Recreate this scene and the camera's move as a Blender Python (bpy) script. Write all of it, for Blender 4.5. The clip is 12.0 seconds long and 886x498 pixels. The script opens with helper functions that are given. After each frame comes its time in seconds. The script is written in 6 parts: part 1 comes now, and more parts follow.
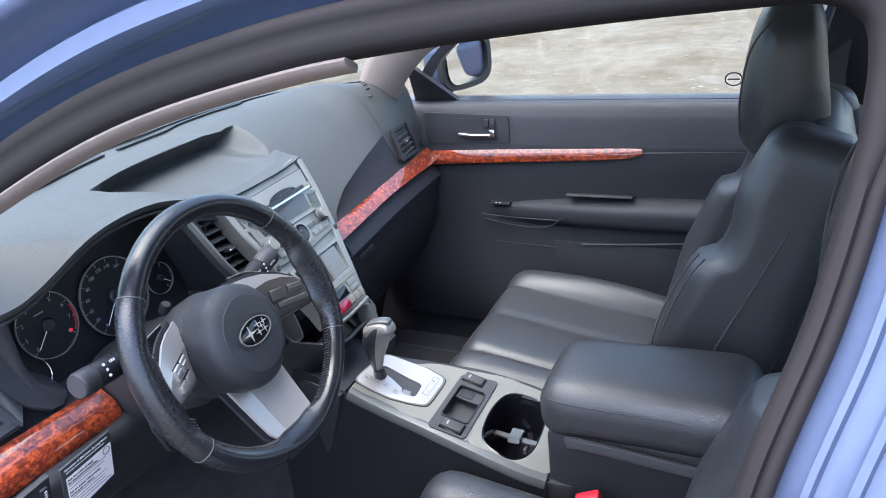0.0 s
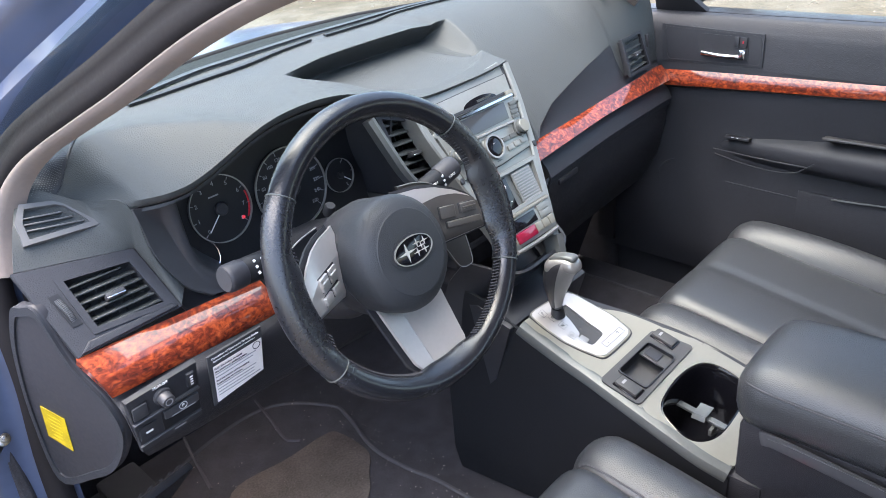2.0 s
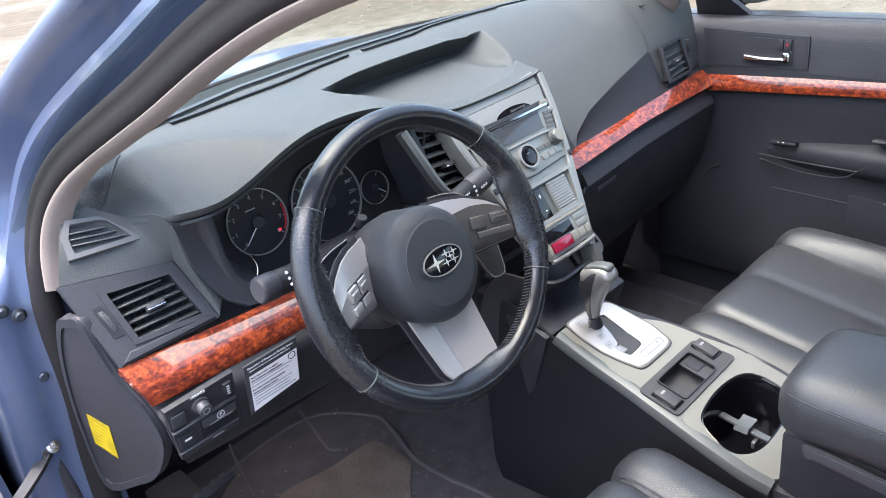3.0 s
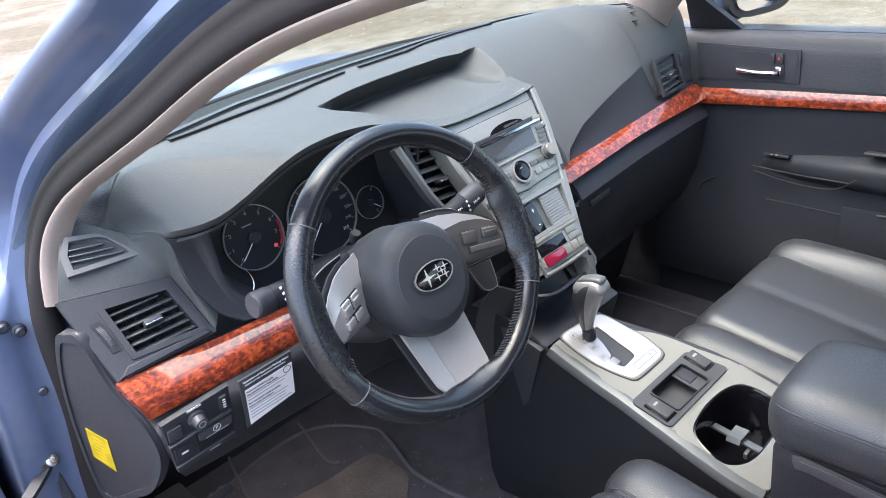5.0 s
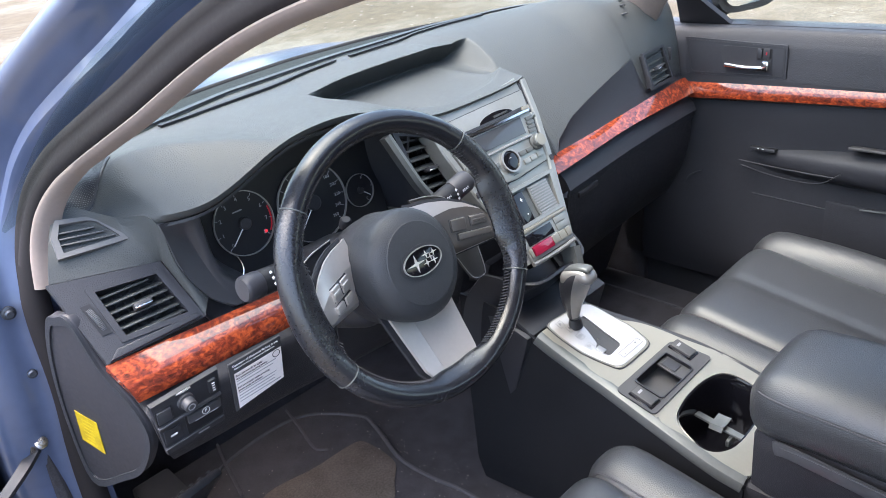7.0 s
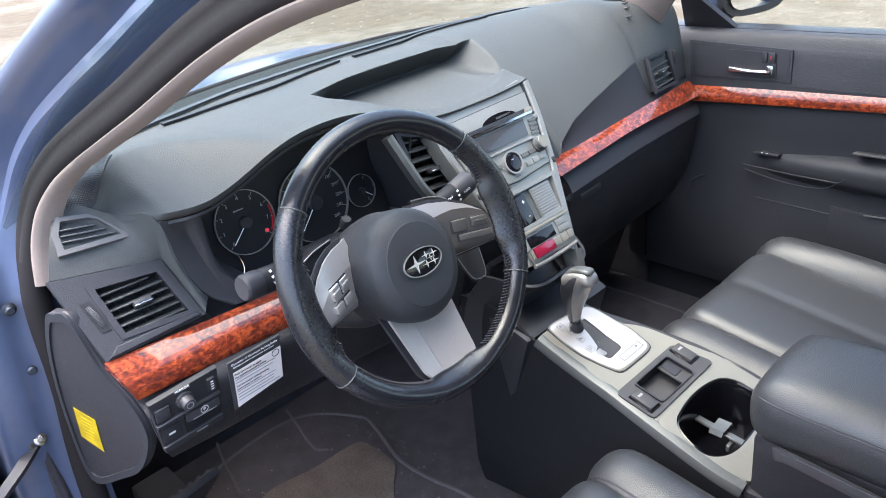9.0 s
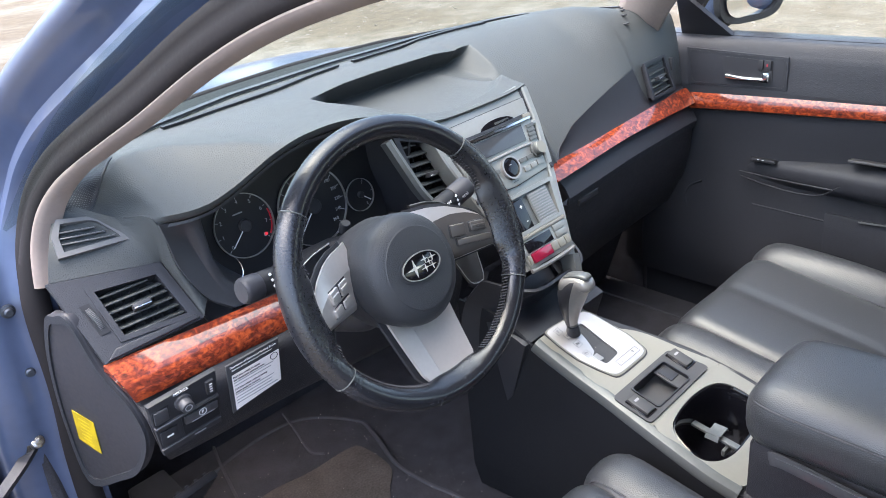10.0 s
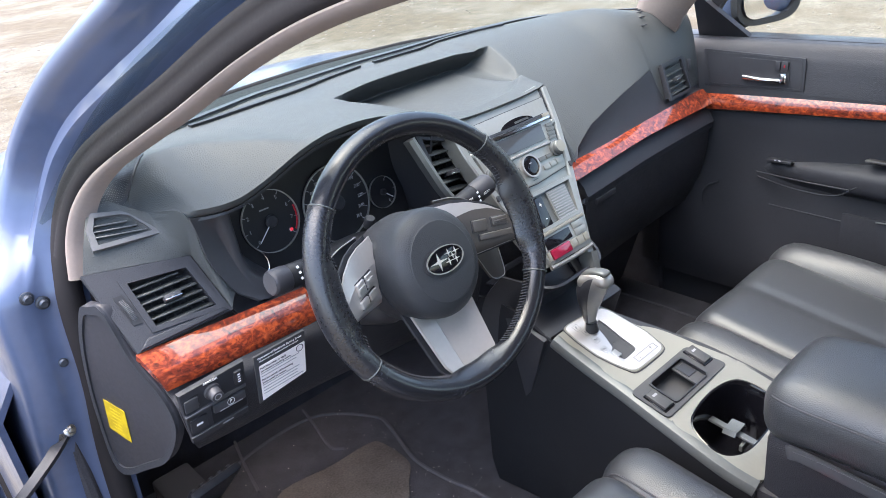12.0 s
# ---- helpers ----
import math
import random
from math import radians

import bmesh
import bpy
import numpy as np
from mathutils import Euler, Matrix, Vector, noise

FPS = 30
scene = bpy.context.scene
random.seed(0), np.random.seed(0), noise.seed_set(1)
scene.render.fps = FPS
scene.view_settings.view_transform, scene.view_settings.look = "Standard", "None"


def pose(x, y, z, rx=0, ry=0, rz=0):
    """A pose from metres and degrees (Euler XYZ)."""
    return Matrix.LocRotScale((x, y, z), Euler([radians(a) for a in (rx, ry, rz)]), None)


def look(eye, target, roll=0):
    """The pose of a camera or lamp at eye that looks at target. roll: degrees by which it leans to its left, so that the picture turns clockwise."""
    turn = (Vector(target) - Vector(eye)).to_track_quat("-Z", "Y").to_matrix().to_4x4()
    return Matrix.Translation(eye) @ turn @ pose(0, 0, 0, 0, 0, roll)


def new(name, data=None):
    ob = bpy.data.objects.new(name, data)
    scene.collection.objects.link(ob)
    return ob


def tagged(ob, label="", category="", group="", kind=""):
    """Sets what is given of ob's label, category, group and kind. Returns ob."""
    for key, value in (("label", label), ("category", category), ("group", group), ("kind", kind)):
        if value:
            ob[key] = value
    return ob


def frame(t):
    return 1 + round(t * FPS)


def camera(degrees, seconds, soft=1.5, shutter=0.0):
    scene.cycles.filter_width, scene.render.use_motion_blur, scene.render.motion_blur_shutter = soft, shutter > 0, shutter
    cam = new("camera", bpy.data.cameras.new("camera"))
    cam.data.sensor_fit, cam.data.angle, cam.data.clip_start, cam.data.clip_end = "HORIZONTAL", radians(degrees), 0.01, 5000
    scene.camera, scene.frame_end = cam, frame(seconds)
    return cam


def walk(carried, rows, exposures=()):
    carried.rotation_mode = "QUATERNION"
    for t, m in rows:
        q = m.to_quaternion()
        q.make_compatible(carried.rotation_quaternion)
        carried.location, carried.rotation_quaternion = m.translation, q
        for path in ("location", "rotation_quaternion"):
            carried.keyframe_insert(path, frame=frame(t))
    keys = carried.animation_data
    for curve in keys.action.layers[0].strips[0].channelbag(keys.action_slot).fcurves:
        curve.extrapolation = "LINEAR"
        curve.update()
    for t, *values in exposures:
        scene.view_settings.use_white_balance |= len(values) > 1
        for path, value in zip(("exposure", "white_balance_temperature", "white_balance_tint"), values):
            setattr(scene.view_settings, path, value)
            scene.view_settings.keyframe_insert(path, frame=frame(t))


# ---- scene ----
cam = camera(60.93, 12.0, 0.6)
# seconds, eye in metres, turn in degrees
PATH = [
    (0.0, -1.0453, -0.6325, 1.4417, 66.3168, 6.0407, -66.0595),
    (0.5, -1.0185, -0.5775, 1.4139, 64.3779, 4.2554, -67.2848),
    (1.0, -0.9833, -0.5574, 1.3995, 62.4859, 3.1775, -62.5492),
    (1.5, -0.9178, -0.5813, 1.3852, 61.5791, 3.7389, -53.0090),
    (2.0, -0.9004, -0.5984, 1.3927, 61.6595, 5.7052, -47.2661),
    (2.5, -0.8881, -0.6066, 1.3955, 62.3803, 7.5207, -45.0689),
    (3.0, -0.8851, -0.6203, 1.3923, 62.8136, 8.0139, -44.0660),
    (5.0, -0.8821, -0.6401, 1.4019, 63.6465, 8.3819, -43.9710),
    (5.5, -0.8845, -0.6441, 1.4004, 63.4317, 8.1403, -44.2890),
    (6.0, -0.8816, -0.6488, 1.4046, 63.3069, 7.9055, -44.5110),
    (6.5, -0.8870, -0.6487, 1.3993, 63.2002, 7.6880, -44.5106),
    (7.0, -0.8918, -0.6503, 1.3979, 63.1469, 7.5310, -44.4561),
    (9.0, -0.8878, -0.6528, 1.3954, 63.3588, 7.1446, -43.9048),
    (9.5, -0.8928, -0.6524, 1.3970, 63.4774, 6.9631, -43.9377),
    (10.0, -0.8937, -0.6545, 1.3973, 63.7251, 6.7477, -44.0472),
    (10.5, -0.8907, -0.6563, 1.3963, 63.9676, 6.5525, -44.0032),
    (11.0, -0.8897, -0.6618, 1.3955, 64.0998, 6.5109, -43.4925),
    (11.5, -0.8959, -0.6637, 1.3973, 64.1622, 6.5801, -43.3450),
    (12.0, -0.9208, -0.6629, 1.3972, 64.1482, 6.9525, -43.0813),
]
# the film camera's brightness and white balance settle in the first second
EXPOSURES = [(0.0, 2.54, 6150, 13), (0.5, 2.71, 6300, 12), (1.0, 2.79, 6550, 12), (2.0, 2.71, 6650, 12), (12.0, 2.68, 6650, 12)]
walk(cam, [(t, pose(*p)) for t, *p in PATH], EXPOSURES)

# ---- daylight: bright, thinly veiled sky ----
SUN_EL, SUN_AZ = 73.0, -50.0
world = bpy.data.worlds.new("sky_world")
scene.world = world
world.use_nodes = True
wn = world.node_tree.nodes
wl = world.node_tree.links
sky = wn.new("ShaderNodeTexSky")
sky.sky_type = 'NISHITA'
sky.sun_disc = False
sky.sun_elevation = radians(SUN_EL)
sky.sun_rotation = radians(SUN_AZ)
sky.dust_density = 3.0
sky.air_density = 1.0
wn["Background"].inputs["Strength"].default_value = 0.15
wl.new(sky.outputs["Color"], wn["Background"].inputs["Color"])
sun_data = bpy.data.lights.new("sun", 'SUN')
sun_data.energy = 1.35
sun_data.angle = radians(85.0)
sun_data.color = (1.0, 0.985, 0.965)
sun = new("sun", sun_data)
_az, _el = radians(SUN_AZ), radians(SUN_EL)
sun.matrix_world = look((0, 0, 20), Vector((0, 0, 20)) - Vector((math.sin(_az) * math.cos(_el), math.cos(_az) * math.cos(_el), math.sin(_el))))

# ---- materials ----
def mat(name, base, rough=0.5, metal=0.0, grain=0.0, grain_size=400.0, vary=0.12, patch=6.0, coat=0.0, cells=False, spec=0.5, rvar=0.08):
    """A surface with colour and gloss that vary at two scales and a fine relief."""
    m = bpy.data.materials.new(name)
    m.use_nodes = True
    n, l = m.node_tree.nodes, m.node_tree.links
    b = n["Principled BSDF"]
    b.inputs["Metallic"].default_value = metal
    b.inputs["Coat Weight"].default_value = coat
    b.inputs["Coat Roughness"].default_value = 0.05
    b.inputs["Specular IOR Level"].default_value = spec
    tc = n.new("ShaderNodeTexCoord")
    big, fine = n.new("ShaderNodeTexNoise"), n.new("ShaderNodeTexNoise")
    big.inputs["Scale"].default_value, big.inputs["Detail"].default_value = patch, 4
    fine.inputs["Scale"].default_value, fine.inputs["Detail"].default_value = patch * 18, 3
    for t in (big, fine):
        l.new(tc.outputs["Object"], t.inputs["Vector"])
    add = n.new("ShaderNodeMath")
    add.operation = 'ADD'
    l.new(big.outputs["Fac"], add.inputs[0])
    l.new(fine.outputs["Fac"], add.inputs[1])
    ramp = n.new("ShaderNodeMapRange")
    ramp.inputs["From Min"].default_value, ramp.inputs["From Max"].default_value = 0.7, 1.3
    ramp.inputs["To Min"].default_value, ramp.inputs["To Max"].default_value = 1 - vary, 1 + vary
    l.new(add.outputs[0], ramp.inputs["Value"])
    mul = n.new("ShaderNodeVectorMath")
    mul.operation = 'SCALE'
    mul.inputs[0].default_value = base
    l.new(ramp.outputs[0], mul.inputs["Scale"])
    l.new(mul.outputs[0], b.inputs["Base Color"])
    rr = n.new("ShaderNodeMapRange")
    rr.inputs["From Min"].default_value, rr.inputs["From Max"].default_value = 0.7, 1.3
    rr.inputs["To Min"].default_value, rr.inputs["To Max"].default_value = max(0.02, rough - rvar), min(1, rough + rvar)
    l.new(add.outputs[0], rr.inputs["Value"])
    l.new(rr.outputs[0], b.inputs["Roughness"])
    if grain > 0:
        if cells:
            g = n.new("ShaderNodeTexVoronoi")
            g.feature = 'DISTANCE_TO_EDGE'
            g.inputs["Scale"].default_value = grain_size
            fold = n.new("ShaderNodeMapRange")
            fold.inputs["From Max"].default_value = 0.45
            l.new(g.outputs["Distance"], fold.inputs["Value"])
            src = fold.outputs[0]
        else:
            g = n.new("ShaderNodeTexNoise")
            g.inputs["Scale"].default_value, g.inputs["Detail"].default_value = grain_size, 2
            src = g.outputs["Fac"]
        l.new(tc.outputs["Object"], g.inputs["Vector"])
        bump = n.new("ShaderNodeBump")
        bump.inputs["Strength"].default_value, bump.inputs["Distance"].default_value = grain, 0.0009
        l.new(src, bump.inputs["Height"])
        l.new(bump.outputs[0], b.inputs["Normal"])
    return m


def burl(name):
    """Glossy red-brown burl veneer under clear lacquer."""
    m = bpy.data.materials.new(name)
    m.use_nodes = True
    n, l = m.node_tree.nodes, m.node_tree.links
    b = n["Principled BSDF"]
    tc = n.new("ShaderNodeTexCoord")
    mp = n.new("ShaderNodeMapping")
    mp.inputs["Scale"].default_value = (1.0, 1.0, 1.6)
    warp, fleck, eye = n.new("ShaderNodeTexNoise"), n.new("ShaderNodeTexNoise"), n.new("ShaderNodeTexVoronoi")
    warp.inputs["Scale"].default_value, warp.inputs["Detail"].default_value, warp.inputs["Distortion"].default_value = 34, 6, 2.2
    fleck.inputs["Scale"].default_value, fleck.inputs["Detail"].default_value, fleck.inputs["Distortion"].default_value = 95, 4, 1.2
    eye.inputs["Scale"].default_value = 60
    l.new(tc.outputs["Object"], mp.inputs["Vector"])
    for t in (warp, fleck, eye):
        l.new(mp.outputs[0], t.inputs["Vector"])
    r1 = n.new("ShaderNodeValToRGB")
    e = r1.color_ramp.elements
    e[0].position, e[0].color = 0.32, (0.018, 0.003, 0.002, 1)
    e[1].position, e[1].color = 0.70, (0.52, 0.095, 0.022, 1)
    k = r1.color_ramp.elements.new(0.48)
    k.color = (0.15, 0.02, 0.007, 1)
    mixf = n.new("ShaderNodeMath")
    mixf.operation = 'MULTIPLY_ADD'
    mixf.inputs[1].default_value, mixf.inputs[2].default_value = 0.55, 0.0
    l.new(warp.outputs["Fac"], mixf.inputs[0])
    m2 = n.new("ShaderNodeMath")
    m2.operation = 'MULTIPLY_ADD'
    m2.inputs[1].default_value = 0.45
    l.new(fleck.outputs["Fac"], m2.inputs[0])
    l.new(mixf.outputs[0], m2.inputs[2])
    l.new(m2.outputs[0], r1.inputs["Fac"])
    l.new(r1.outputs["Color"], b.inputs["Base Color"])
    b.inputs["Roughness"].default_value = 0.55
    b.inputs["Specular IOR Level"].default_value = 0.2
    b.inputs["Coat Weight"].default_value = 1.0
    b.inputs["Coat Roughness"].default_value = 0.03
    b.inputs["Coat IOR"].default_value = 1.65
    return m


def clear(name, tint=(1, 1, 1), sheen=0.05):
    """A thin pane: clear, with a faint mirror sheen on each face."""
    m = bpy.data.materials.new(name)
    m.use_nodes = True
    n, l = m.node_tree.nodes, m.node_tree.links
    out = n["Material Output"]
    tr, gl, mx = n.new("ShaderNodeBsdfTransparent"), n.new("ShaderNodeBsdfGlossy"), n.new("ShaderNodeMixShader")
    tr.inputs["Color"].default_value = (*tint, 1)
    gl.inputs["Roughness"].default_value = 0.02
    mx.inputs[0].default_value = sheen
    l.new(tr.outputs[0], mx.inputs[1])
    l.new(gl.outputs[0], mx.inputs[2])
    l.new(mx.outputs[0], out.inputs["Surface"])
    return m


def ground_mat():
    """Pale sandy gravel with grey, trodden patches and small stones."""
    m = bpy.data.materials.new("sandy_gravel")
    m.use_nodes = True
    n, l = m.node_tree.nodes, m.node_tree.links
    b = n["Principled BSDF"]
    b.inputs["Roughness"].default_value = 0.95
    tc = n.new("ShaderNodeTexCoord")
    def noise_at(scale, detail, rough=0.6):
        t = n.new("ShaderNodeTexNoise")
        t.inputs["Scale"].default_value, t.inputs["Detail"].default_value, t.inputs["Roughness"].default_value = scale, detail, rough
        l.new(tc.outputs["Object"], t.inputs["Vector"])
        return t
    a, c, d = noise_at(0.5, 8, 0.65), noise_at(5, 6), noise_at(45, 4)
    r1 = n.new("ShaderNodeValToRGB")
    e = r1.color_ramp.elements
    e[0].position, e[0].color = 0.42, (0.105, 0.085, 0.056, 1)
    e[1].position, e[1].color = 0.58, (0.165, 0.15, 0.124, 1)
    l.new(a.outputs["Fac"], r1.inputs["Fac"])
    r2 = n.new("ShaderNodeValToRGB")
    e = r2.color_ramp.elements
    e[0].position, e[0].color = 0.3, (0.55, 0.55, 0.55, 1)
    e[1].position, e[1].color = 0.65, (1.15, 1.13, 1.1, 1)
    l.new(d.outputs["Fac"], r2.inputs["Fac"])
    r3 = n.new("ShaderNodeValToRGB")
    e = r3.color_ramp.elements
    e[0].position, e[0].color = 0.35, (0.78, 0.78, 0.74, 1)
    e[1].position, e[1].color = 0.6, (1.08, 1.08, 1.08, 1)
    l.new(c.outputs["Fac"], r3.inputs["Fac"])
    m1, m2 = n.new("ShaderNodeMix"), n.new("ShaderNodeMix")
    for mm in (m1, m2):
        mm.data_type, mm.blend_type = 'RGBA', 'MULTIPLY'
        mm.inputs[0].default_value = 1.0
    l.new(r1.outputs["Color"], m1.inputs[6])
    l.new(r2.outputs["Color"], m1.inputs[7])
    l.new(m1.outputs[2], m2.inputs[6])
    l.new(r3.outputs["Color"], m2.inputs[7])
    l.new(m2.outputs[2], b.inputs["Base Color"])
    bump = n.new("ShaderNodeBump")
    bump.inputs["Strength"].default_value, bump.inputs["Distance"].default_value = 0.7, 0.01
    l.new(d.outputs["Fac"], bump.inputs["Height"])
    l.new(bump.outputs[0], b.inputs["Normal"])
    return m


def paint_mat():
    """Light blue metallic car paint under clear lacquer, with a little road film."""
    m = mat("blue_metallic_paint", (0.080, 0.107, 0.187), 0.42, 0.25, 0.04, 2600, 0.08, 3, coat=0.6, spec=0.3)
    m.node_tree.nodes["Principled BSDF"].inputs["Coat Roughness"].default_value = 0.07
    return m


PAINT = paint_mat()
COWL = mat("weathered_black_cowl_plastic", (0.016, 0.019, 0.018), 0.7, 0, 0.3, 500, 0.3, 8, spec=0.15)
DASH = mat("grained_dash_plastic", (0.053, 0.0585, 0.060), 0.55, 0, 0.38, 340, 0.12, 7, cells=True, spec=0.4)
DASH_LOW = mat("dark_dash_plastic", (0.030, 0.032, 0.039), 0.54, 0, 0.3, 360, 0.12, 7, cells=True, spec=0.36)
KNEE = mat("black_grained_knee_plastic", (0.019, 0.019, 0.023), 0.5, 0, 0.4, 340, 0.12, 7, cells=True, spec=0.4)
CAP = mat("smooth_dark_cap_plastic", (0.032, 0.032, 0.038), 0.45, 0, 0.08, 900, 0.1, 9, spec=0.4)
BLACK = mat("black_plastic", (0.024, 0.025, 0.03), 0.42, 0, 0.2, 900, 0.15, 9)
SATIN = mat("satin_black_plastic", (0.046, 0.047, 0.053), 0.42, 0, 0.1, 900, 0.1, 9)
GLOSS = mat("gloss_black_plastic", (0.006, 0.006, 0.008), 0.08, 0, 0, 400, 0.1, 9, rvar=0.03)
LEATHER = mat("black_leather", (0.031, 0.033, 0.037), 0.38, 0, 0.3, 360, 0.1, 8, cells=True, spec=0.7)
LEATHER_PERF = mat("worn_perforated_leather", (0.032, 0.035, 0.040), 0.37, 0, 0.10, 420, 0.1, 8, cells=True, spec=0.6)
RIM_LEATHER = mat("polished_wheel_leather", (0.012, 0.013, 0.017), 0.24, 0, 0.06, 900, 0.2, 14, cells=True, spec=0.75, rvar=0.05)
HUB = mat("matt_airbag_cover", (0.034, 0.037, 0.042), 0.48, 0, 0.45, 700, 0.1, 10, spec=0.35)
SILVER = mat("satin_silver_plastic", (0.33, 0.323, 0.312), 0.32, 0.6, 0.02, 1500, 0.03, 10, rvar=0.02)
SILVER_LT = mat("champagne_silver_plastic", (0.275, 0.264, 0.226), 0.42, 0.45, 0.02, 1500, 0.04, 10)
SPOKE = mat("satin_silver_spoke", (0.62, 0.59, 0.565), 0.33, 0.65, 0.02, 1500, 0.03, 10, rvar=0.02)
VENT_FRAME = mat("smooth_grey_outlet_plastic", (0.10, 0.102, 0.108), 0.42, 0, 0.04, 900, 0.06, 9, spec=0.45)
DARK_STEEL = mat("painted_hinge_bolt", (0.07, 0.08, 0.1), 0.4, 0.7, 0.2, 300, 0.25, 60)
STALK = mat("matt_black_plastic", (0.013, 0.014, 0.017), 0.5, 0, 0.2, 900, 0.1, 12, spec=0.25)
STACK = mat("pewter_grey_plastic", (0.262, 0.270, 0.258), 0.36, 0.45, 0.06, 1500, 0.06, 10)
STACK_DK = mat("dark_pewter_plastic", (0.115, 0.122, 0.12), 0.36, 0.3, 0.06, 1500, 0.06, 10)
CHROME = mat("polished_chrome", (0.8, 0.8, 0.82), 0.1, 1.0, 0, 400, 0.03, 10, rvar=0.04)
STEEL = mat("zinc_plated_steel", (0.5, 0.47, 0.43), 0.32, 1.0, 0.3, 300, 0.25, 60)
WOOD = burl("red_burl_veneer")
RUBBER = mat("door_seal_rubber", (0.015, 0.013, 0.0145), 0.7, 0, 0.1, 900, 0.15, 12, spec=0.25)
TRIM_CLOTH = mat("grey_beige_pillar_trim", (0.215, 0.175, 0.158), 0.85, 0, 0.3, 1200, 0.08, 9)
HEADLINER = mat("pale_headliner", (0.5, 0.47, 0.44), 0.9, 0, 0.4, 900, 0.06, 9)
CARPET = mat("black_carpet", (0.042, 0.041, 0.049), 0.95, 0, 1.0, 1500, 0.4, 25)
MAT_FABRIC = mat("charcoal_floor_mat", (0.05, 0.047, 0.054), 0.95, 0, 1.0, 1300, 0.4, 20)
CRUMB = mat("pale_dust_crumbs", (0.4, 0.37, 0.33), 0.9, 0, 0.2, 400, 0.3, 30)
HEEL = mat("dusty_rubber_heel_pad", (0.10, 0.082, 0.07), 0.85, 0, 0.5, 300, 0.45, 14)
PIPING = mat("grey_mat_piping", (0.07, 0.07, 0.078), 0.8, 0, 0.4, 900, 0.2, 30)
THREAD = mat("dark_stitching", (0.05, 0.05, 0.056), 0.7, 0, 0.2, 900, 0.1, 30)
DIAL = mat("matt_dial_face", (0.008, 0.009, 0.012), 0.5, 0, 0, 400, 0.1, 20)
WHITE = mat("white_print", (0.75, 0.75, 0.76), 0.6, 0, 0, 400, 0.04, 30)
# the right spoke's silver with its shade in the colour; also the right paddle
SHADED_SPOKE_PADDLE = mat("shaded_spoke_and_paddle_plastic", (0.1, 0.092, 0.086), 0.34, 0.45, 0.02, 1500, 0.04, 10, rvar=0.02)
TRAY = mat("dark_grey_tray_plastic", (0.05, 0.05, 0.052), 0.5, 0, 0.25, 900, 0.08, 12)
GRIP_LEATHER = mat("grained_grip_leather", (0.014, 0.015, 0.019), 0.28, 0, 0.10, 520, 0.12, 14, cells=True, spec=0.7, rvar=0.05)
BELT = mat("black_belt_webbing", (0.03, 0.03, 0.036), 0.7, 0, 0.5, 900, 0.1, 30)
GREYPRINT = mat("grey_print", (0.3, 0.3, 0.32), 0.6, 0, 0, 400, 0.04, 30)
PAPER = mat("white_label_paper", (0.82, 0.78, 0.78), 0.6, 0, 0, 400, 0.05, 20)
INK = mat("dark_ink", (0.06, 0.05, 0.07), 0.6, 0, 0, 400, 0.1, 40)
YELLOW = mat("yellow_sticker_film", (0.42, 0.31, 0.010), 0.5, 0, 0.2, 500, 0.3, 60)
OCHRE = mat("faded_sticker_print", (0.5, 0.38, 0.02), 0.5, 0, 0, 400, 0.08, 60)
RED = mat("red_plastic", (0.55, 0.015, 0.03), 0.35, 0, 0, 400, 0.08, 30)
HAZARD = mat("ruby_translucent_plastic", (0.21, 0.008, 0.03), 0.14, 0, 0, 400, 0.08, 30, coat=0.6)
LCD = mat("grey_display_glass", (0.05, 0.055, 0.062), 0.04, 0, 0, 400, 0.08, 20, rvar=0.02)
WINDSCREEN_GLASS = clear("laminated_windscreen_glass", (0.86, 0.895, 0.875), 0.02)
GREEN_GLASS = clear("tinted_window_glass", (0.92, 0.94, 0.91))
MIRROR = mat("mirror_glass", (0.9, 0.9, 0.9), 0.02, 1.0, 0, 400, 0.01, 10, rvar=0.01)
GROUND = ground_mat()
TIMBER = mat("weathered_brown_timber", (0.2, 0.13, 0.09), 0.8, 0, 0.6, 60, 0.3, 3)
STONE = mat("pale_pebble", (0.2, 0.185, 0.16), 0.9, 0, 0.3, 200, 0.3, 5)
GRASS_M = mat("grass_green", (0.07, 0.13, 0.03), 0.9, 0, 0.6, 80, 0.35, 2)
LAMP_RED = bpy.data.materials.new("glowing_red_lamp")
LAMP_RED.use_nodes = True
LAMP_RED.node_tree.nodes["Principled BSDF"].inputs["Base Color"].default_value = (0.5, 0.02, 0.03, 1)
LAMP_RED.node_tree.nodes["Principled BSDF"].inputs["Emission Color"].default_value = (1.0, 0.06, 0.1, 1)
LAMP_RED.node_tree.nodes["Principled BSDF"].inputs["Emission Strength"].default_value = 0.1


# ---- building helpers ----
V = Vector


def base_of(ob):
    p = V((0, 0, 0))
    while ob is not None:
        p += ob.location
        ob = ob.parent
    return p


def root(name, loc, label, category, group="", kind=""):
    ob = new(name)
    ob.empty_display_size = 0.05
    ob.location = loc
    return tagged(ob, label, category, group, kind)


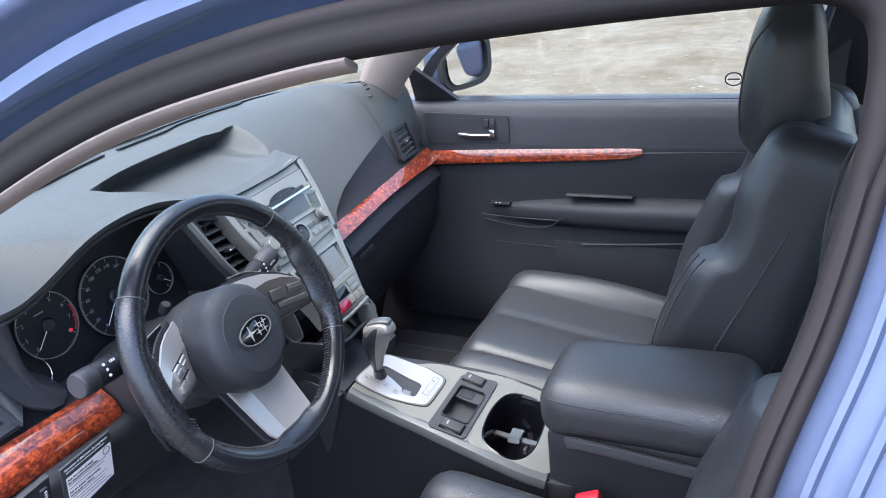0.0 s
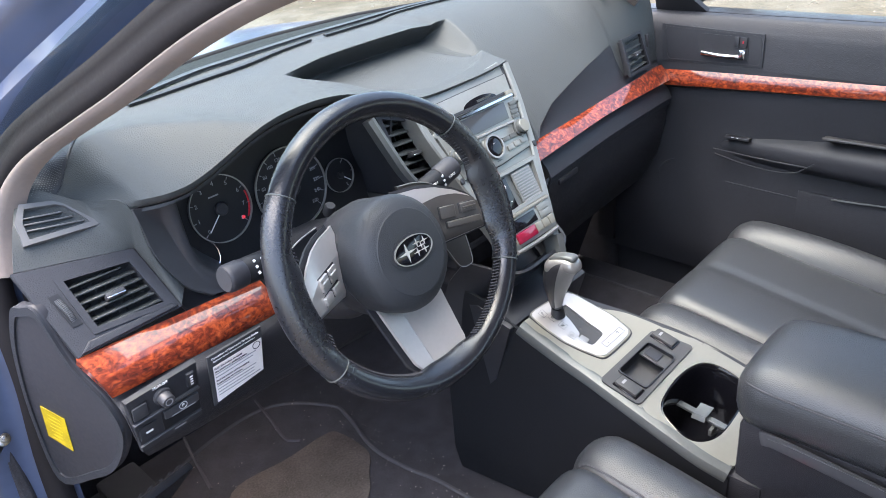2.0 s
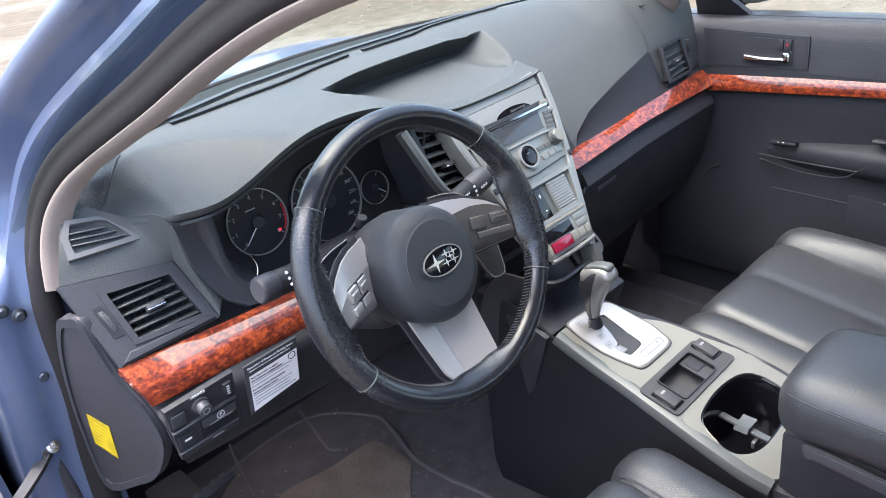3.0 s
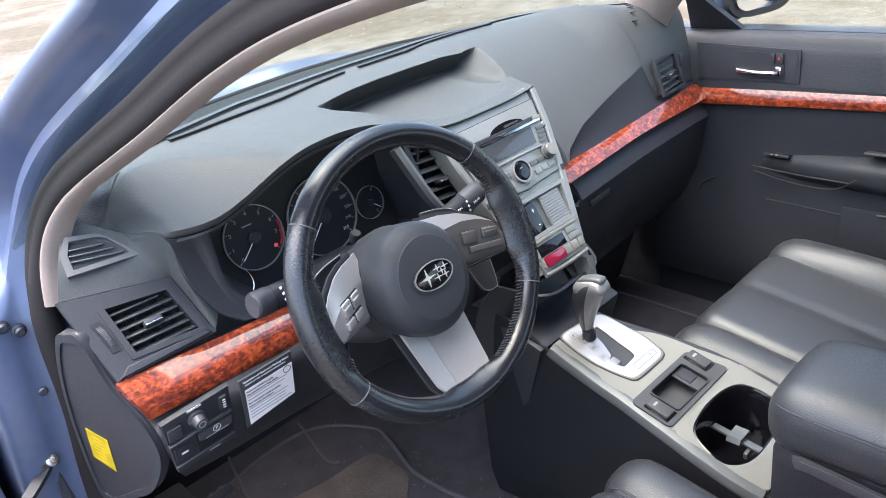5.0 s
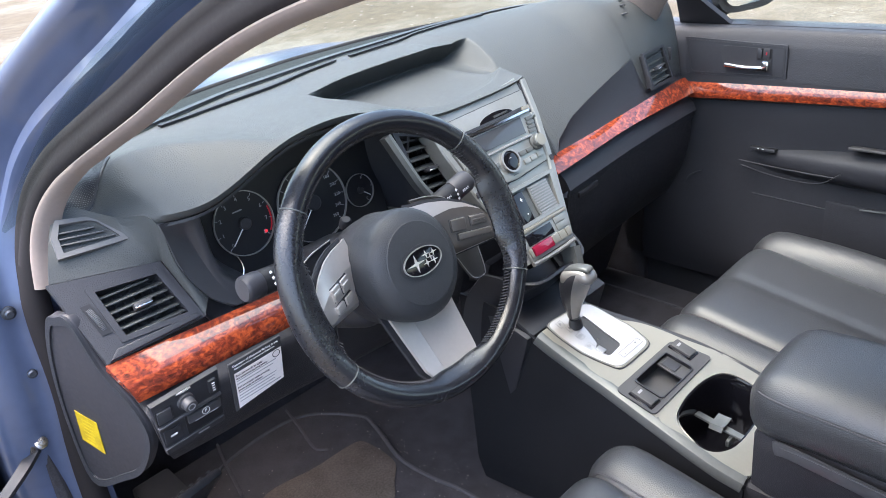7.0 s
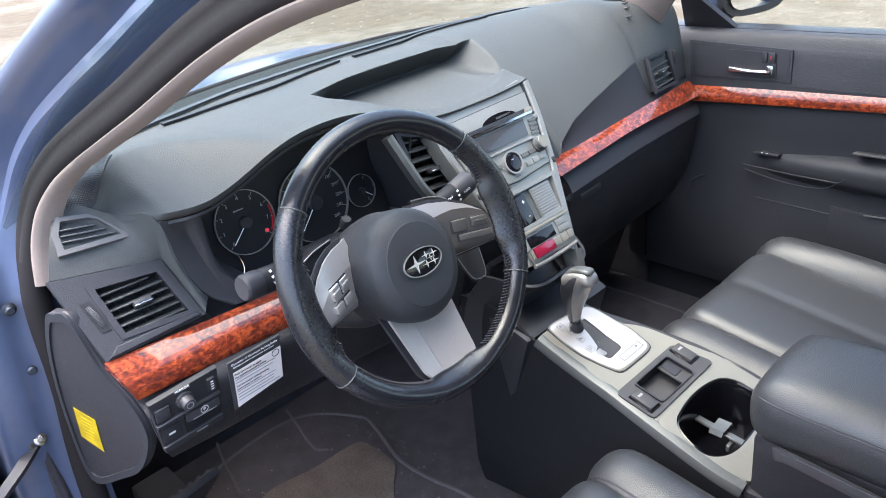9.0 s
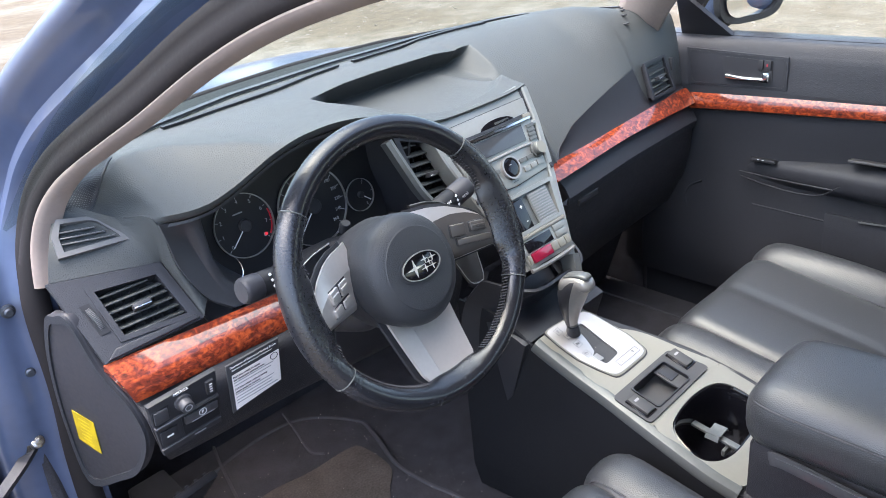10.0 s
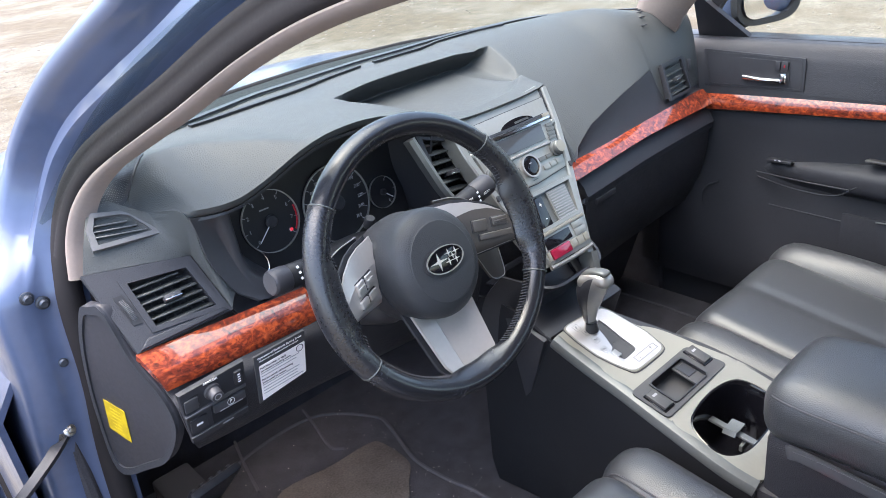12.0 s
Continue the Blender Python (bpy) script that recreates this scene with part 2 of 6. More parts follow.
def part(name, bm, material, parent=None, label="", smooth=38, at=None):
    """Links bm, made in car coordinates, as one mesh object, under its thing or part where one is given."""
    me = bpy.data.meshes.new(name)
    if isinstance(bm, bmesh.types.BMesh):
        bm.to_mesh(me)
        bm.free()
    else:
        vs, fs = bm
        me.from_pydata([tuple(v) for v in vs], [], [tuple(f) for f in fs])
    org = V(at) if at is not None else base_of(parent)
    me.transform(Matrix.Translation(-org))
    me.materials.append(material)
    me.update()
    if smooth:
        me.polygons.foreach_set("use_smooth", [True] * len(me.polygons))
        me.set_sharp_from_angle(angle=radians(smooth))
    ob = new(name, me)
    if parent is not None:
        ob.parent = parent
        ob.location = org - base_of(parent)
    else:
        ob.location = org
    if label:
        ob["label"] = label
    return ob


def thing(name, bm, material, at, label, category, group="", kind="", smooth=38):
    return tagged(part(name, bm, material, None, "", smooth, at), label, category, group, kind)


def cr(pts, n, closed=False):
    """n points along a smooth curve through pts."""
    p = np.asarray(pts, float)
    k = len(p)
    if k == 2 and not closed:
        return p[0] + (p[1] - p[0]) * np.linspace(0, 1, n)[:, None]
    if closed:
        q = np.concatenate([p[-1:], p, p[:2]])
        u = np.linspace(0, k, n, endpoint=False)
    else:
        q = np.concatenate([2 * p[:1] - p[1:2], p, 2 * p[-1:] - p[-2:-1]])
        u = np.linspace(0, k - 1, n)
    i = np.minimum(u.astype(int), (k if closed else k - 1) - 1)
    t = (u - i).reshape(-1, *([1] * (p.ndim - 1)))
    a, b, c, d = q[i], q[i + 1], q[i + 2], q[i + 3]
    return 0.5 * (2 * b + (c - a) * t + (2 * a - 5 * b + 4 * c - d) * t ** 2 + (3 * b - a - 3 * c + d) * t ** 3)


def surf(rows, nu, nv):
    """A smooth grid through rows of control points."""
    r = np.array([cr(x, nv) for x in rows])
    return cr(r, nu)


def normals(P):
    du, dv = np.gradient(P, axis=0), np.gradient(P, axis=1)
    n = np.cross(du, dv)
    return n / (np.linalg.norm(n, axis=2, keepdims=True) + 1e-12)


def sheet(P, th=0.004, flip=False):
    """A grid of points as a skin of that thickness, closed round its rim."""
    nu, nv = P.shape[:2]
    N = normals(P) * (-1 if flip else 1)
    vs = np.concatenate([P.reshape(-1, 3), (P - N * th).reshape(-1, 3)])
    o = nu * nv
    fs = []
    for i in range(nu - 1):
        for j in range(nv - 1):
            a, b, c, d = i * nv + j, (i + 1) * nv + j, (i + 1) * nv + j + 1, i * nv + j + 1
            f = (a, b, c, d)
            fs.append(f[::-1] if flip else f)
            g = (a + o, d + o, c + o, b + o)
            fs.append(g[::-1] if flip else g)
    ring = [i * nv for i in range(nu)] + [(nu - 1) * nv + j for j in range(1, nv)] + [i * nv + nv - 1 for i in range(nu - 2, -1, -1)] + list(range(nv - 2, 0, -1))
    for a, b in zip(ring, ring[1:] + ring[:1]):
        f = (a, a + o, b + o, b)
        fs.append(f[::-1] if flip else f)
    return vs, fs


def sweep(path, prof, normal=None, closed=False, cap=True, ring=True):
    """A profile of (across, along-the-normal) points carried along a path. normal: the profile's second axis, one or one a point."""
    P = np.asarray(path, float)
    n = len(P)
    T = np.gradient(P, axis=0)
    if closed:
        T = np.roll(P, -1, 0) - np.roll(P, 1, 0)
    T /= np.linalg.norm(T, axis=1, keepdims=True) + 1e-12
    if normal is None:
        normal = np.array([0, 0, 1.0]) if abs(T[:, 2]).max() < 0.9 else np.array([1.0, 0, 0])
    N = np.broadcast_to(np.asarray(normal, float), P.shape)
    S = np.cross(T, N)
    S /= np.linalg.norm(S, axis=1, keepdims=True) + 1e-12
    U = np.cross(S, T)
    prof = np.asarray(prof, float)
    if prof.ndim == 2:
        prof = np.broadcast_to(prof, (n, *prof.shape))
    k = prof.shape[1]
    vs = (P[:, None] + S[:, None] * prof[..., :1] + U[:, None] * prof[..., 1:]).reshape(-1, 3)
    fs = []
    for i in range(n if closed else n - 1):
        for j in range(k if ring else k - 1):
            a, b = i * k + j, i * k + (j + 1) % k
            c, d = ((i + 1) % n) * k + (j + 1) % k, ((i + 1) % n) * k + j
            fs.append((a, b, c, d))
    if cap and not closed and ring:
        fs.append(tuple(range(k))[::-1])
        fs.append(tuple((n - 1) * k + j for j in range(k)))
    return vs, fs


def circle(r, n=12, ry=None):
    a = np.linspace(0, 2 * np.pi, n, endpoint=False)
    return np.stack([np.cos(a) * r, np.sin(a) * (ry or r)], 1)


def tube(pts, r, n=10, k=24, closed=False, normal=None, ry=None):
    """A round rod along a smooth curve; r may be a list along it."""
    path = cr(pts, k, closed)
    if np.ndim(r):
        rr = np.interp(np.linspace(0, 1, len(path)), np.linspace(0, 1, len(r)), r)
        prof = np.array([circle(x, n) for x in rr])
    else:
        prof = circle(r, n, ry)
    return sweep(path, prof, normal, closed)


def frame_of(o, x, y):
    """A matrix with that origin, x along x, y as near y as it may be."""
    x = V(x).normalized()
    z = x.cross(V(y)).normalized()
    y = z.cross(x)
    return Matrix.Translation(o) @ Matrix((x, y, z)).transposed().to_4x4()


def rbox(sx, sy, sz, bev=0.003, seg=2, m=None, taper=None):
    """A box of that size round the origin, with rounded edges, laid by m."""
    bm = bmesh.new()
    bmesh.ops.create_cube(bm, size=1)
    for v in bm.verts:
        v.co = V((v.co.x * sx, v.co.y * sy, v.co.z * sz))
        if taper and v.co.z > 0:
            v.co.x *= taper
            v.co.y *= taper
    if bev:
        bmesh.ops.bevel(bm, geom=bm.edges[:], offset=min(bev, 0.49 * min(sx, sy, sz)), segments=seg, affect='EDGES', profile=0.6)
    if m is not None:
        bm.transform(m)
    return bm


def prism(poly, depth, m, bev=0.002, seg=2):
    """A flat outline in the xy plane of m, raised by depth along z, with rounded edges."""
    bm = bmesh.new()
    vs = [bm.verts.new((x, y, 0)) for x, y in poly]
    f = bm.faces.new(vs)
    f.normal_update()
    if f.normal.z < 0:
        f.normal_flip()
    g = bmesh.ops.extrude_face_region(bm, geom=[f])
    top = [e for e in g["geom"] if isinstance(e, bmesh.types.BMVert)]
    bmesh.ops.translate(bm, verts=top, vec=(0, 0, depth))
    bmesh.ops.recalc_face_normals(bm, faces=bm.faces[:])
    if bev:
        es = [e for e in bm.edges if all(abs(v.co.z - depth) < 1e-6 for v in e.verts)]
        bmesh.ops.bevel(bm, geom=es, offset=bev, segments=seg, affect='EDGES', profile=0.6)
    bm.transform(m)
    return bm


def ringprism(outer, inner, depth, m):
    """A flat frame between two outlines of equal count, raised by depth."""
    n = len(outer)
    vs, fs = [], []
    for z in (0, depth):
        vs += [(x, y, z) for x, y in outer] + [(x, y, z) for x, y in inner]
    for i in range(n):
        j = (i + 1) % n
        o, p, q, r = i, j, n + j, n + i
        fs += [(o, r, q, p), (2 * n + o, 2 * n + p, 2 * n + q, 2 * n + r), (o, p, 2 * n + p, 2 * n + o), (r, 2 * n + r, 2 * n + q, q)]
    bm = bmesh.new()
    bv = [bm.verts.new(v) for v in vs]
    for f in fs:
        bm.faces.new([bv[k] for k in f])
    bmesh.ops.recalc_face_normals(bm, faces=bm.faces[:])
    bm.transform(m)
    return bm


def lathe(prof, m, n=32):
    """A turned body: (radius, height) points round z."""
    a = np.linspace(0, 2 * np.pi, n, endpoint=False)
    vs, fs = [], []
    for r, z in prof:
        vs += [(r * math.cos(t), r * math.sin(t), z) for t in a]
    k = len(prof)
    for i in range(k - 1):
        for j in range(n):
            fs.append((i * n + j, i * n + (j + 1) % n, (i + 1) * n + (j + 1) % n, (i + 1) * n + j))
    fs.append(tuple(range(n))[::-1])
    fs.append(tuple((k - 1) * n + j for j in range(n)))
    return [tuple(m @ V(v)) for v in vs], fs


def rounded(sx, sy, sz, r, cuts=14, fn=None, m=None):
    """A cushion: a box with broad round edges, shaped further by fn(point)."""
    bm = bmesh.new()
    bmesh.ops.create_cube(bm, size=2)
    bmesh.ops.subdivide_edges(bm, edges=bm.edges[:], cuts=cuts, use_grid_fill=True)
    h = V((sx / 2, sy / 2, sz / 2))
    for v in bm.verts:
        p = V((v.co.x * h.x, v.co.y * h.y, v.co.z * h.z))
        q = V(tuple(max(-(h[i] - r), min(h[i] - r, p[i])) for i in range(3)))
        d = p - q
        v.co = q + d.normalized() * r if d.length > 1e-9 else p
        if fn:
            v.co = fn(v.co)
    if m is not None:
        bm.transform(m)
    return bm


def merge(*bms):
    out = bmesh.new()
    for b in bms:
        me = bpy.data.meshes.new("t")
        if isinstance(b, bmesh.types.BMesh):
            b.to_mesh(me)
            b.free()
        else:
            me.from_pydata([tuple(v) for v in b[0]], [], [tuple(f) for f in b[1]])
        out.from_mesh(me)
        bpy.data.meshes.remove(me)
    return out


def words(text, size, m, depth=0.0003, align='CENTER'):
    """Lettering, raised a little, its middle at m's origin, reading along m's x."""
    cu = bpy.data.curves.new("lettering", 'FONT')
    cu.body, cu.size, cu.extrude = text, size, depth
    cu.align_x, cu.align_y = align, 'CENTER'
    cu.resolution_u = 2
    ob = new("lettering", cu)
    bpy.context.view_layer.update()
    me = bpy.data.meshes.new_from_object(ob.evaluated_get(bpy.context.evaluated_depsgraph_get()))
    bm = bmesh.new()
    bm.from_mesh(me)
    bm.transform(m)
    bpy.data.objects.remove(ob)
    bpy.data.meshes.remove(me)
    bpy.data.curves.remove(cu)
    return bm


def lerp(x, xs, ys):
    return float(np.interp(x, xs, ys))


# ---- the yard ----
gx = np.concatenate([[-400, -120, -50], np.linspace(-25, 25, 51), [50, 120, 400]])
gp = np.array([[(x, y, 0.02 * noise.noise(V((x * 0.3, y * 0.3, 0))) - 0.02 - (0.03 if abs(x) < 2 and abs(y) < 3 else 0)) for y in gx] for x in gx])
tagged(part("ground", sheet(gp, 0.2), GROUND, at=(0, 0, 0)), "pale sandy gravel yard with trodden grey patches", "ground", kind="structure")


def pebbles():
    """Loose small stones strewn over the yard, one joined layer."""
    rnd = random.Random(5)
    ico = [(0, 0, 1), (0.9, 0, 0.2), (0.28, 0.85, 0.25), (-0.72, 0.53, 0.15), (-0.72, -0.53, 0.2), (0.28, -0.85, 0.2), (0, 0, -0.6)]
    fc = [(0, 1, 2), (0, 2, 3), (0, 3, 4), (0, 4, 5), (0, 5, 1), (6, 2, 1), (6, 3, 2), (6, 4, 3), (6, 5, 4), (6, 1, 5)]
    vs, fs = [], []
    for k in range(2600):
        a, d = rnd.uniform(-0.35, 1.75), 2.5 + 10 * rnd.random() ** 1.4
        x, y = d * math.cos(a), d * math.sin(a)
        s, t = rnd.uniform(0.006, 0.02) * (1 + d * 0.06), rnd.uniform(0, 6.28)
        o = len(vs)
        z0 = 0.02 * noise.noise(V((x * 0.3, y * 0.3, 0))) - 0.02
        for p in ico:
            vs.append((x + s * (p[0] * math.cos(t) - p[1] * math.sin(t)), y + s * 0.8 * (p[0] * math.sin(t) + p[1] * math.cos(t)), z0 + s * 0.5 * p[2]))
        fs += [(a0 + o, b0 + o, c0 + o) for a0, b0, c0 in fc]
    return vs, fs


tagged(part("loose_stones", pebbles(), STONE, at=(0, 0, 0), smooth=0), "small pale stones strewn over the gravel yard", "stones", kind="stuff")


def timber_edge():
    """A low retaining edge of stacked sleepers at the far side of the yard."""
    a, b = V((11.9, 14.6, 0)), V((4.6, 18.7, 0))
    r = root("timber_retaining_edge", (8.2, 16.6, -.02), "low weathered brown timber edging along the gravel yard", "edging")
    d = (b - a).normalized()
    q = V((-d.y, d.x, 0))
    for k in range(5):
        for i in range(3):
            o = a + d * (1.35 + 2.45 * i) + V((0, 0, 0.1 + 0.24 * k)) - q * .12 * k
            part("sleeper", rbox(2.42, 0.24, 0.2, 0.02, 2, frame_of(o, d, q)), TIMBER, r)


timber_edge()


def unseen_trees():
    """A loose row of broad-leaved trees beyond the yard, out of view, added so that the hood mirrors less bright sky:
    trunks and many small leaf clumps in one mesh.
    """
    rnd = random.Random(12)
    vs, fs = [], []
    for k in range(9):
        cx, cy, h = -15 + 4.6 * k + rnd.uniform(-1.2, 1.2), 27 + rnd.uniform(-2, 5) - .004 * (k - 4) ** 2 * 20, rnd.uniform(4.5, 9)
        for j in range(6):
            a = math.pi / 3 * j
            vs += [(cx + .2 * math.cos(a), cy + .2 * math.sin(a), -.05), (cx + .1 * math.cos(a), cy + .1 * math.sin(a), h * .6)]
        o = len(vs) - 12
        fs += [(o + 2 * j, o + 2 * ((j + 1) % 6), o + 2 * ((j + 1) % 6) + 1, o + 2 * j + 1) for j in range(6)]
        for q in range(420):
            th, ph, rr = rnd.uniform(0, 6.283), rnd.uniform(-1, 1), rnd.random() ** .4
            w = h * .32
            x, y, z = cx + w * rr * math.cos(th) * math.sqrt(1 - ph * ph), cy + w * rr * math.sin(th) * math.sqrt(1 - ph * ph), h * .62 + h * .38 * rr * ph
            o, r = len(vs), rnd.uniform(.18, .42)
            for _ in range(4):
                vs.append((x + rnd.uniform(-r, r), y + rnd.uniform(-r, r), z + rnd.uniform(-r, r)))
            fs += [(o, o + 1, o + 2), (o, o + 2, o + 3), (o + 1, o + 3, o + 2)]
    return vs, fs


tagged(part("unseen_trees", unseen_trees(), GRASS_M, at=(0, 27, 0), smooth=0), "unseen row of green leafy trees, added to darken the hood's reflections", "trees", kind="stuff")


# ---- the car's shell ----
car = root("car", (0, 0, 0), "light blue metallic estate car with its driver door open", "car")
N_OUT = np.array([-0.93, 0, 0.37])
OPEN = cr([(-.75, .405, .36), (-.738, .388, .66), (-.722, .374, .82), (-.714, .378, .93), (-.703, .385, .99), (-.69, .385, 1.035), (-.673, .365, 1.08), (-.655, .33, 1.115),
           (-.641, .27, 1.147), (-.625, .176, 1.188), (-.612, .105, 1.219), (-.589, -.024, 1.278), (-.574, -.134, 1.316), (-.563, -.27, 1.346), (-.557, -.368, 1.359),
           (-.553, -.493, 1.370), (-.55, -.60, 1.376), (-.5495, -.642, 1.3765), (-.554, -.664, 1.366), (-.562, -.669, 1.345), (-.573, -.668, 1.318), (-.585, -.665, 1.288),
           (-.617, -.648, 1.208), (-.658, -.617, 1.104), (-.69, -.600, .97), (-.70, -.593, .75), (-.705, -.6, .4)], 190)
OUT_N = np.array([N_OUT if z > 1.0 else N_OUT * max(0, (z - .8) / .2) + np.array([-1, 0, 0.0]) * (1 - max(0, (z - .8) / .2)) for z in OPEN[:, 2]])


def blend(lo, hi, roof=None, rear=None):
    """A profile that goes over from lo at the hinge pillar to hi on the pillar, to another along the roof and another down the rear pillar."""
    lo, hi = np.array(lo, float), np.array(hi, float)
    roof = hi if roof is None else np.array(roof, float)
    rear = roof if rear is None else np.array(rear, float)
    out = []
    for x, y, z in OPEN:
        f = min(1, max(0, (z - .95) / .12)) if y > 0 else 1.0
        f = f * f * (3 - 2 * f)
        g = min(1, max(0, (.02 - y) / .2))
        h = min(1, max(0, (1.36 - z) / .08)) if y < -.5 else 0.0
        p = (lo * (1 - f) + hi * f) * (1 - g) + (roof * (1 - h) + rear * h) * g
        out.append(np.stack([-p[:, 0], p[:, 1]], 1))
    return np.array(out)


PAINT_HI = [(.036, -.03), (.038, -.022), (.043, -.020), (.056, .006), (.060, .018), (.064, .0235), (.080, .0245), (.084, .020), (.088, .012), (.100, .032), (.105, .051), (.111, .058), (.122, .060), (.138, .053), (.165, .02), (.175, -.03)]
PAINT_LO = [(.02, -.02), (.022, .012), (.026, .022), (.028, .034), (.028, .046), (.026, .052), (.026, .058), (.026, .066), (.027, .076), (.03, .086), (.036, .093), (.05, .097), (.075, .099), (.11, .1), (.2, .1), (.30, .1)]
PAINT_B = [(.017, -.02), (.018, .001), (.021, .003), (.030, .006), (.032, .011), (.036, .012), (.039, .008), (.051, .012), (.053, .017), (.058, .018), (.061, .013), (.078, .018), (.10, .022), (.12, .018), (.15, .0), (.16, -.03)]
part("door_frame_panel", sweep(OPEN, blend(PAINT_LO, PAINT_HI, None, PAINT_B), OUT_N), PAINT, car, "light blue painted door frame", smooth=50)
SEAL_HI = [(-.001, -.004), (.0, .008), (.005, .013), (.015, .015), (.0215, .0145), (.0245, .0165), (.03, .0185), (.036, .017), (.040, .008), (.038, -.006), (.01, -.016)]
SEAL_LO = [(.0, .0), (.001, .012), (.005, .022), (.012, .026), (.016, .017), (.02, .017), (.024, .022), (.029, .02), (.03, .012), (.026, -.004), (.01, -.01)]
SEAL_B = [(-.001, -.004), (.0, .006), (.003, .011), (.008, .012), (.010, .009), (.012, .011), (.015, .012), (.018, .011), (.020, .006), (.019, -.006), (.007, -.016)]
seal = part("door_seal", sweep(OPEN, blend(SEAL_LO, SEAL_HI, None, SEAL_B), OUT_N), RUBBER, car, "black rubber door seal", smooth=60)
k0 = int(np.argmin(abs(OPEN[:, 2] - .975) + (OPEN[:, 1] < 0) * 9))
k1 = int(np.argmin(abs(OPEN[:, 1] + .34) + (OPEN[:, 2] < 1.2) * 9))
TRIM_HI = np.array([(.001, .0), (-.0005, .007), (-.003, .008), (-.0055, .006), (-.008, .001), (-.009, -.01), (-.003, -.012)])
TRIM_LO = np.array([(.001, .0), (-.0015, .009), (-.005, .011), (-.010, .009), (-.0145, .001), (-.016, -.02), (-.004, -.018)])
trim_w = [min(1, max(0, (1.15 - z) / .08)) for z in OPEN[k0:k1, 2]]
part("pillar_trim", sweep(OPEN[k0:k1], np.array([(TRIM_HI * (1 - w) + TRIM_LO * w) * (-1, 1) for w in trim_w]), OUT_N[k0:k1]), TRIM_CLOTH, car, "pale grey-beige pillar trim", smooth=60)
# the far side of the frame, as seen from within
FAR = OPEN * np.array([-1, 1, 1])
FAR_N = OUT_N * np.array([-1, 1, 1])
far_p = np.array([(.0, .0), (.0, -.02), (.03, -.034), (.09, -.028), (.115, -.004), (.11, .02), (.02, .02)])
far_edge = cr([(.712, .352, .965), (.701, .329, .998), (.678, .291, 1.054), (.661, .252, 1.097), (.640, .187, 1.152), (.627, .13, 1.182), (.60, .0, 1.24), (.58, -.1, 1.285), (.565, -.25, 1.335), (.556, -.4, 1.36), (.552, -.6, 1.37)], 70)
part("pillar_trim", sweep(far_edge, far_p, (.93, 0, .37)), TRIM_CLOTH, car, smooth=60)
part("kick_trim", sweep(FAR[:k0 - 4], np.array([(.0, .0), (.0, .06), (.05, .06), (.05, .0)]), FAR_N[:k0 - 4]), KNEE, car, "dark kick panel trim")
k_far = int(np.argmin(abs(OPEN[:, 1] - .0) + (OPEN[:, 2] < 1.2) * 9))
part("door_frame_panel", sweep(FAR[k_far:], np.array([(.03, .03), (.03, .07), (.1, .07), (.14, .03), (.13, .024)]), FAR_N[k_far:]), PAINT, car)
part("windscreen_pillar", sweep(far_edge[:48], [(.02, .016), (.02, .034), (.08, .032), (.10, .014), (.09, .006)], (.93, 0, .37)), PAINT, car)
# roof, headliner, floor, bulkheads that close the cabin
rx = np.linspace(-1, 1, 13)
roof_y = [(-.2, 1.40, .48), (-.3, 1.47, .49), (-.6, 1.515, .5), (-1.2, 1.52, .5), (-1.9, 1.48, .49), (-2.4, 1.40, .48)]
part("roof_panel", sheet(np.array([[(x * w, y, z - .035 * x * x) for x in rx] for y, z, w in roof_y]), .012, True), PAINT, car)
liner_y = [(-.2, 1.385, .44), (-.5, 1.415, .45), (-1.2, 1.43, .45), (-1.9, 1.41, .44), (-2.4, 1.36, .43)]
part("headliner", sheet(np.array([[(x * w, y, z - .035 * x * x) for x in rx] for y, z, w in liner_y]), .012, True), HEADLINER, car)
part("floor_pan", rbox(1.5, 3.2, .04, .01, 2, pose(0, -.75, .26)), CARPET, car)
part("firewall", rbox(1.46, .03, .72, .01, 2, pose(0, .80, .62)), CARPET, car)
part("rear_bulkhead", rbox(1.3, .08, .62, .02, 2, pose(0, -1.5, .57, 14)), LEATHER, car, "black leather rear seat back")
part("tailgate", sheet(np.array([[(x * w, y + .06 * x * x, z) for x in rx] for y, z, w in ((-2.65, 1.0, .68), (-2.72, .9, .72), (-2.7, .45, .7))]), .02), PAINT, car)
part("rear_glass", sheet(np.array([[(x * w, y + .06 * x * x, z) for x in rx] for y, z, w in ((-2.4, 1.37, .54), (-2.65, 1.0, .68))]), .005), GREEN_GLASS, car).visible_shadow = False
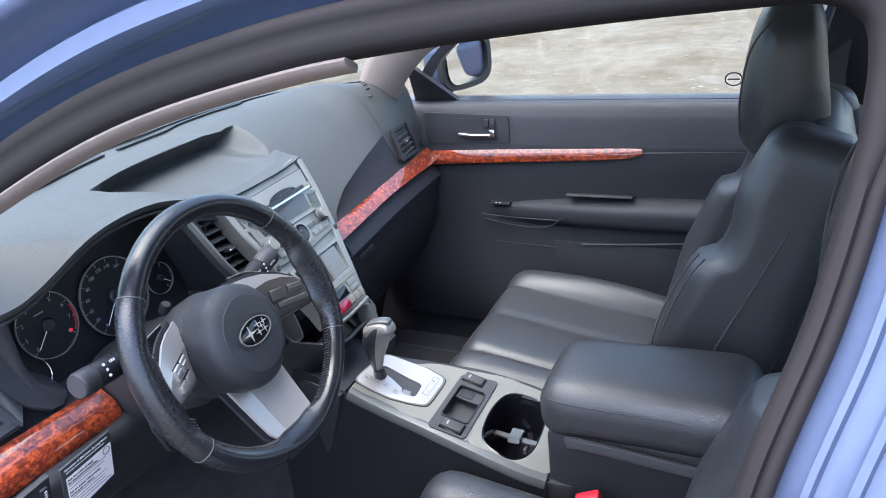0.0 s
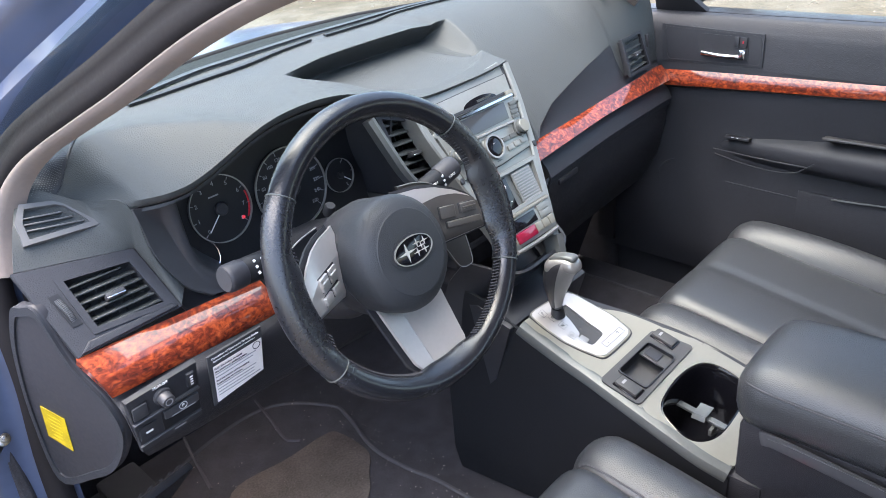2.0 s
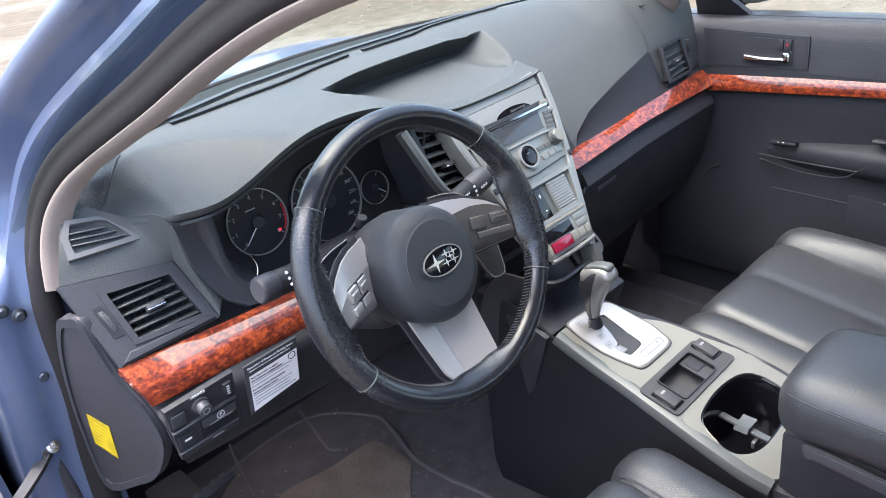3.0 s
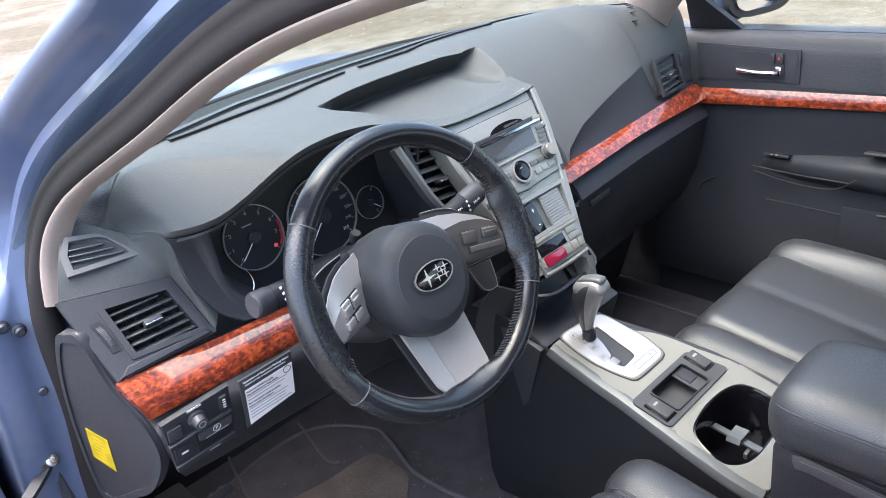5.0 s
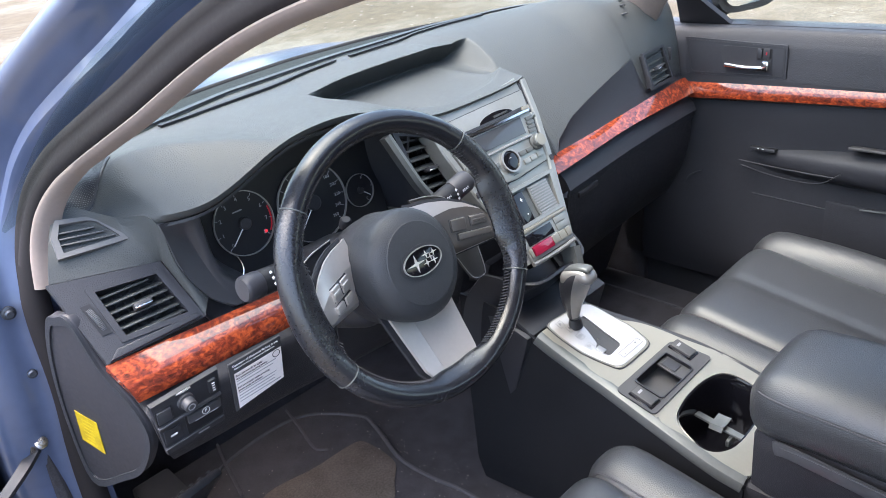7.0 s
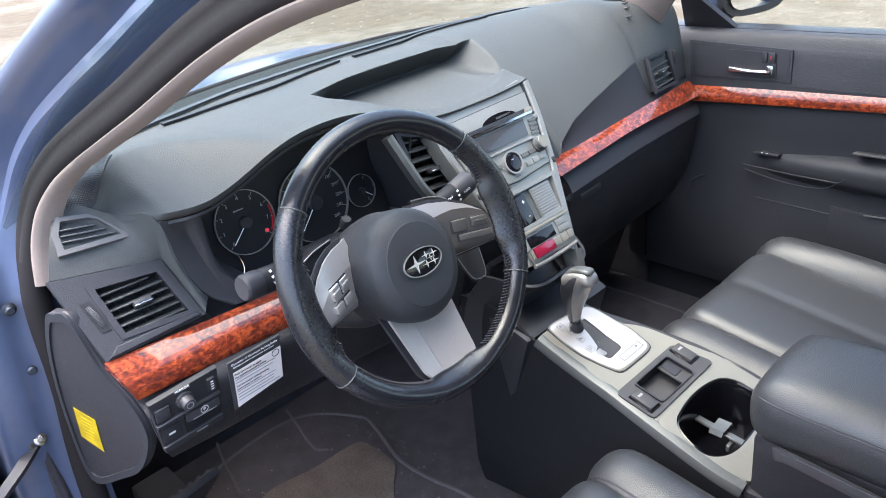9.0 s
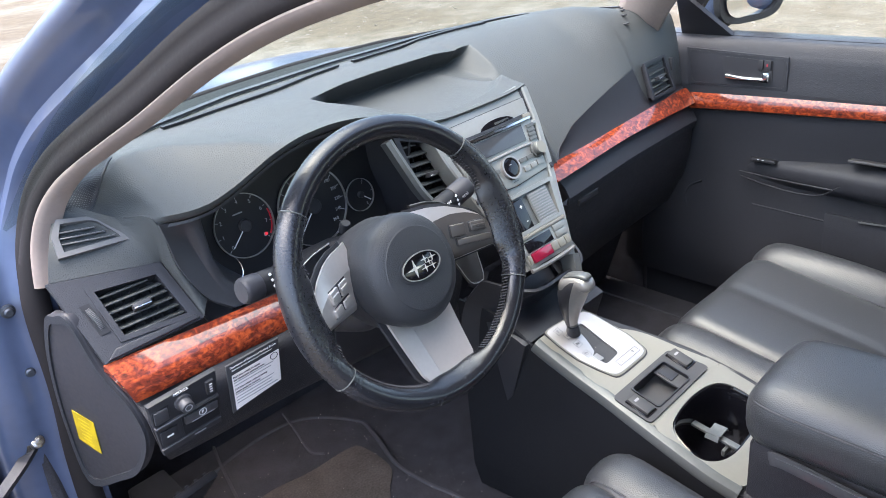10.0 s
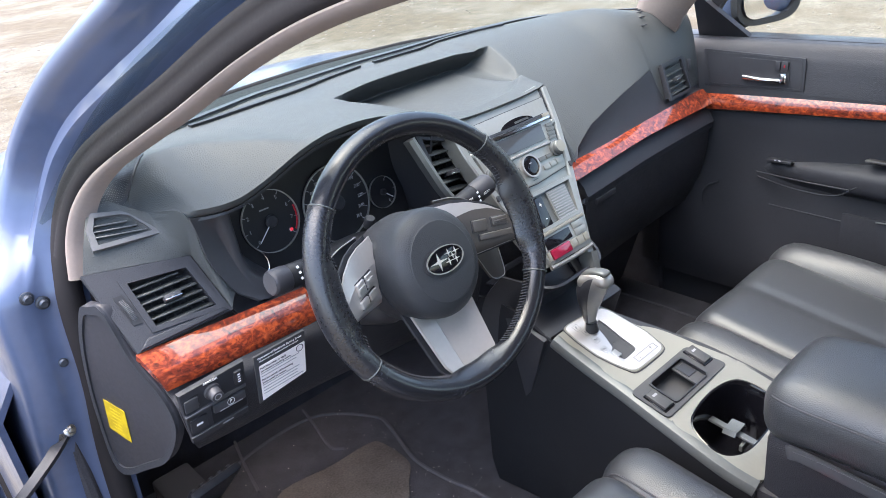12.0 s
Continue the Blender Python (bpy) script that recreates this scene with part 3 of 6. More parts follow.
for s in (-1, 1):
    part("cant_rail", sheet(np.array([[(s * .48, y, z), (s * .53, y, z - .012), (s * .575, y, z - .045), (s * .598, y, z - .10), (s * .60, y, 1.35)] for y, z in ((-.84, 1.487), (-1.0, 1.488), (-1.3, 1.485), (-1.9, 1.447), (-2.4, 1.37))]), .012, s > 0), PAINT, car)
    part("cowl_side", rbox(.02, .44, .74, .006, 1, pose(s * .785, .63, .60)), CARPET, car)
    part("rear_quarter", sheet(np.array([[(s * (.80 + .02 * math.sin(z * 3)), y, z) for z in np.linspace(.3, .96, 6)] for y in np.linspace(-.78, -2.68, 8)]), .02, s > 0), PAINT, car)
    part("rear_side_glass", sheet(np.array([[(s * (.79 - .47 * (z - .96)), y, z) for z in (.96, 1.15, 1.36)] for y in (-.82, -1.5, -2.35)]), .005, s > 0), GREEN_GLASS, car).visible_shadow = False
    part("fender", sheet(np.array([[(s * (.86 - .12 * max(0, (z - .82)) / .1), y, z - .1 * max(0, y - 1)) for z in (.3, .55, .78, .88, .92)] for y in (.46, .8, 1.2, 1.7)]), .01, s < 0), PAINT, car)
part("b_pillar_trim", sweep(cr([(.60, -.80, 1.38), (.68, -.74, 1.15), (.73, -.72, .95), (.75, -.72, .6), (.75, -.72, .28)], 24), [(-.07, 0), (-.06, .03), (.06, .03), (.07, 0), (.05, -.03), (-.05, -.03)], (-1, 0, 0)), DASH_LOW, car)
part("sill_trim", rbox(.02, 1.3, .2, .006, 1, pose(.795, -.1, .34)), DASH_LOW, car)
part("rocker", rbox(.14, 1.5, .2, .03, 3, pose(-.79, -.12, .30)), PAINT, car)
part("rocker", rbox(.14, 1.5, .2, .03, 3, pose(.90, -.12, .27)), PAINT, car)
hood_p = surf([[(-.78, .70, .93), (-.4, .80, .985), (0, .83, .995), (.4, .80, .985), (.78, .70, .93)],
               [(-.78, 1.0, .925), (-.4, 1.05, .985), (0, 1.08, .992), (.4, 1.05, .985), (.78, 1.0, .925)],
               [(-.77, 1.4, .88), (-.4, 1.45, .945), (0, 1.48, .95), (.4, 1.45, .945), (.77, 1.4, .88)],
               [(-.7, 1.72, .78), (-.4, 1.8, .82), (0, 1.84, .825), (.4, 1.8, .82), (.7, 1.72, .78)]], 24, 40)
part("hood", sheet(hood_p, .01), PAINT, car, "light blue hood")
part("front_end", rbox(1.5, .12, .5, .05, 3, pose(0, 1.78, .56)), PAINT, car)
for s in (-1, 1):
    for yy in (1.28, -1.45):
        w = part("wheel", lathe([(.0, -.09), (.2, -.1), (.22, -.08), (.2, .02), (0, .03)], pose(s * .76, yy, .33, 0, 90 * s, 0), 28), SILVER, car)
        part("tyre", lathe([(.2, -.1), (.3, -.11), (.335, -.08), (.335, .08), (.3, .11), (.2, .1)], pose(s * .76, yy, .33, 0, 90 * s, 0), 36), RUBBER, w)
# cowl, wipers and windscreen
XF = [-.72, -.6, -.48, -.26, 0, .26, .48, .6, .72]
YF = [.36, .47, .565, .632, .65, .632, .565, .47, .36]


def front_y(x):
    return lerp(x, XF, YF)


cowl = np.array([[(x, front_y(x) + d, 1.078 - .13 * d - .05 * x * x) for x in np.linspace(-.655, .66, 25)] for d in (.006, .05, .12, .17)])
part("cowl_panel", sheet(cowl, .008), COWL, car, "black plastic cowl below the windscreen")
ws = np.array([[(x * (1 - .19 * t), (front_y(x) + .03) * (1 - t) + (-.16 - .10 * abs(x)) * t + .03 * math.sin(t * math.pi), 1.06 + .35 * t + .04 * math.sin(t * math.pi) - .03 * t * x * x) for x in np.linspace(-.72, .72, 25)] for t in np.linspace(0, 1, 12)])
wsg = part("windscreen", sheet(ws, .005, True), WINDSCREEN_GLASS, car, "clear windscreen glass")
wsg.visible_shadow = False
part("cowl_seal", sweep([(x, front_y(x) + .165, 1.062 - .05 * x * x) for x in np.linspace(-.68, .68, 40)], circle(.009, 10), (0, 0, 1)), RUBBER, car, "black rubber seal under the hood edge")
for a, b in (((.56, .66, 1.030), (-.02, .80, 1.038)), ((-.1, .82, 1.036), (-.6, .63, 1.025))):
    w = part("wiper", sweep(cr([a, tuple((V(a) + V(b)) / 2 + V((0, .02, .012))), b], 16), [(-.006, -.012), (.006, -.012), (.004, .008), (-.004, .008)]), BLACK, car)
# hinge pillar hardware
for k, (x, y, z) in enumerate(((-.768, .408, .965), (-.752, .406, .952), (-.757, .407, .858))):
    part("hinge_bolt", lathe([(.0, 0), (.0095, 0), (.0095, .003), (.0065, .004), (.0065, .009), (.0045, .011), (0, .011)], frame_of((x, y, z), (1, 0, 0), (0, 0, 1)) @ pose(0, 0, 0), 18), DARK_STEEL, car)


def check_arm():
    """The strap that holds the open door, with its pin."""
    p = part("door_check_strap", sweep(cr([(-.785, .42, .742), (-.83, .385, .728), (-.905, .345, .708), (-1.0, .31, .70)], 14), [(-.009, -.003), (.009, -.003), (.009, .003), (-.009, .003)], (0, 0, 1)), BLACK, car, "black door check strap")
    part("bracket", rbox(.034, .018, .026, .005, 2, pose(-.786, .418, .742, 0, 15, 20)), STEEL, p, "zinc-plated bracket")
    part("pin", lathe([(0, 0), (.009, 0), (.009, .004), (.006, .005), (.006, .012), (0, .013)], pose(-.783, .408, .748, 50, 0, 20), 16), STEEL, p)


check_arm()


def sill_plate():
    """Ribbed scuff plate over the driver's door sill."""
    p = part("sill_plate", rbox(.095, 1.06, .012, .004, 2, pose(-.745, -.1, .405)), BLACK, car, "ribbed black plastic sill plate")
    for i in range(5):
        part("rib", rbox(.005, 1.0, .005, .0015, 1, pose(-.775 + .015 * i, -.1, .4125)), SATIN, p)


sill_plate()


def driver_door():
    """The open driver's door: blue skin, dark lining, seen only at its front edge."""
    r = root("driver_door", (-.86, .45, .33), "open blue car door with dark plastic lining", "car door")
    m = Matrix.Translation((-.86, .45, 0)) @ pose(0, 0, 0, 0, 0, -67)
    # local: x 0 at the outer skin, inwards +x; y backwards along the door is -y
    part("door_skin", rbox(.045, 1.05, .64, .015, 3, m @ pose(-.02, -.55, .64)), PAINT, r)
    part("door_lining", rounded(.06, .98, .56, .02, 8, None, m @ pose(.035, -.56, .62)), DASH_LOW, r, "dark plastic door lining")
    part("armrest", rounded(.07, .5, .07, .03, 6, None, m @ pose(.085, -.62, .72)), DASH_LOW, r)


driver_door()


# ---- the dashboard ----
dash = root("dashboard", (0, .4, .5), "dark grey car dashboard with red burl wood trim", "dashboard")


def s01(x):
    x = min(1, max(0, x))
    return x * x * (3 - 2 * x)


# lip of the top pad: where it turns down, along x
LX = [-.735, -.70, -.66, -.63, -.61, -.595, -.582, -.57, -.535, -.50, -.46, -.403, -.345, -.285, -.25, -.215, -.18, -.15, -.116, -.08, -.015, .041, .065, .085, .10, .110, .117, .121, .130, .150, .165, .170, .182, .2, .244, .329, .426, .529, .549, .64, .735]
LY = [.345, .345, .345, .345, .335, .300, .252, .228, .22, .22, .22, .218, .215, .215, .216, .218, .221, .224, .2265, .227, .227, .227, .228, .229, .231, .233, .237, .246, .200, .200, .206, .214, .219, .224, .235, .250, .267, .283, .264, .270, .283]
LZ = [1.035, 1.034, 1.033, 1.033, 1.035, 1.046, 1.058, 1.062, 1.058, 1.064, 1.078, 1.101, 1.109, 1.106, 1.098, 1.086, 1.070, 1.058, 1.050, 1.047, 1.0465, 1.047, 1.048, 1.049, 1.050, 1.051, 1.050, 1.045, .886, .882, .889, .901, .911, .918, .935, .949, .962, .973, .899, .896, .890]
BIN = [(-.207, .435), (-.1, .463), (.05, .466), (.203, .456), (.186, .375), (.130, .300), (.062, .262), (-.06, .250), (-.157, .288), (-.207, .385)]


def eased(x, ys):
    """The lip's line with its corners eased over the instruments and the stack."""
    w = .026 * s01((x + .585) / .03) * s01((.10 - x) / .03)
    return sum(lerp(x + w * k, LX, ys) for k in (-1, -.5, 0, .5, 1)) / 5


def lip_y(x):
    return eased(x, LY)


def lip_z(x):
    return eased(x, LZ)


TRAY_FAR = np.polyfit([-.207, -.1, .05, .203], [.435, .463, .4665, .456], 3)


def bin_far(x):
    """The tray's far rim, one slow curve."""
    return float(np.polyval(TRAY_FAR, x))


def bin_depth(x, y, zb):
    """How far the open tray sinks below the pad: a steep far wall, a hollowed end wall and a flat floor that runs up to the near rim."""
    n = len(BIN)
    walls = []
    for i in range(n):
        (ax, ay), (bx, by) = BIN[i], BIN[(i + 1) % n]
        ex, ey = bx - ax, by - ay
        s = ((x - ax) * ey - (y - ay) * ex) / math.hypot(ex, ey)
        if i > 2 and s < -.012:
            return 0.0
        if i < 3:
            s = bin_far(x) - y
        walls.append(s * 5.0 if i < 3 else .042 * (1 - math.exp(-s / .032)) if i in (3, 4, 5) and s > 0 else s * 1.5)
    k = .004
    floor_d = max(.004, zb - 1.034 + .010 * s01((.05 - x) / .2))
    lows = (min(walls[:3]), min(walls[3:6]), min(walls[6:]), floor_d)
    soft = -k * math.log(sum(math.exp(-w / k) for w in lows))
    # a rounded rim
    r = .0022
    return (soft + math.sqrt(soft * soft + r * r)) / 2 - .0001 if soft > -.010 else 0.0


def pad_point(x, t):
    """The top pad: t 0 at the windscreen, 1 at the lip."""
    yf, zf = front_y(x) + .004, 1.083 - .07 * max(0, abs(x) - .42) ** 1.2
    yl, zl = lip_y(x), lip_z(x)
    y0 = .228 - .074 * (x - .06) if .06 < x < .182 else yl
    y = yf + (y0 - yf) * t + (yl - y0) * s01((t - .85) / .15)
    hood = s01((x + .60) / .05) * s01((-.10 - x) / .12)
    drop = (.889 if .09 < x < .165 else zl) - zf
    pas = s01((x - .114) / .06)
    zm = max(zl, 1.045) if x > 0 else zl
    mid = (zm - zf) * t ** 2 + (zl - zm) * t ** 26
    z = zf + pas * drop * t ** (2.4 + 2.2 * s01((x - .42) / .12)) + (1 - pas) * mid
    if .09 < x < .165:
        z += pas * (zl - .889) * t ** 9
    z += .012 * math.sin(math.pi * min(1, t * 1.1)) * (1 - pas) * (1 - .5 * hood) + .028 * pas * math.sin(math.pi * t) * s01((.7 - x) / .2)
    # the swell over the instruments: a soft crease, then a slope down to the lip
    wh = s01((x + .605) / .05) * s01((-.37 - x) / .06)
    if wh > 0:
        tc = min(.97, (lerp(x, [-.6, -.567, -.531, -.492, -.444, -.403, -.36], [.37, .386, .395, .376, .30, .24, .22]) - yf) / (yl - yf))
        zc = max(1.107, zl + .004)
        a, b = zf + (zc - zf) * t / tc, zc + (zl - zc) * (t - tc) / (1 - tc)
        k = .004
        sw = (a + b - math.sqrt((a - b) ** 2 + k * k)) / 2
        z = z * (1 - wh) + sw * wh
    d = bin_depth(x, y, z)
    if d > .0004:
        # the far wall leans away under its rim
        far = bin_far(x) - y
        y += .055 * min(1, d / .045) * math.exp(-max(0, far - .008) / .045) * s01((x + .21) / .06) * s01((.215 - x) / .05)
    return (x, y, z - d)


xs = np.concatenate([np.linspace(-.684, -.22, 76), np.linspace(-.215, .235, 220), np.linspace(.24, .735, 70)])
ts = np.concatenate([np.linspace(0, .3, 22), np.linspace(.304, .62, 130), np.linspace(.63, .9, 24), np.linspace(.906, 1, 22)])
pad = np.array([[pad_point(x, t) for t in ts] for x in xs])
# the lip rolls under
roll = np.array([[(x, lip_y(x) + dy, lip_z(x) - dz) for dy, dz in ((.001, .006), (.006, .011), (.02, .014))] for x in xs])
for i, x in enumerate(xs):
    if -.12 < x <= .122:
        roll[i] = [(x, lip_y(x) + dy, lip_z(x) - dz) for dy, dz in ((.0, .002), (.003, .0045), (.012, .007))]
    if x > .122:
        roll[i] = [(x, lip_y(x) + dy, lip_z(x) - dz) for dy, dz in ((.0004, .0012), (.0012, .0028), (.003, .005))]
for i, x in enumerate(xs):
    if x < -.595:
        roll[i] = [(x, lip_y(x) + dy, lip_z(x) - dz) for dy, dz in ((.0005, .006), (.002, .012), (.006, .02))]
pad = np.concatenate([pad, roll], 1)
# its outer edge draws in beside the pillar trim
for i, x in enumerate(xs):
    if x < -.64:
        for j in range(pad.shape[1]):
            pad[i, j, 0] += .014 * s01((-.64 - x) / .044) * s01((j / pad.shape[1] - .5) / .35)
top = part("top_pad", sheet(pad, .002, True), DASH, dash, "grained grey top pad with an open tray", smooth=50)
# demister slots along the screen, in the pad


def pad_z(x, y):
    yf = front_y(x) + .004
    return pad_point(x, min(1, max(0, (y - yf) / (lip_y(x) - yf))))[2]


def pad_strip(name, pts, w, mt, lift=.0055):
    sl = np.array([[(x, y + dy, pad_z(x, y) + lift) for dy in (-w / 2, w / 2)] for x, y in pts])
    return part(name, sheet(sl, .004), mt, dash)


pad_strip("demister_slot", cr([(-.43, .535), (-.34, .541), (-.254, .548), (-.14, .568), (-.035, .587)], 26), .012, DIAL)
pad_strip("demister_slot", cr([(.0, .584), (.1, .583), (.243, .566), (.34, .54)], 24), .009, DIAL)
pad_strip("screen_edge_strip", [(x, front_y(x) - .010) for x in np.linspace(-.66, .66, 40)], .016, BLACK, .007)
# -- passenger side: face, wood, shelf, glovebox
WX = [.12, .165, .271, .398, .535, .678, .728]
WY = [.196, .202, .214, .228, .242, .258, .264]
WT = [.889, .888, .883, .880, .879, .879, .874]
WB = [.861, .860, .858, .856, .850, .841, .837]



def wood_y(x):
    return lerp(x, WX, WY)


xr = np.linspace(.152, .735, 40)
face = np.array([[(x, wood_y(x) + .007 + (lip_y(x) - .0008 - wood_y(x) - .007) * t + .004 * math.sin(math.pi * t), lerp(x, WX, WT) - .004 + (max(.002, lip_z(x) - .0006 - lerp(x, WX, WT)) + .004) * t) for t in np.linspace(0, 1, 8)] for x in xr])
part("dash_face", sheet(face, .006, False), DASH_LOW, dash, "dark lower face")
xw = cr(np.stack([WX, WY, WT, WB], 1), 50)
wood = np.array([[(x, y - .012 + .024 * t - .0012 * math.sin(math.pi * t), zb + .0025 + (zt - zb - .005) * t) for t in np.linspace(0, 1, 9)] for x, y, zt, zb in xw])
part("wood_trim", sheet(wood, .012, True), WOOD, dash, "lacquered red burl wood strip")
shelf = np.array([[(x, wood_y(x) + .006 - dy, lerp(x, WX, WB) - dz) for dy, dz in ((-.004, .0), (.004, .006), (.018, .02), (.026, .036), (.022, .05), (.0, .056))] for x in xr])
part("shelf_edge", sheet(shelf, .005), DASH_LOW, dash)
glove = np.array([[(x, wood_y(x) - .014 + dy, lerp(x, WX, WB) - .05 - dz) for dy, dz in ((0, 0), (.004, .05), (.02, .12), (.06, .2), (.12, .25), (.3, .27))] for x in np.linspace(.15, .72, 24)])
gb = part("glovebox", sheet(glove, .006), KNEE, dash, "dark plastic glovebox lid")
part("latch", rbox(.075, .006, .012, .003, 2, pose(.225, .188, .800, 0, 2, 7)), BLACK, gb)
part("kick_panel", rbox(.6, .02, .35, .01, 2, pose(.43, .46, .45, 20)), CARPET, dash)


# -- far outboard vent
def vane_vent(o, ex, ey, w, h, slats, name, outline=None, knob=True, wheel=False):
    """An air vent: frame, dark throat, slats one by one, slide knob. ex, ey: across and up its face."""
    m = frame_of(o, ex, ey)
    if outline is None:
        outline = [(-w / 2, -h / 2), (w / 2, -h / 2), (w / 2, h / 2), (-w / 2, h / 2)]
    c = np.mean(outline, 0)
    inner = [(c[0] + (x - c[0]) * (1 - .016 / w * 1.0), c[1] + (y - c[1]) * (1 - .016 / h * .8)) for x, y in outline]
    v = part(name, ringprism(outline, inner, .006, m @ pose(0, 0, -.002)), DASH_LOW, dash)
    part("throat", prism(inner, .002, m @ pose(0, 0, -.03), 0), BLACK, v)
    part("throat_wall", ringprism([(c[0] + (x - c[0]) * 1.03, c[1] + (y - c[1]) * 1.03) for x, y in inner], inner, .03, m @ pose(0, 0, -.03)), BLACK, v)
    for i in range(slats):
        t = (i + .6) / (slats + .2)
        y = min(p[1] for p in inner) * (1 - t) + max(p[1] for p in inner) * t
        xs_ = []
        k = len(inner)
        for a in range(k):
            (ax, ay), (bx, by) = inner[a], inner[(a + 1) % k]
            if (ay - y) * (by - y) < 0:
                xs_.append(ax + (bx - ax) * (y - ay) / (by - ay))
        if len(xs_) < 2:
            continue
        x0, x1 = min(xs_), max(xs_)
        part("slat", rbox(x1 - x0, .0026, .016, .0008, 1, m @ pose((x0 + x1) / 2, y, -.008, 24)), DASH, v)
    for i in range(5):
        t = (i + 1) / 6
        part("fin", rbox(.0015, h * .72, .01, 0, 1, m @ pose(c[0] + w * .8 * (t - .5), c[1], -.023)), BLACK, v)
    if knob:
        part("slide", rbox(w * .26, .008, .014, .002, 2, m @ pose(c[0], c[1] - .002, .002)), SATIN, v)
        part("slide_edge", rbox(w * .26, .002, .002, .0006, 1, m @ pose(c[0], c[1] - .004, .0095)), CHROME, v, "chrome edge")
    return v, m


vane_vent((.612, .270, .937), (.98, .12, 0), (0, .36, 1), .10, .085, 5, "side_vent", [(-.060, -.041), (.052, -.046), (.052, .038), (-.052, .042)])
part("vent_wheel", rbox(.008, .012, .03, .003, 2, pose(.688, .285, .945, 0, 0, 10)), SATIN, dash)
for i in range(4):
    part("pillar_outlet", rbox(.007, .024, .004, .001, 1, pose(.575 + .017 * i, .335 + .017 * i, pad_z(.575 + .017 * i, .335 + .017 * i) - .0005, -12, 8, 20)), BLACK, dash)

# -- driver side: vent pod and pod top
VO = V((-.645, .264, .958))
VX, VY = V((1, -.03, -.02)), V((0, .6, .8))
VM = frame_of(VO, VX, VY)
podp = [(-.054, -.060), (.080, -.056), (.062, .036), (-.074, .061)]
inner_p = [(-.024, -.040), (.067, -.046), (.052, .025), (-.034, .034)]
pod = part("vent_panel", ringprism(podp, inner_p, .01, VM @ pose(0, 0, -.01)), DASH_LOW, dash, "dark vent surround")
vane_vent(tuple(VM @ V((.012, 0, -.002))), VX, VY, .09, .072, 6, "driver_vent", [(x * 1.1 - .0125, y * 1.09 + .001) for x, y in inner_p])
vw = part("vent_wheel", lathe([(.0, -.0035), (.0205, -.0035), (.0215, -.0025), (.0215, .0025), (.0205, .0035), (0, .0035)], VM @ pose(-.0415, -.003, -.0145, 0, 90, 12), 40), SATIN, pod, "ribbed thumb wheel")
for i in range(16):
    a = radians(45 + 6 * i)
    part("wheel_rib", rbox(.0066, .0011, .0016, .0003, 1, VM @ pose(-.0415, -.003, -.0145, 0, 0, 12) @ pose(0, -.0217 * math.cos(a), .0217 * math.sin(a), 90 - math.degrees(a))), VENT_FRAME, vw)
part("vent_wheel_slot", prism([(-.044, -.025), (-.032, -.025), (-.040, .019), (-.052, .019)], .0012, VM @ pose(0, 0, .0001), 0), DIAL, pod)
part("panel_lip", prism([(-.050, -.0585), (.076, -.0545), (.070, -.0475), (-.036, -.047)], .004, VM @ pose(0, 0, .0002), .0025, 3), DASH_LOW, pod)
# demister outlet beside the pillar and speaker grille ahead of it
dm = frame_of((-.645, .3235, 1.0375), (1, 0, 0), (0, .7071, .7071))
outl = [(-.046, -.014), (.044, -.0235), (.035, -.007), (.019, .019), (.010, .0275), (-.025, .038), (-.040, .018)]
out_in = [(-.036, -.0085), (.034, -.0155), (.030, -.005), (.018, .0165), (.009, .0225), (-.023, .030), (-.033, .013)]
dv = part("demister_outlet", ringprism(outl, out_in, .006, dm @ pose(0, 0, -.002)), VENT_FRAME, dash, "grey outlet frame beside the pillar")
part("throat", prism(out_in, .002, dm @ pose(0, 0, -.010), 0), DIAL, dv)
for i in range(3):
    f = (i + .8) / 3.6
    part("slat", rbox(.064 - .010 * i, .0018, .008, .0006, 1, dm @ pose(-.002 - .0035 * i, -.010 + .0335 * f, .0, 30, 0, -12)), VENT_FRAME, dv)
GC = (-.612, .425)


def grille_plate(c, rx_, ry_, turn, lift, rim=1.0):
    """An oval that follows the pad, as a grid of rings."""
    rows = []
    for a in np.linspace(0, 2 * np.pi, 37):
        row = []
        for r in (1.0, .96, .6, .3, .02):
            u, v = r * rx_ * math.cos(a), r * ry_ * math.sin(a)
            x, y = c[0] + u * math.cos(turn) - v * math.sin(turn), c[1] + u * math.sin(turn) + v * math.cos(turn)
            row.append((x, y, pad_z(x, y) + lift - (.002 if r == 1 else 0)))
        rows.append(row)
    return sheet(np.array(rows), .004, False)


spk = part("speaker_grille", grille_plate(GC, .078, .046, .75, .0035), BLACK, dash, "black mesh speaker grille")


def grille_dots(c, rx_, ry_, turn, pitch, r, parent, mt):
    """Fine mesh over a speaker: rows of raised dots in one mesh."""
    vs, fs = [], []
    ny, nx = int(ry_ / pitch) + 1, int(rx_ / pitch) + 1
    for j in range(-ny, ny + 1):
        for i in range(-nx, nx + 1):
            u, v = (i + .5 * (j % 2)) * pitch, j * pitch * .87
            if (u / rx_) ** 2 + (v / ry_) ** 2 > .86:
                continue
            x, y = c[0] + u * math.cos(turn) - v * math.sin(turn), c[1] + u * math.sin(turn) + v * math.cos(turn)
            z = pad_z(x, y) + .0036
            o = len(vs)
            vs += [(x + r * math.cos(a), y + r * math.sin(a), z) for a in (0, 1.57, 3.14, 4.71)] + [(x, y, z + r * .6)]
            fs += [(o + a, o + (a + 1) % 4, o + 4) for a in range(4)]
    return tagged(part("grille_mesh", (vs, fs), mt, parent, smooth=0), kind="stuff")


grille_dots(GC, .078, .046, .75, .0030, .0012, spk, STACK_DK)

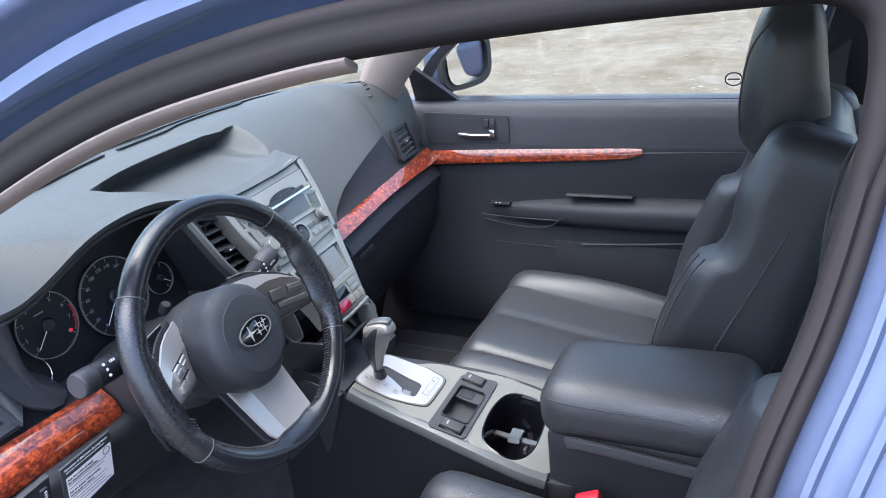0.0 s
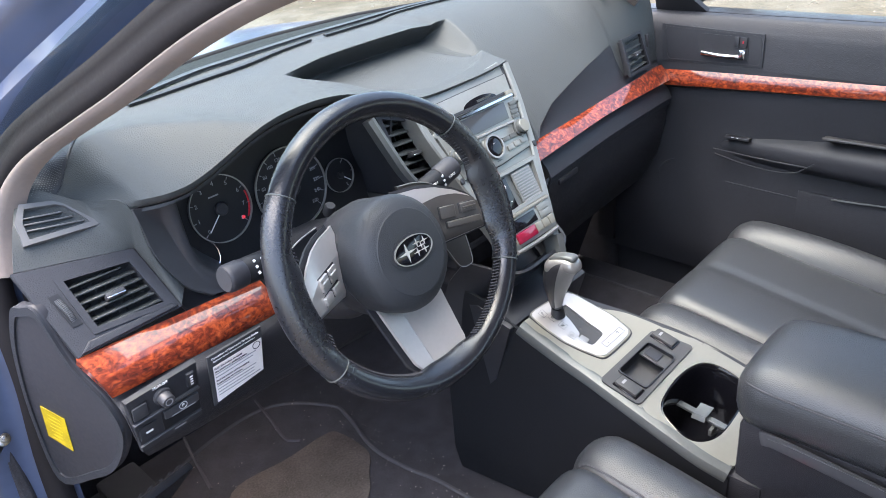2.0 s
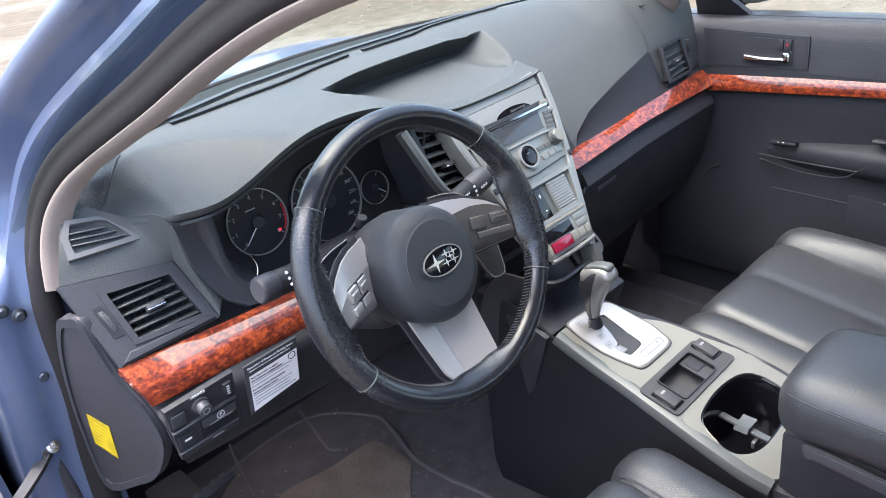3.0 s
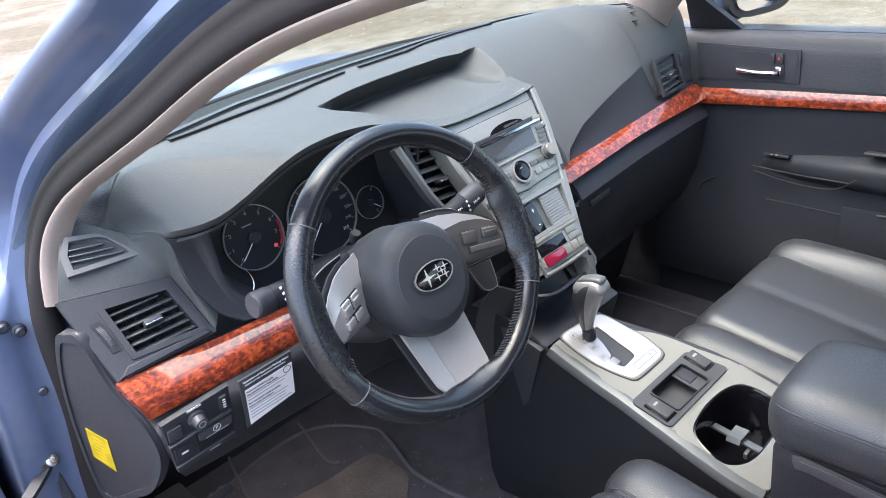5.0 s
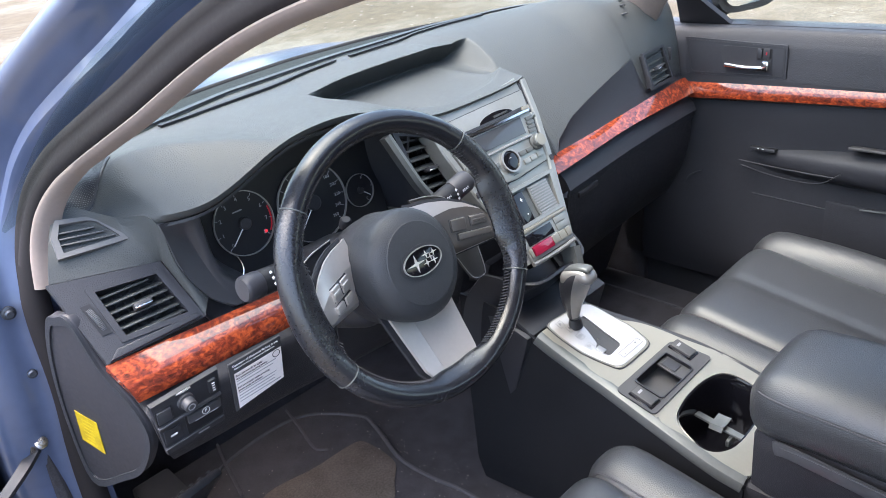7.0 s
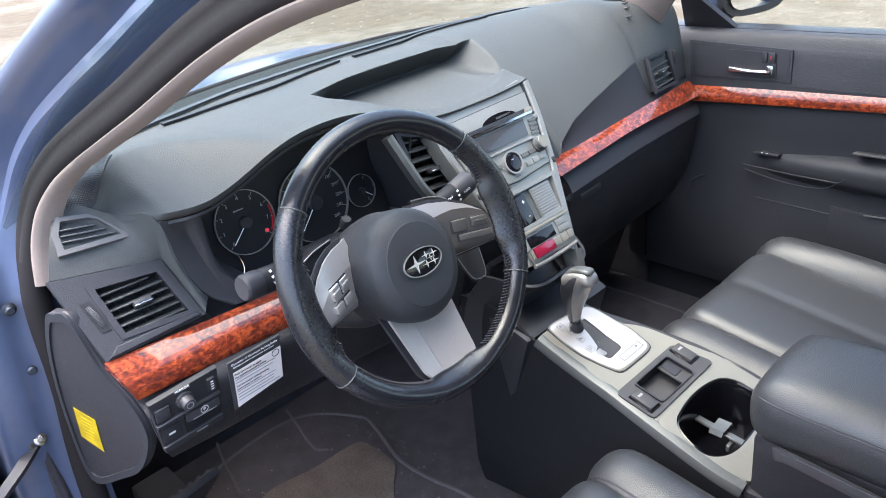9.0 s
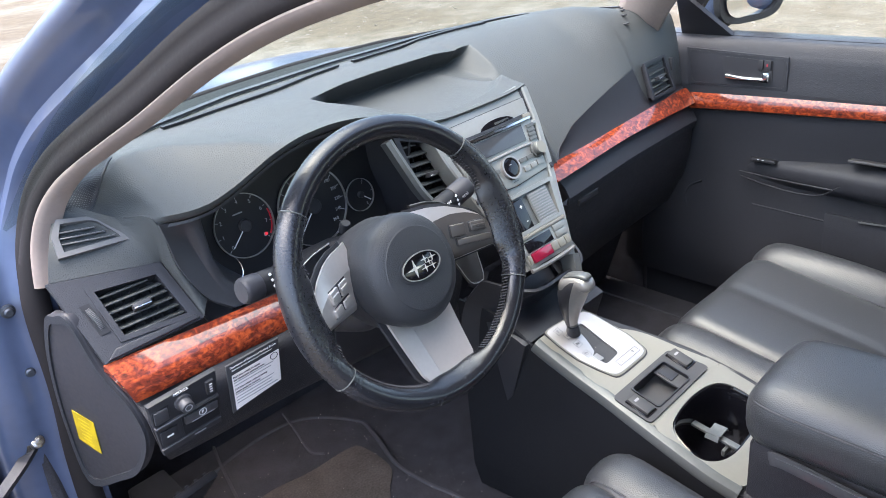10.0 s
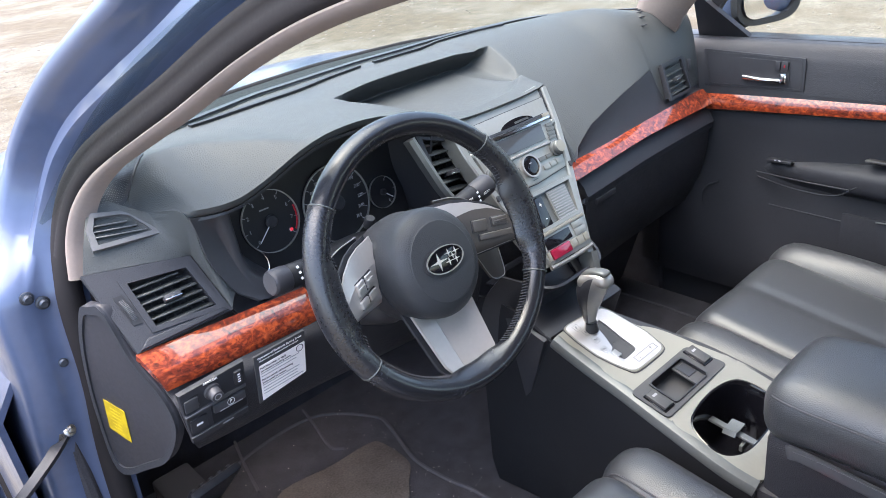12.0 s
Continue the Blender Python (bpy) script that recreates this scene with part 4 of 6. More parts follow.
# wood, driver side: wraps round the pod's lower edge
wl_ = []
for u in np.linspace(0, 1, 36):
    row = []
    for k in np.linspace(0, 1, 10):
        a, b = V((-.692 - .012 * k, .207 + .036 * k, .864 + .036 * k)), V((-.457, .204 + .029 * k, .858 + .029 * k))
        p = a.lerp(b, u)
        p.y -= .015 * math.sin(math.pi * (.06 + .8 * k))
        row.append(tuple(p))
    wl_.append(row)
wl_ = np.array(wl_)
part("wood_trim", sheet(wl_, .012, True), WOOD, dash, "lacquered red burl wood strip")

# grained skin of the pod: from the top pad down to the vent panel and round to the dials
POD_IN = [VM @ V(p) for p in ((-.070, .0615, -.002), (-.055, .0585, -.002), (-.01, .0505, -.002), (.045, .040, -.002), (.0625, .0365, -.002), (.066, .025, -.002), (.073, -.012, -.002), (.081, -.056, -.004))]
POD_OUT = [V((-.666, .372, pad_z(-.666, .372) - .002)), V((-.656, .376, pad_z(-.656, .376) + .001)), V((-.64, .380, pad_z(-.64, .380) + .001)), V((-.604, .335, pad_z(-.604, .335) + .002)), V((-.587, .268, 1.0575)), V((-.5805, .2485, 1.038)), V((-.573, .250, .985)), V((-.549, .246, .924))]
pod_rows = []
for f in (0, .25, .5, .75, 1):
    pod_rows.append([tuple(a.lerp(b, f) + V((-.15, -.6, .75)) * (.011 * math.sin(math.pi * f)) * (1 if k < 5 else .45)) for k, (a, b) in enumerate(zip(POD_IN, POD_OUT))])
part("pod_skin", sheet(surf(pod_rows, 24, 60), .004, True), DASH, dash, "grained grey skin of the vent pod", smooth=60)
# -- instrument hood: walls and dials
clus = part("instrument_hood", sheet(surf([[(-.582, .250, 1.049), (-.579, .251, 1.02), (-.571, .252, .975), (-.550, .247, .926), (-.52, .243, .896)],
                                           [(-.555, .25, 1.047), (-.546, .264, 1.008), (-.536, .26, .958), (-.522, .252, .915), (-.50, .25, .89)],
                                           [(-.536, .248, 1.048), (-.532, .256, 1.0), (-.528, .258, .96), (-.518, .256, .93), (-.49, .253, .895)],
                                           [(-.529, .258, 1.048), (-.525, .264, 1.0), (-.521, .266, .96), (-.511, .264, .932), (-.482, .26, .90)],
                                           [(-.516, .31, 1.05), (-.513, .31, 1.0), (-.51, .31, .96), (-.495, .31, .935), (-.472, .31, .91)]], 24, 24), .005), SATIN, dash, "dark hood round the dials", smooth=50)
part("hood_lining", sheet(np.array([[(x, lip_y(x) + .01 + .12 * t, lip_z(x) - .014 - .03 * t) for t in np.linspace(0, 1, 6)] for x in np.linspace(-.575, -.11, 40)]), .004), BLACK, clus)
part("hood_side", sheet(surf([[(-.165, .235, 1.05), (-.178, .235, .98), (-.165, .225, .90)], [(-.185, .30, 1.05), (-.195, .30, .98), (-.18, .30, .90)], [(-.2, .35, 1.04), (-.21, .35, .97), (-.2, .35, .90)]], 10, 14), .005), BLACK, clus)
part("hood_floor", rbox(.40, .14, .01, .004, 2, pose(-.35, .28, .888, 12)), BLACK, clus)
DO = V((-.36, .298, .968))
DM = frame_of(DO, (1, 0, 0), (0, .2, 1))
part("dial_panel", prism([(-.146, -.075), (.17, -.075), (.17, .09), (-.146, .09)], .004, DM @ pose(0, 0, -.012), 0), DIAL, clus)


def dial(cx, cz, r, a0, a1, texts, needle, name, size):
    """A round instrument: face, chrome ring, ticks, figures and needle."""
    m = DM @ pose(cx - DO.x, cz - DO.z, 0)
    d = part(name, lathe([(0, -.006), (r * .98, -.006), (r * .98, -.004), (0, -.004)], m, 40), DIAL, clus)
    an = np.linspace(0, 2 * np.pi, 64, endpoint=False)
    part("dial_ring", ringprism([(r * math.cos(a), r * math.sin(a)) for a in an], [(r * .972 * math.cos(a), r * .972 * math.sin(a)) for a in an], .004, m @ pose(0, 0, -.004)), SILVER, d, "thin chrome ring")
    n = len(texts)
    for i, tx in enumerate(texts):
        a = radians(a0 + (a1 - a0) * i / (n - 1))
        if tx:
            part("figure", words(tx, size, m @ pose(r * .76 * math.cos(a), r * .76 * math.sin(a), -.0035)), GREYPRINT, d)
        part("tick", rbox(r * .09, .0009, .0006, 0, 1, m @ pose(r * .9 * math.cos(a), r * .9 * math.sin(a), -.0035, 0, 0, math.degrees(a))), GREYPRINT, d)
    a = radians(needle)
    part("needle", rbox(r * .8, .0016, .001, .0003, 1, m @ pose(r * .38 * math.cos(a), r * .38 * math.sin(a), .001, 0, 0, needle)), WHITE, d, "white needle")
    part("needle_hub", lathe([(0, -.003), (r * .2, -.003), (r * .2, .002), (r * .16, .004), (0, .004)], m, 24), BLACK, d)
    return d, m


tach, tm = dial(-.443, .979, .048, 222, -42, ["0", "1", "2", "3", "4", "5", "6", "7", "8"], 222, "tachometer", .0085)
part("redline", sweep([tm @ V((.0445 * math.cos(a), .0445 * math.sin(a), -.0034)) for a in np.linspace(-.62, .25, 12)], [(-.0012, -.0002), (.0012, -.0002), (.0012, .0002), (-.0012, .0002)], tuple(tm.to_3x3() @ V((0, 0, 1)))), RED, tach, "red band")
part("coolant_arc", tube([tuple(tm @ V((.03 * math.cos(a) - .055, .03 * math.sin(a) - .055, -.002))) for a in (1.0, .4, -.2, -.8)], .0009, 6, 14), CHROME, clus)
part("print_bar", rbox(.016, .002, .0004, 0, 1, tm @ pose(-.004, .02, -.0035)), GREYPRINT, tach)
part("warning_lamp", lathe([(0, 0), (.0027, 0), (.0027, .0006), (0, .0006)], tm @ pose(.029, -.024, -.0035), 14), LAMP_RED, tach, "lit red warning lamp")
dial(-.325, .965, .062, 225, -45, ["0", "20", "40", "60", "80", "100", "120", "140", "160", "180", "200", "220", "240", "260"], 225, "speedometer", .0075)
dial(-.236, .952, .027, 60, -60, ["F", "", "E"], -40, "fuel_gauge", .006)

# -- centre vent between dials and stack
vane_vent((-.145, .222, .972), (1, .1, -.12), (.0, .35, 1), .085, .125, 7, "centre_vent", [(-.060, .070), (.034, .048), (.066, -.062), (-.036, -.056)])
part("vent_blade", sweep(cr([(-.222, .222, 1.050), (-.208, .204, 1.002), (-.19, .192, .957), (-.152, .186, .905)], 20), [(-.004, -.012), (.006, -.012), (.008, .006), (.002, .010), (-.004, .008)], (0, -1, .3)), STACK_DK, dash, "satin pewter vent strut")
part("vent_blade", sweep(cr([(-.118, .225, 1.035), (-.1, .20, .98), (-.082, .175, .92)], 12), [(-.006, -.02), (.008, -.02), (.008, .008), (-.005, .01)], (0, -1, .3)), STACK_DK, dash)


# ---- centre stack ----
stack = root("centre_stack", (0, .15, .7), "pewter grey centre console stack with radio and climate controls", "centre stack")
SX, SY = V((1, 0, 0)), V((0, .495, .869))
SO = V((-.013, .18, .957))
SM = frame_of(SO, SX, SY)
# outline in the stack's own plane: x across, y up the face
part("stack_panel", prism([(-.130, .100), (-.06, .107), (0, .107), (.055, .107), (.09, .110), (.106, .112), (.108, .092), (.101, .055), (.089, .012), (.0865, -.05), (.066, -.11), (.05, -.178), (.03, -.184), (-.03, -.184), (-.062, -.178)], .02, SM @ pose(0, 0, -.022), .003), STACK, stack)
EDGE = [(.1195, .104), (.1165, .075), (.112, .04), (.1035, .002), (.094, -.04), (.079, -.09), (.064, -.14)]
for s in (-1, 1):
    foot = [(.050, -.2, -.005)] if s > 0 else [(.056, -.182, -.004)]
    sd = part("side_strip", sweep(cr([tuple(SM @ V((s * x, y, z))) for x, y, z in [(x, y, -.001) for x, y in EDGE] + foot], 28), [(-.0075, -.03), (.0075, -.03), (.007, .001), (.0045, .004), (-.0045, .004), (-.007, .001)], tuple(SM.to_3x3() @ V((0, 0, 1)))), STACK, stack)
    if s > 0:
        part("side_cheek", sheet(np.array([[tuple(SM @ V((x + .006 + dx, y, z))) for dx, z in ((0, -.004), (.008, -.012), (.014, -.05), (.016, -.09))] for x, y in EDGE + [(.050, -.2)]]), .003), DASH, stack, "grained return of the top pad")
    part("slot", sweep([SM @ V((s * x, y, -.0035)) for x, y in ((.111, .100), (.1085, .075), (.104, .05), (.0965, .022), (.092, .004))], [(-.0052, -.002), (.0052, -.002), (.0052, .002), (-.0052, .002)], tuple(SM.to_3x3() @ V((0, 0, 1)))), BLACK, sd, "black gap")
    part("slot_lug", rbox(.010, .009, .006, .0015, 1, SM @ pose(s * .102, .040, .0005, 0, 0, -12 * s)), STACK, sd)
    part("screw_cover", rbox(.008, .010, .004, .001, 1, SM @ pose(s * .0945, -.042, .003)), BLACK, sd)


def sbox(name, x, y, w, h, d, mt, parent, bev=.002, z=0.0, rot=0, label=""):
    return part(name, rbox(w, h, d, bev, 2, SM @ pose(x, y, z, 0, 0, rot)), mt, parent, label)


radio = part("radio", prism([(-.110, .084), (0, .086), (.102, .087), (.083, -.042), (0, -.048), (-.088, -.042)], .006, SM @ pose(0, 0, -.002), .002), STACK, stack, "pewter grey car radio")
part("radio_gap", ringprism([(-.1115, .0855), (0, .0875), (.1035, .0885), (.0842, -.0435), (0, -.0495), (-.0892, -.0435)], [(-.108, .082), (0, .084), (.100, .085), (.081, -.040), (0, -.046), (-.086, -.040)], .0008, SM @ pose(0, 0, -.0022)), BLACK, radio)
part("disc_slot", sweep([SM @ V((x, .0565 + .12 * x * x, .005)) for x in np.linspace(-.095, .085, 12)], [(-.0025, -.003), (.0025, -.003), (.0025, .001), (-.0025, .001)], tuple(SM.to_3x3() @ V((0, 0, 1)))), BLACK, radio)
part("trim_bar", sweep([SM @ V((x, .0495 + .1 * x * x, .005)) for x in np.linspace(-.1, .092, 14)], [(-.004, -.002), (.004, -.002), (.002, .004), (-.002, .004)], tuple(SM.to_3x3() @ V((0, 0, 1)))), CHROME, radio, "bright trim bar")
part("display", prism([(-.084, .0445), (.067, .0445), (.063, .0155), (-.078, .0155)], .002, SM @ pose(0, 0, .004), .0006), LCD, radio, "grey glass display")
part("trim_bar", sweep([SM @ V((x, .0085 - .2 * x * x, .005)) for x in np.linspace(-.085, .072, 14)], [(-.003, -.002), (.003, -.002), (.001, .003), (-.001, .003)], tuple(SM.to_3x3() @ V((0, 0, 1)))), SILVER, radio)
for i in range(4):
    sbox("side_button", .086 - .002 * i, .037 - .0075 * i, .018, .0065, .004, STACK_DK, radio, .001, .005)
sbox("eject_button", .0875, .0545, .018, .009, .006, SILVER_LT, radio, .0015, .006)
for x, y in ((.0755, -.006), (-.084, -.004)):
    k = part("radio_knob", lathe([(0, 0), (.0145, 0), (.0145, .004), (.012, .005), (.0118, .013), (.0105, .0145), (0, .0145)], SM @ pose(x, y, .004), 28), STACK_DK, radio)
    part("knob_face", lathe([(0, 0), (.0105, 0), (.0105, .0008), (0, .001)], SM @ pose(x, y, .0185), 24), SILVER_LT, k)
ring_ = part("jog_ring", lathe([(.0, .003), (.0, .009), (.013, .009), (.017, .008), (.0195, .006), (.0195, .003)], SM @ pose(0, -.016, .0), 36), GLOSS, radio, "black jog dial")
an = np.linspace(0, 2 * np.pi, 48, endpoint=False)
part("disc_mouth", prism([(.042 * math.cos(a) + .018, .013 * math.sin(a) + .0575) for a in np.linspace(0, math.pi, 20)], .0008, SM @ pose(0, 0, .0036), 0), GLOSS, radio, "black finger notch")
part("jog_bezel", ringprism([(.0205 * math.cos(a), .0205 * math.sin(a)) for a in an], [(.0175 * math.cos(a), .0175 * math.sin(a)) for a in an], .006, SM @ pose(0, -.016, .004)), SILVER, ring_)
for i in range(3):
    sbox("preset_button", .036 + .017 * i, -.029 + .0008 * i, .0155, .009, .004, STACK, radio, .0012, .005)
    sbox("preset_button", -.036 - .017 * i, -.029 + .0008 * i, .0155, .009, .004, STACK, radio, .0012, .005)
for i in range(2):
    sbox("mode_button", .034 + .019 * i, -.013, .017, .008, .004, STACK_DK, radio, .0012, .005)
    sbox("mode_button", -.034 - .019 * i, -.013, .017, .008, .004, STACK_DK, radio, .0012, .005)
part("jog_mark", rbox(.006, .001, .0003, 0, 1, SM @ pose(0, -.011, .0092)), GREYPRINT, ring_)
part("print_bar", rbox(.012, .0016, .0003, 0, 1, SM @ pose(0, -.0405, .0042)), STACK_DK, radio)
part("brand_bar", rbox(.036, .004, .0004, 0, 1, SM @ pose(.03, .063, .0042)), STACK_DK, radio)
SM_TOP = SM
SM = SM_TOP @ Matrix.Translation((0, -.016, 0)) @ Matrix.Diagonal((1, 1.27, 1, 1)) @ Matrix.Translation((0, .016, 0))
# pocket below the radio with phone keys and a ribbed panel
pk = part("pocket_frame", ringprism([(-.082, -.05), (.078, -.05), (.062, -.104), (-.066, -.104)], [(-.074, -.055), (.069, -.055), (.057, -.099), (-.06, -.099)], .008, SM @ pose(0, 0, -.001)), STACK, stack)
part("pocket_back", prism([(-.076, -.054), (.072, -.054), (.06, -.101), (-.063, -.101)], .001, SM @ pose(0, 0, -.0015), 0), STACK_DK, pk)
ph = sbox("phone_keypad", -.035, -.079, .052, .042, .006, GLOSS, pk, .002, .003, 0, "black phone keypad")
for i, tx in enumerate(("+", "-")):
    part("key_mark", words(tx, .012, SM @ pose(-.019, -.069 - .019 * i, .0066)), WHITE, ph)
sbox("key_split", -.035, -.079, .003, .038, .004, BLACK, ph, .0008, .0055)
rp = sbox("ribbed_panel", .033, -.079, .05, .044, .004, STACK, pk, .002, .002)
for i in range(11):
    part("rib", rbox(.045, .0018, .002, .0004, 1, SM @ pose(.033, -.098 + .0038 * i, .0045)), SILVER, rp)
# climate panel
cl = part("climate_panel", prism([(-.068, -.104), (.064, -.104), (.052, -.148), (-.056, -.148)], .008, SM @ pose(0, 0, -.002), .003), STACK, stack, "pewter climate panel")
sbox("trim_bar", -.001, -.107, .128, .005, .006, SILVER_LT, cl, .002, .006)
sbox("display", -.016, -.120, .066, .015, .004, GLOSS, cl, .001, .0055, 0, "black climate display")
for i in range(2):
    sbox("climate_button", .038, -.1145 - .0095 * i, .026, .009, .005, STACK, cl, .0012, .006)
    sbox("climate_button", -.058, -.1145 - .0095 * i, .012, .009, .005, STACK, cl, .0012, .006)
for x, w in ((-.052, .007), (.012, .017), (.030, .017), (.046, .013)):
    sbox("climate_button", x, -.136, w, .012, .006, SILVER_LT, cl, .0015, .006)
sbox("hazard_button", -.0225, -.136, .048, .014, .009, HAZARD, cl, .002, .0065, 0, "ruby red hazard button")
part("lower_lip", sweep([SM @ V((x, -.149 - .003 * math.cos(x * 20), .004)) for x in np.linspace(-.057, .054, 12)], circle(.004, 8), tuple(SM.to_3x3() @ V((0, 0, 1)))), SILVER, cl)
SM = SM_TOP
# dark throat below, down to the console
part("stack_foot", sheet(surf([[(-.115, .16, .78), (-.075, .085, .765), (0, .08, .762), (.06, .085, .765), (.105, .16, .78)], [(-.125, .20, .72), (-.09, .145, .715), (0, .13, .712), (.09, .145, .715), (.12, .20, .72)], [(-.13, .22, .62), (-.1, .17, .61), (0, .15, .6), (.1, .17, .61), (.13, .22, .62)]], 12, 24), .005, True), BLACK, stack, "black plastic stack foot")
part("foot_rail", sweep([SM @ V((.051, -.198, -.006)), SM @ V((.045, -.222, -.008)), SM @ V((.038, -.25, -.012)), SM @ V((.032, -.275, -.018))], [(-.009, -.02), (.009, -.02), (.008, .01), (-.008, .01)], (0, -1, .2)), STACK_DK, stack)

# ---- knee panel, switches and leaflet ----
knee = part("knee_panel", sheet(surf([[(-.69, .215, .862), (-.60, .195, .862), (-.48, .195, .86), (-.33, .17, .858), (-.16, .17, .86)],
                                     [(-.69, .18, .84), (-.60, .172, .84), (-.48, .175, .84), (-.33, .155, .83), (-.16, .155, .83)],
                                     [(-.685, .185, .79), (-.60, .185, .785), (-.48, .19, .785), (-.33, .17, .775), (-.16, .17, .77)],
                                     [(-.67, .215, .745), (-.60, .215, .74), (-.48, .215, .735), (-.33, .21, .725), (-.16, .2, .72)],
                                     [(-.64, .30, .71), (-.58, .30, .70), (-.48, .30, .70), (-.33, .30, .70), (-.16, .30, .70)]], 20, 30), .006), KNEE, dash, "black grained lower dash panel")
KM = frame_of((-.644, .176, .824), (1, .03, -.02), (0, -.22, 1))
sp = part("switch_panel", prism([(-.048, .046), (.046, .05), (.044, -.042), (-.04, -.045)], .008, KM @ pose(0, 0, -.004), .003), BLACK, dash, "black switch panel")
part("blank_switch", rbox(.019, .02, .006, .002, 2, KM @ pose(-.034, .024, .004)), SATIN, sp)
part("switch_gap", rbox(.022, .023, .001, .0003, 1, KM @ pose(-.034, .024, .0042)), DIAL, sp)
mk = part("mirror_knob", lathe([(0, 0), (.0115, 0), (.0115, .004), (.009, .005), (.0085, .014), (.0075, .0155), (0, .0155)], KM @ pose(-.004, .029, .004), 24), SATIN, sp, "round mirror adjuster knob")
part("knob_mark", ringprism([(.005 * math.cos(a), .005 * math.sin(a)) for a in an], [(.0038 * math.cos(a), .0038 * math.sin(a)) for a in an], .0003, KM @ pose(-.004, .029, .0195)), GREYPRINT, mk)
part("lettering", words("MIRROR", .0055, KM @ pose(-.004, .0455, .0044, 0, 0, 2)), WHITE, sp)
dw = part("dimmer_wheel", rbox(.012, .022, .008, .003, 2, KM @ pose(.034, .03, .004)), BLACK, sp)
for i in range(4):
    part("wheel_tick", rbox(.004, .0012, .0006, 0, 1, KM @ pose(.034, .024 + .004 * i, .0083)), WHITE, dw)
part("panel_rail", rbox(.088, .004, .006, .001, 1, KM @ pose(-.001, .009, .005, 0, 0, 2)), SATIN, sp)
part("brake_well", prism([(-.010, .004), (.043, .006), (.042, -.026), (-.009, -.028)], .0008, KM @ pose(0, 0, .0041), 0), DIAL, sp)
pb = part("parking_brake_switch", rbox(.048, .015, .012, .003, 2, KM @ pose(.017, -.003, .002)), SATIN, sp)
part("lettering", words("P", .007, KM @ pose(.018, -.0015, .0083)), WHITE, pb)
part("mark_ring", ringprism([(.0055 * math.cos(a) + .018, .0055 * math.sin(a) - .0015) for a in an], [(.0049 * math.cos(a) + .018, .0049 * math.sin(a) - .0015) for a in an], .0004, KM @ pose(0, 0, .0081)), WHITE, pb)
part("print_bar", rbox(.034, .0012, .0004, 0, 1, KM @ pose(.018, -.0088, .0082)), GREYPRINT, pb)
tb = part("trunk_release", rbox(.024, .022, .008, .002, 2, KM @ pose(-.028, -.013, .002)), BLACK, sp)
part("print_bar", rbox(.009, .003, .0004, 0, 1, KM @ pose(-.028, -.013, .0063)), WHITE, tb)
part("panel_rail", rbox(.084, .002, .004, .0005, 1, KM @ pose(0, -.031, .005, 0, 0, 1)), SATIN, sp)
part("print_bar", rbox(.016, .002, .0004, 0, 1, KM @ pose(.012, -.037, .0042)), GREYPRINT, sp)

LM = frame_of((-.543, .174, .830), (1, .02, .01), (0, -.20, 1))
leaf = root("instruction_label", tuple(LM.translation), "white printed instruction label stuck on the lower dash", "label")
part("card", prism([(-.042, -.044), (.038, -.036), (.041, .04), (-.040, .04)], .003, LM @ pose(0, 0, .001), .001), SATIN, leaf, "black card")
part("paper", prism([(-.037, -.04), (.036, -.033), (.039, .022), (-.035, .021)], .0006, LM @ pose(0, 0, .0042), 0), PAPER, leaf, "white paper")
part("lettering", words("Operation of Electronic Parking Brake", .0046, LM @ pose(0, .034, .0043)), WHITE, leaf)
part("lettering", words("Opération du frein de stationnement électronique", .0031, LM @ pose(-.002, .0285, .0043)), WHITE, leaf)
for i, tx in enumerate(("Push the switch to apply", "the electronic parking brake.", "", "", "Pull the switch while pressing", "brake pedal to release.")):
    if tx:
        part("lettering", words(tx, .0042, LM @ pose(-.034, .0165 - .0052 * i, .0051), align='LEFT'), INK, leaf)
rnd = random.Random(3)
for i in (2, 3, 6, 7, 8, 9):
    w = .066 - .016 * rnd.random()
    part("print_line", rbox(w, .0011, .0003, 0, 1, LM @ pose(-.034 + w / 2, .0178 - .0052 * i, .0051)), GREYPRINT, leaf)
part("mark_ring", ringprism([(.006 * math.cos(a) + .03, .006 * math.sin(a) + .0155) for a in an], [(.005 * math.cos(a) + .03, .005 * math.sin(a) + .0155) for a in an], .0004, LM @ pose(0, 0, .0049)), INK, leaf)

# ---- end cap of the dashboard with its sticker ----
CM = frame_of((-.735, .34, .80), (.30, -.954, 0), (0, 0, 1))
cap_poly = cr([(.026, .160), (.048, .170), (.075, .168), (.10, .10), (.138, .05), (.145, .0), (.106, -.062), (.055, -.096), (-.03, -.13), (-.030, -.02), (-.006, .09)], 52, True)
cap = part("end_cap", prism([tuple(p) for p in cap_poly], .012, CM @ pose(0, 0, -.010), .005, 3), CAP, dash, "smooth dark end cap")
part("cap_rim", ringprism([tuple(p * 1.0) for p in cap_poly], [tuple(p + (np.array([.05, .03]) - p) * .09) for p in cap_poly], .004, CM @ pose(0, 0, .0005)), DASH_LOW, cap)
STK = [(.0, .011), (.040, .0), (.030, -.058), (-.011, -.043)]
stick = root("warning_sticker", tuple(CM @ V((.02, -.02, .0025))), "yellow diamond sticker on the dark dash end cap", "sticker")
part("film", prism(STK, .0006, CM @ pose(0, 0, .0025), 0), YELLOW, stick)
for i in range(7):
    part("print_line", rbox(.022 - .003 * (i % 3), .0016, .0002, 0, 1, CM @ pose(.018 - .0025 * i * .6, -.004 - .0068 * i, .0033, 0, 0, -14)), OCHRE, stick)


# ---- steering wheel, column and stalks ----
WHEEL_TILT = 20.5
WC = V((-.379, 0.003, .978))
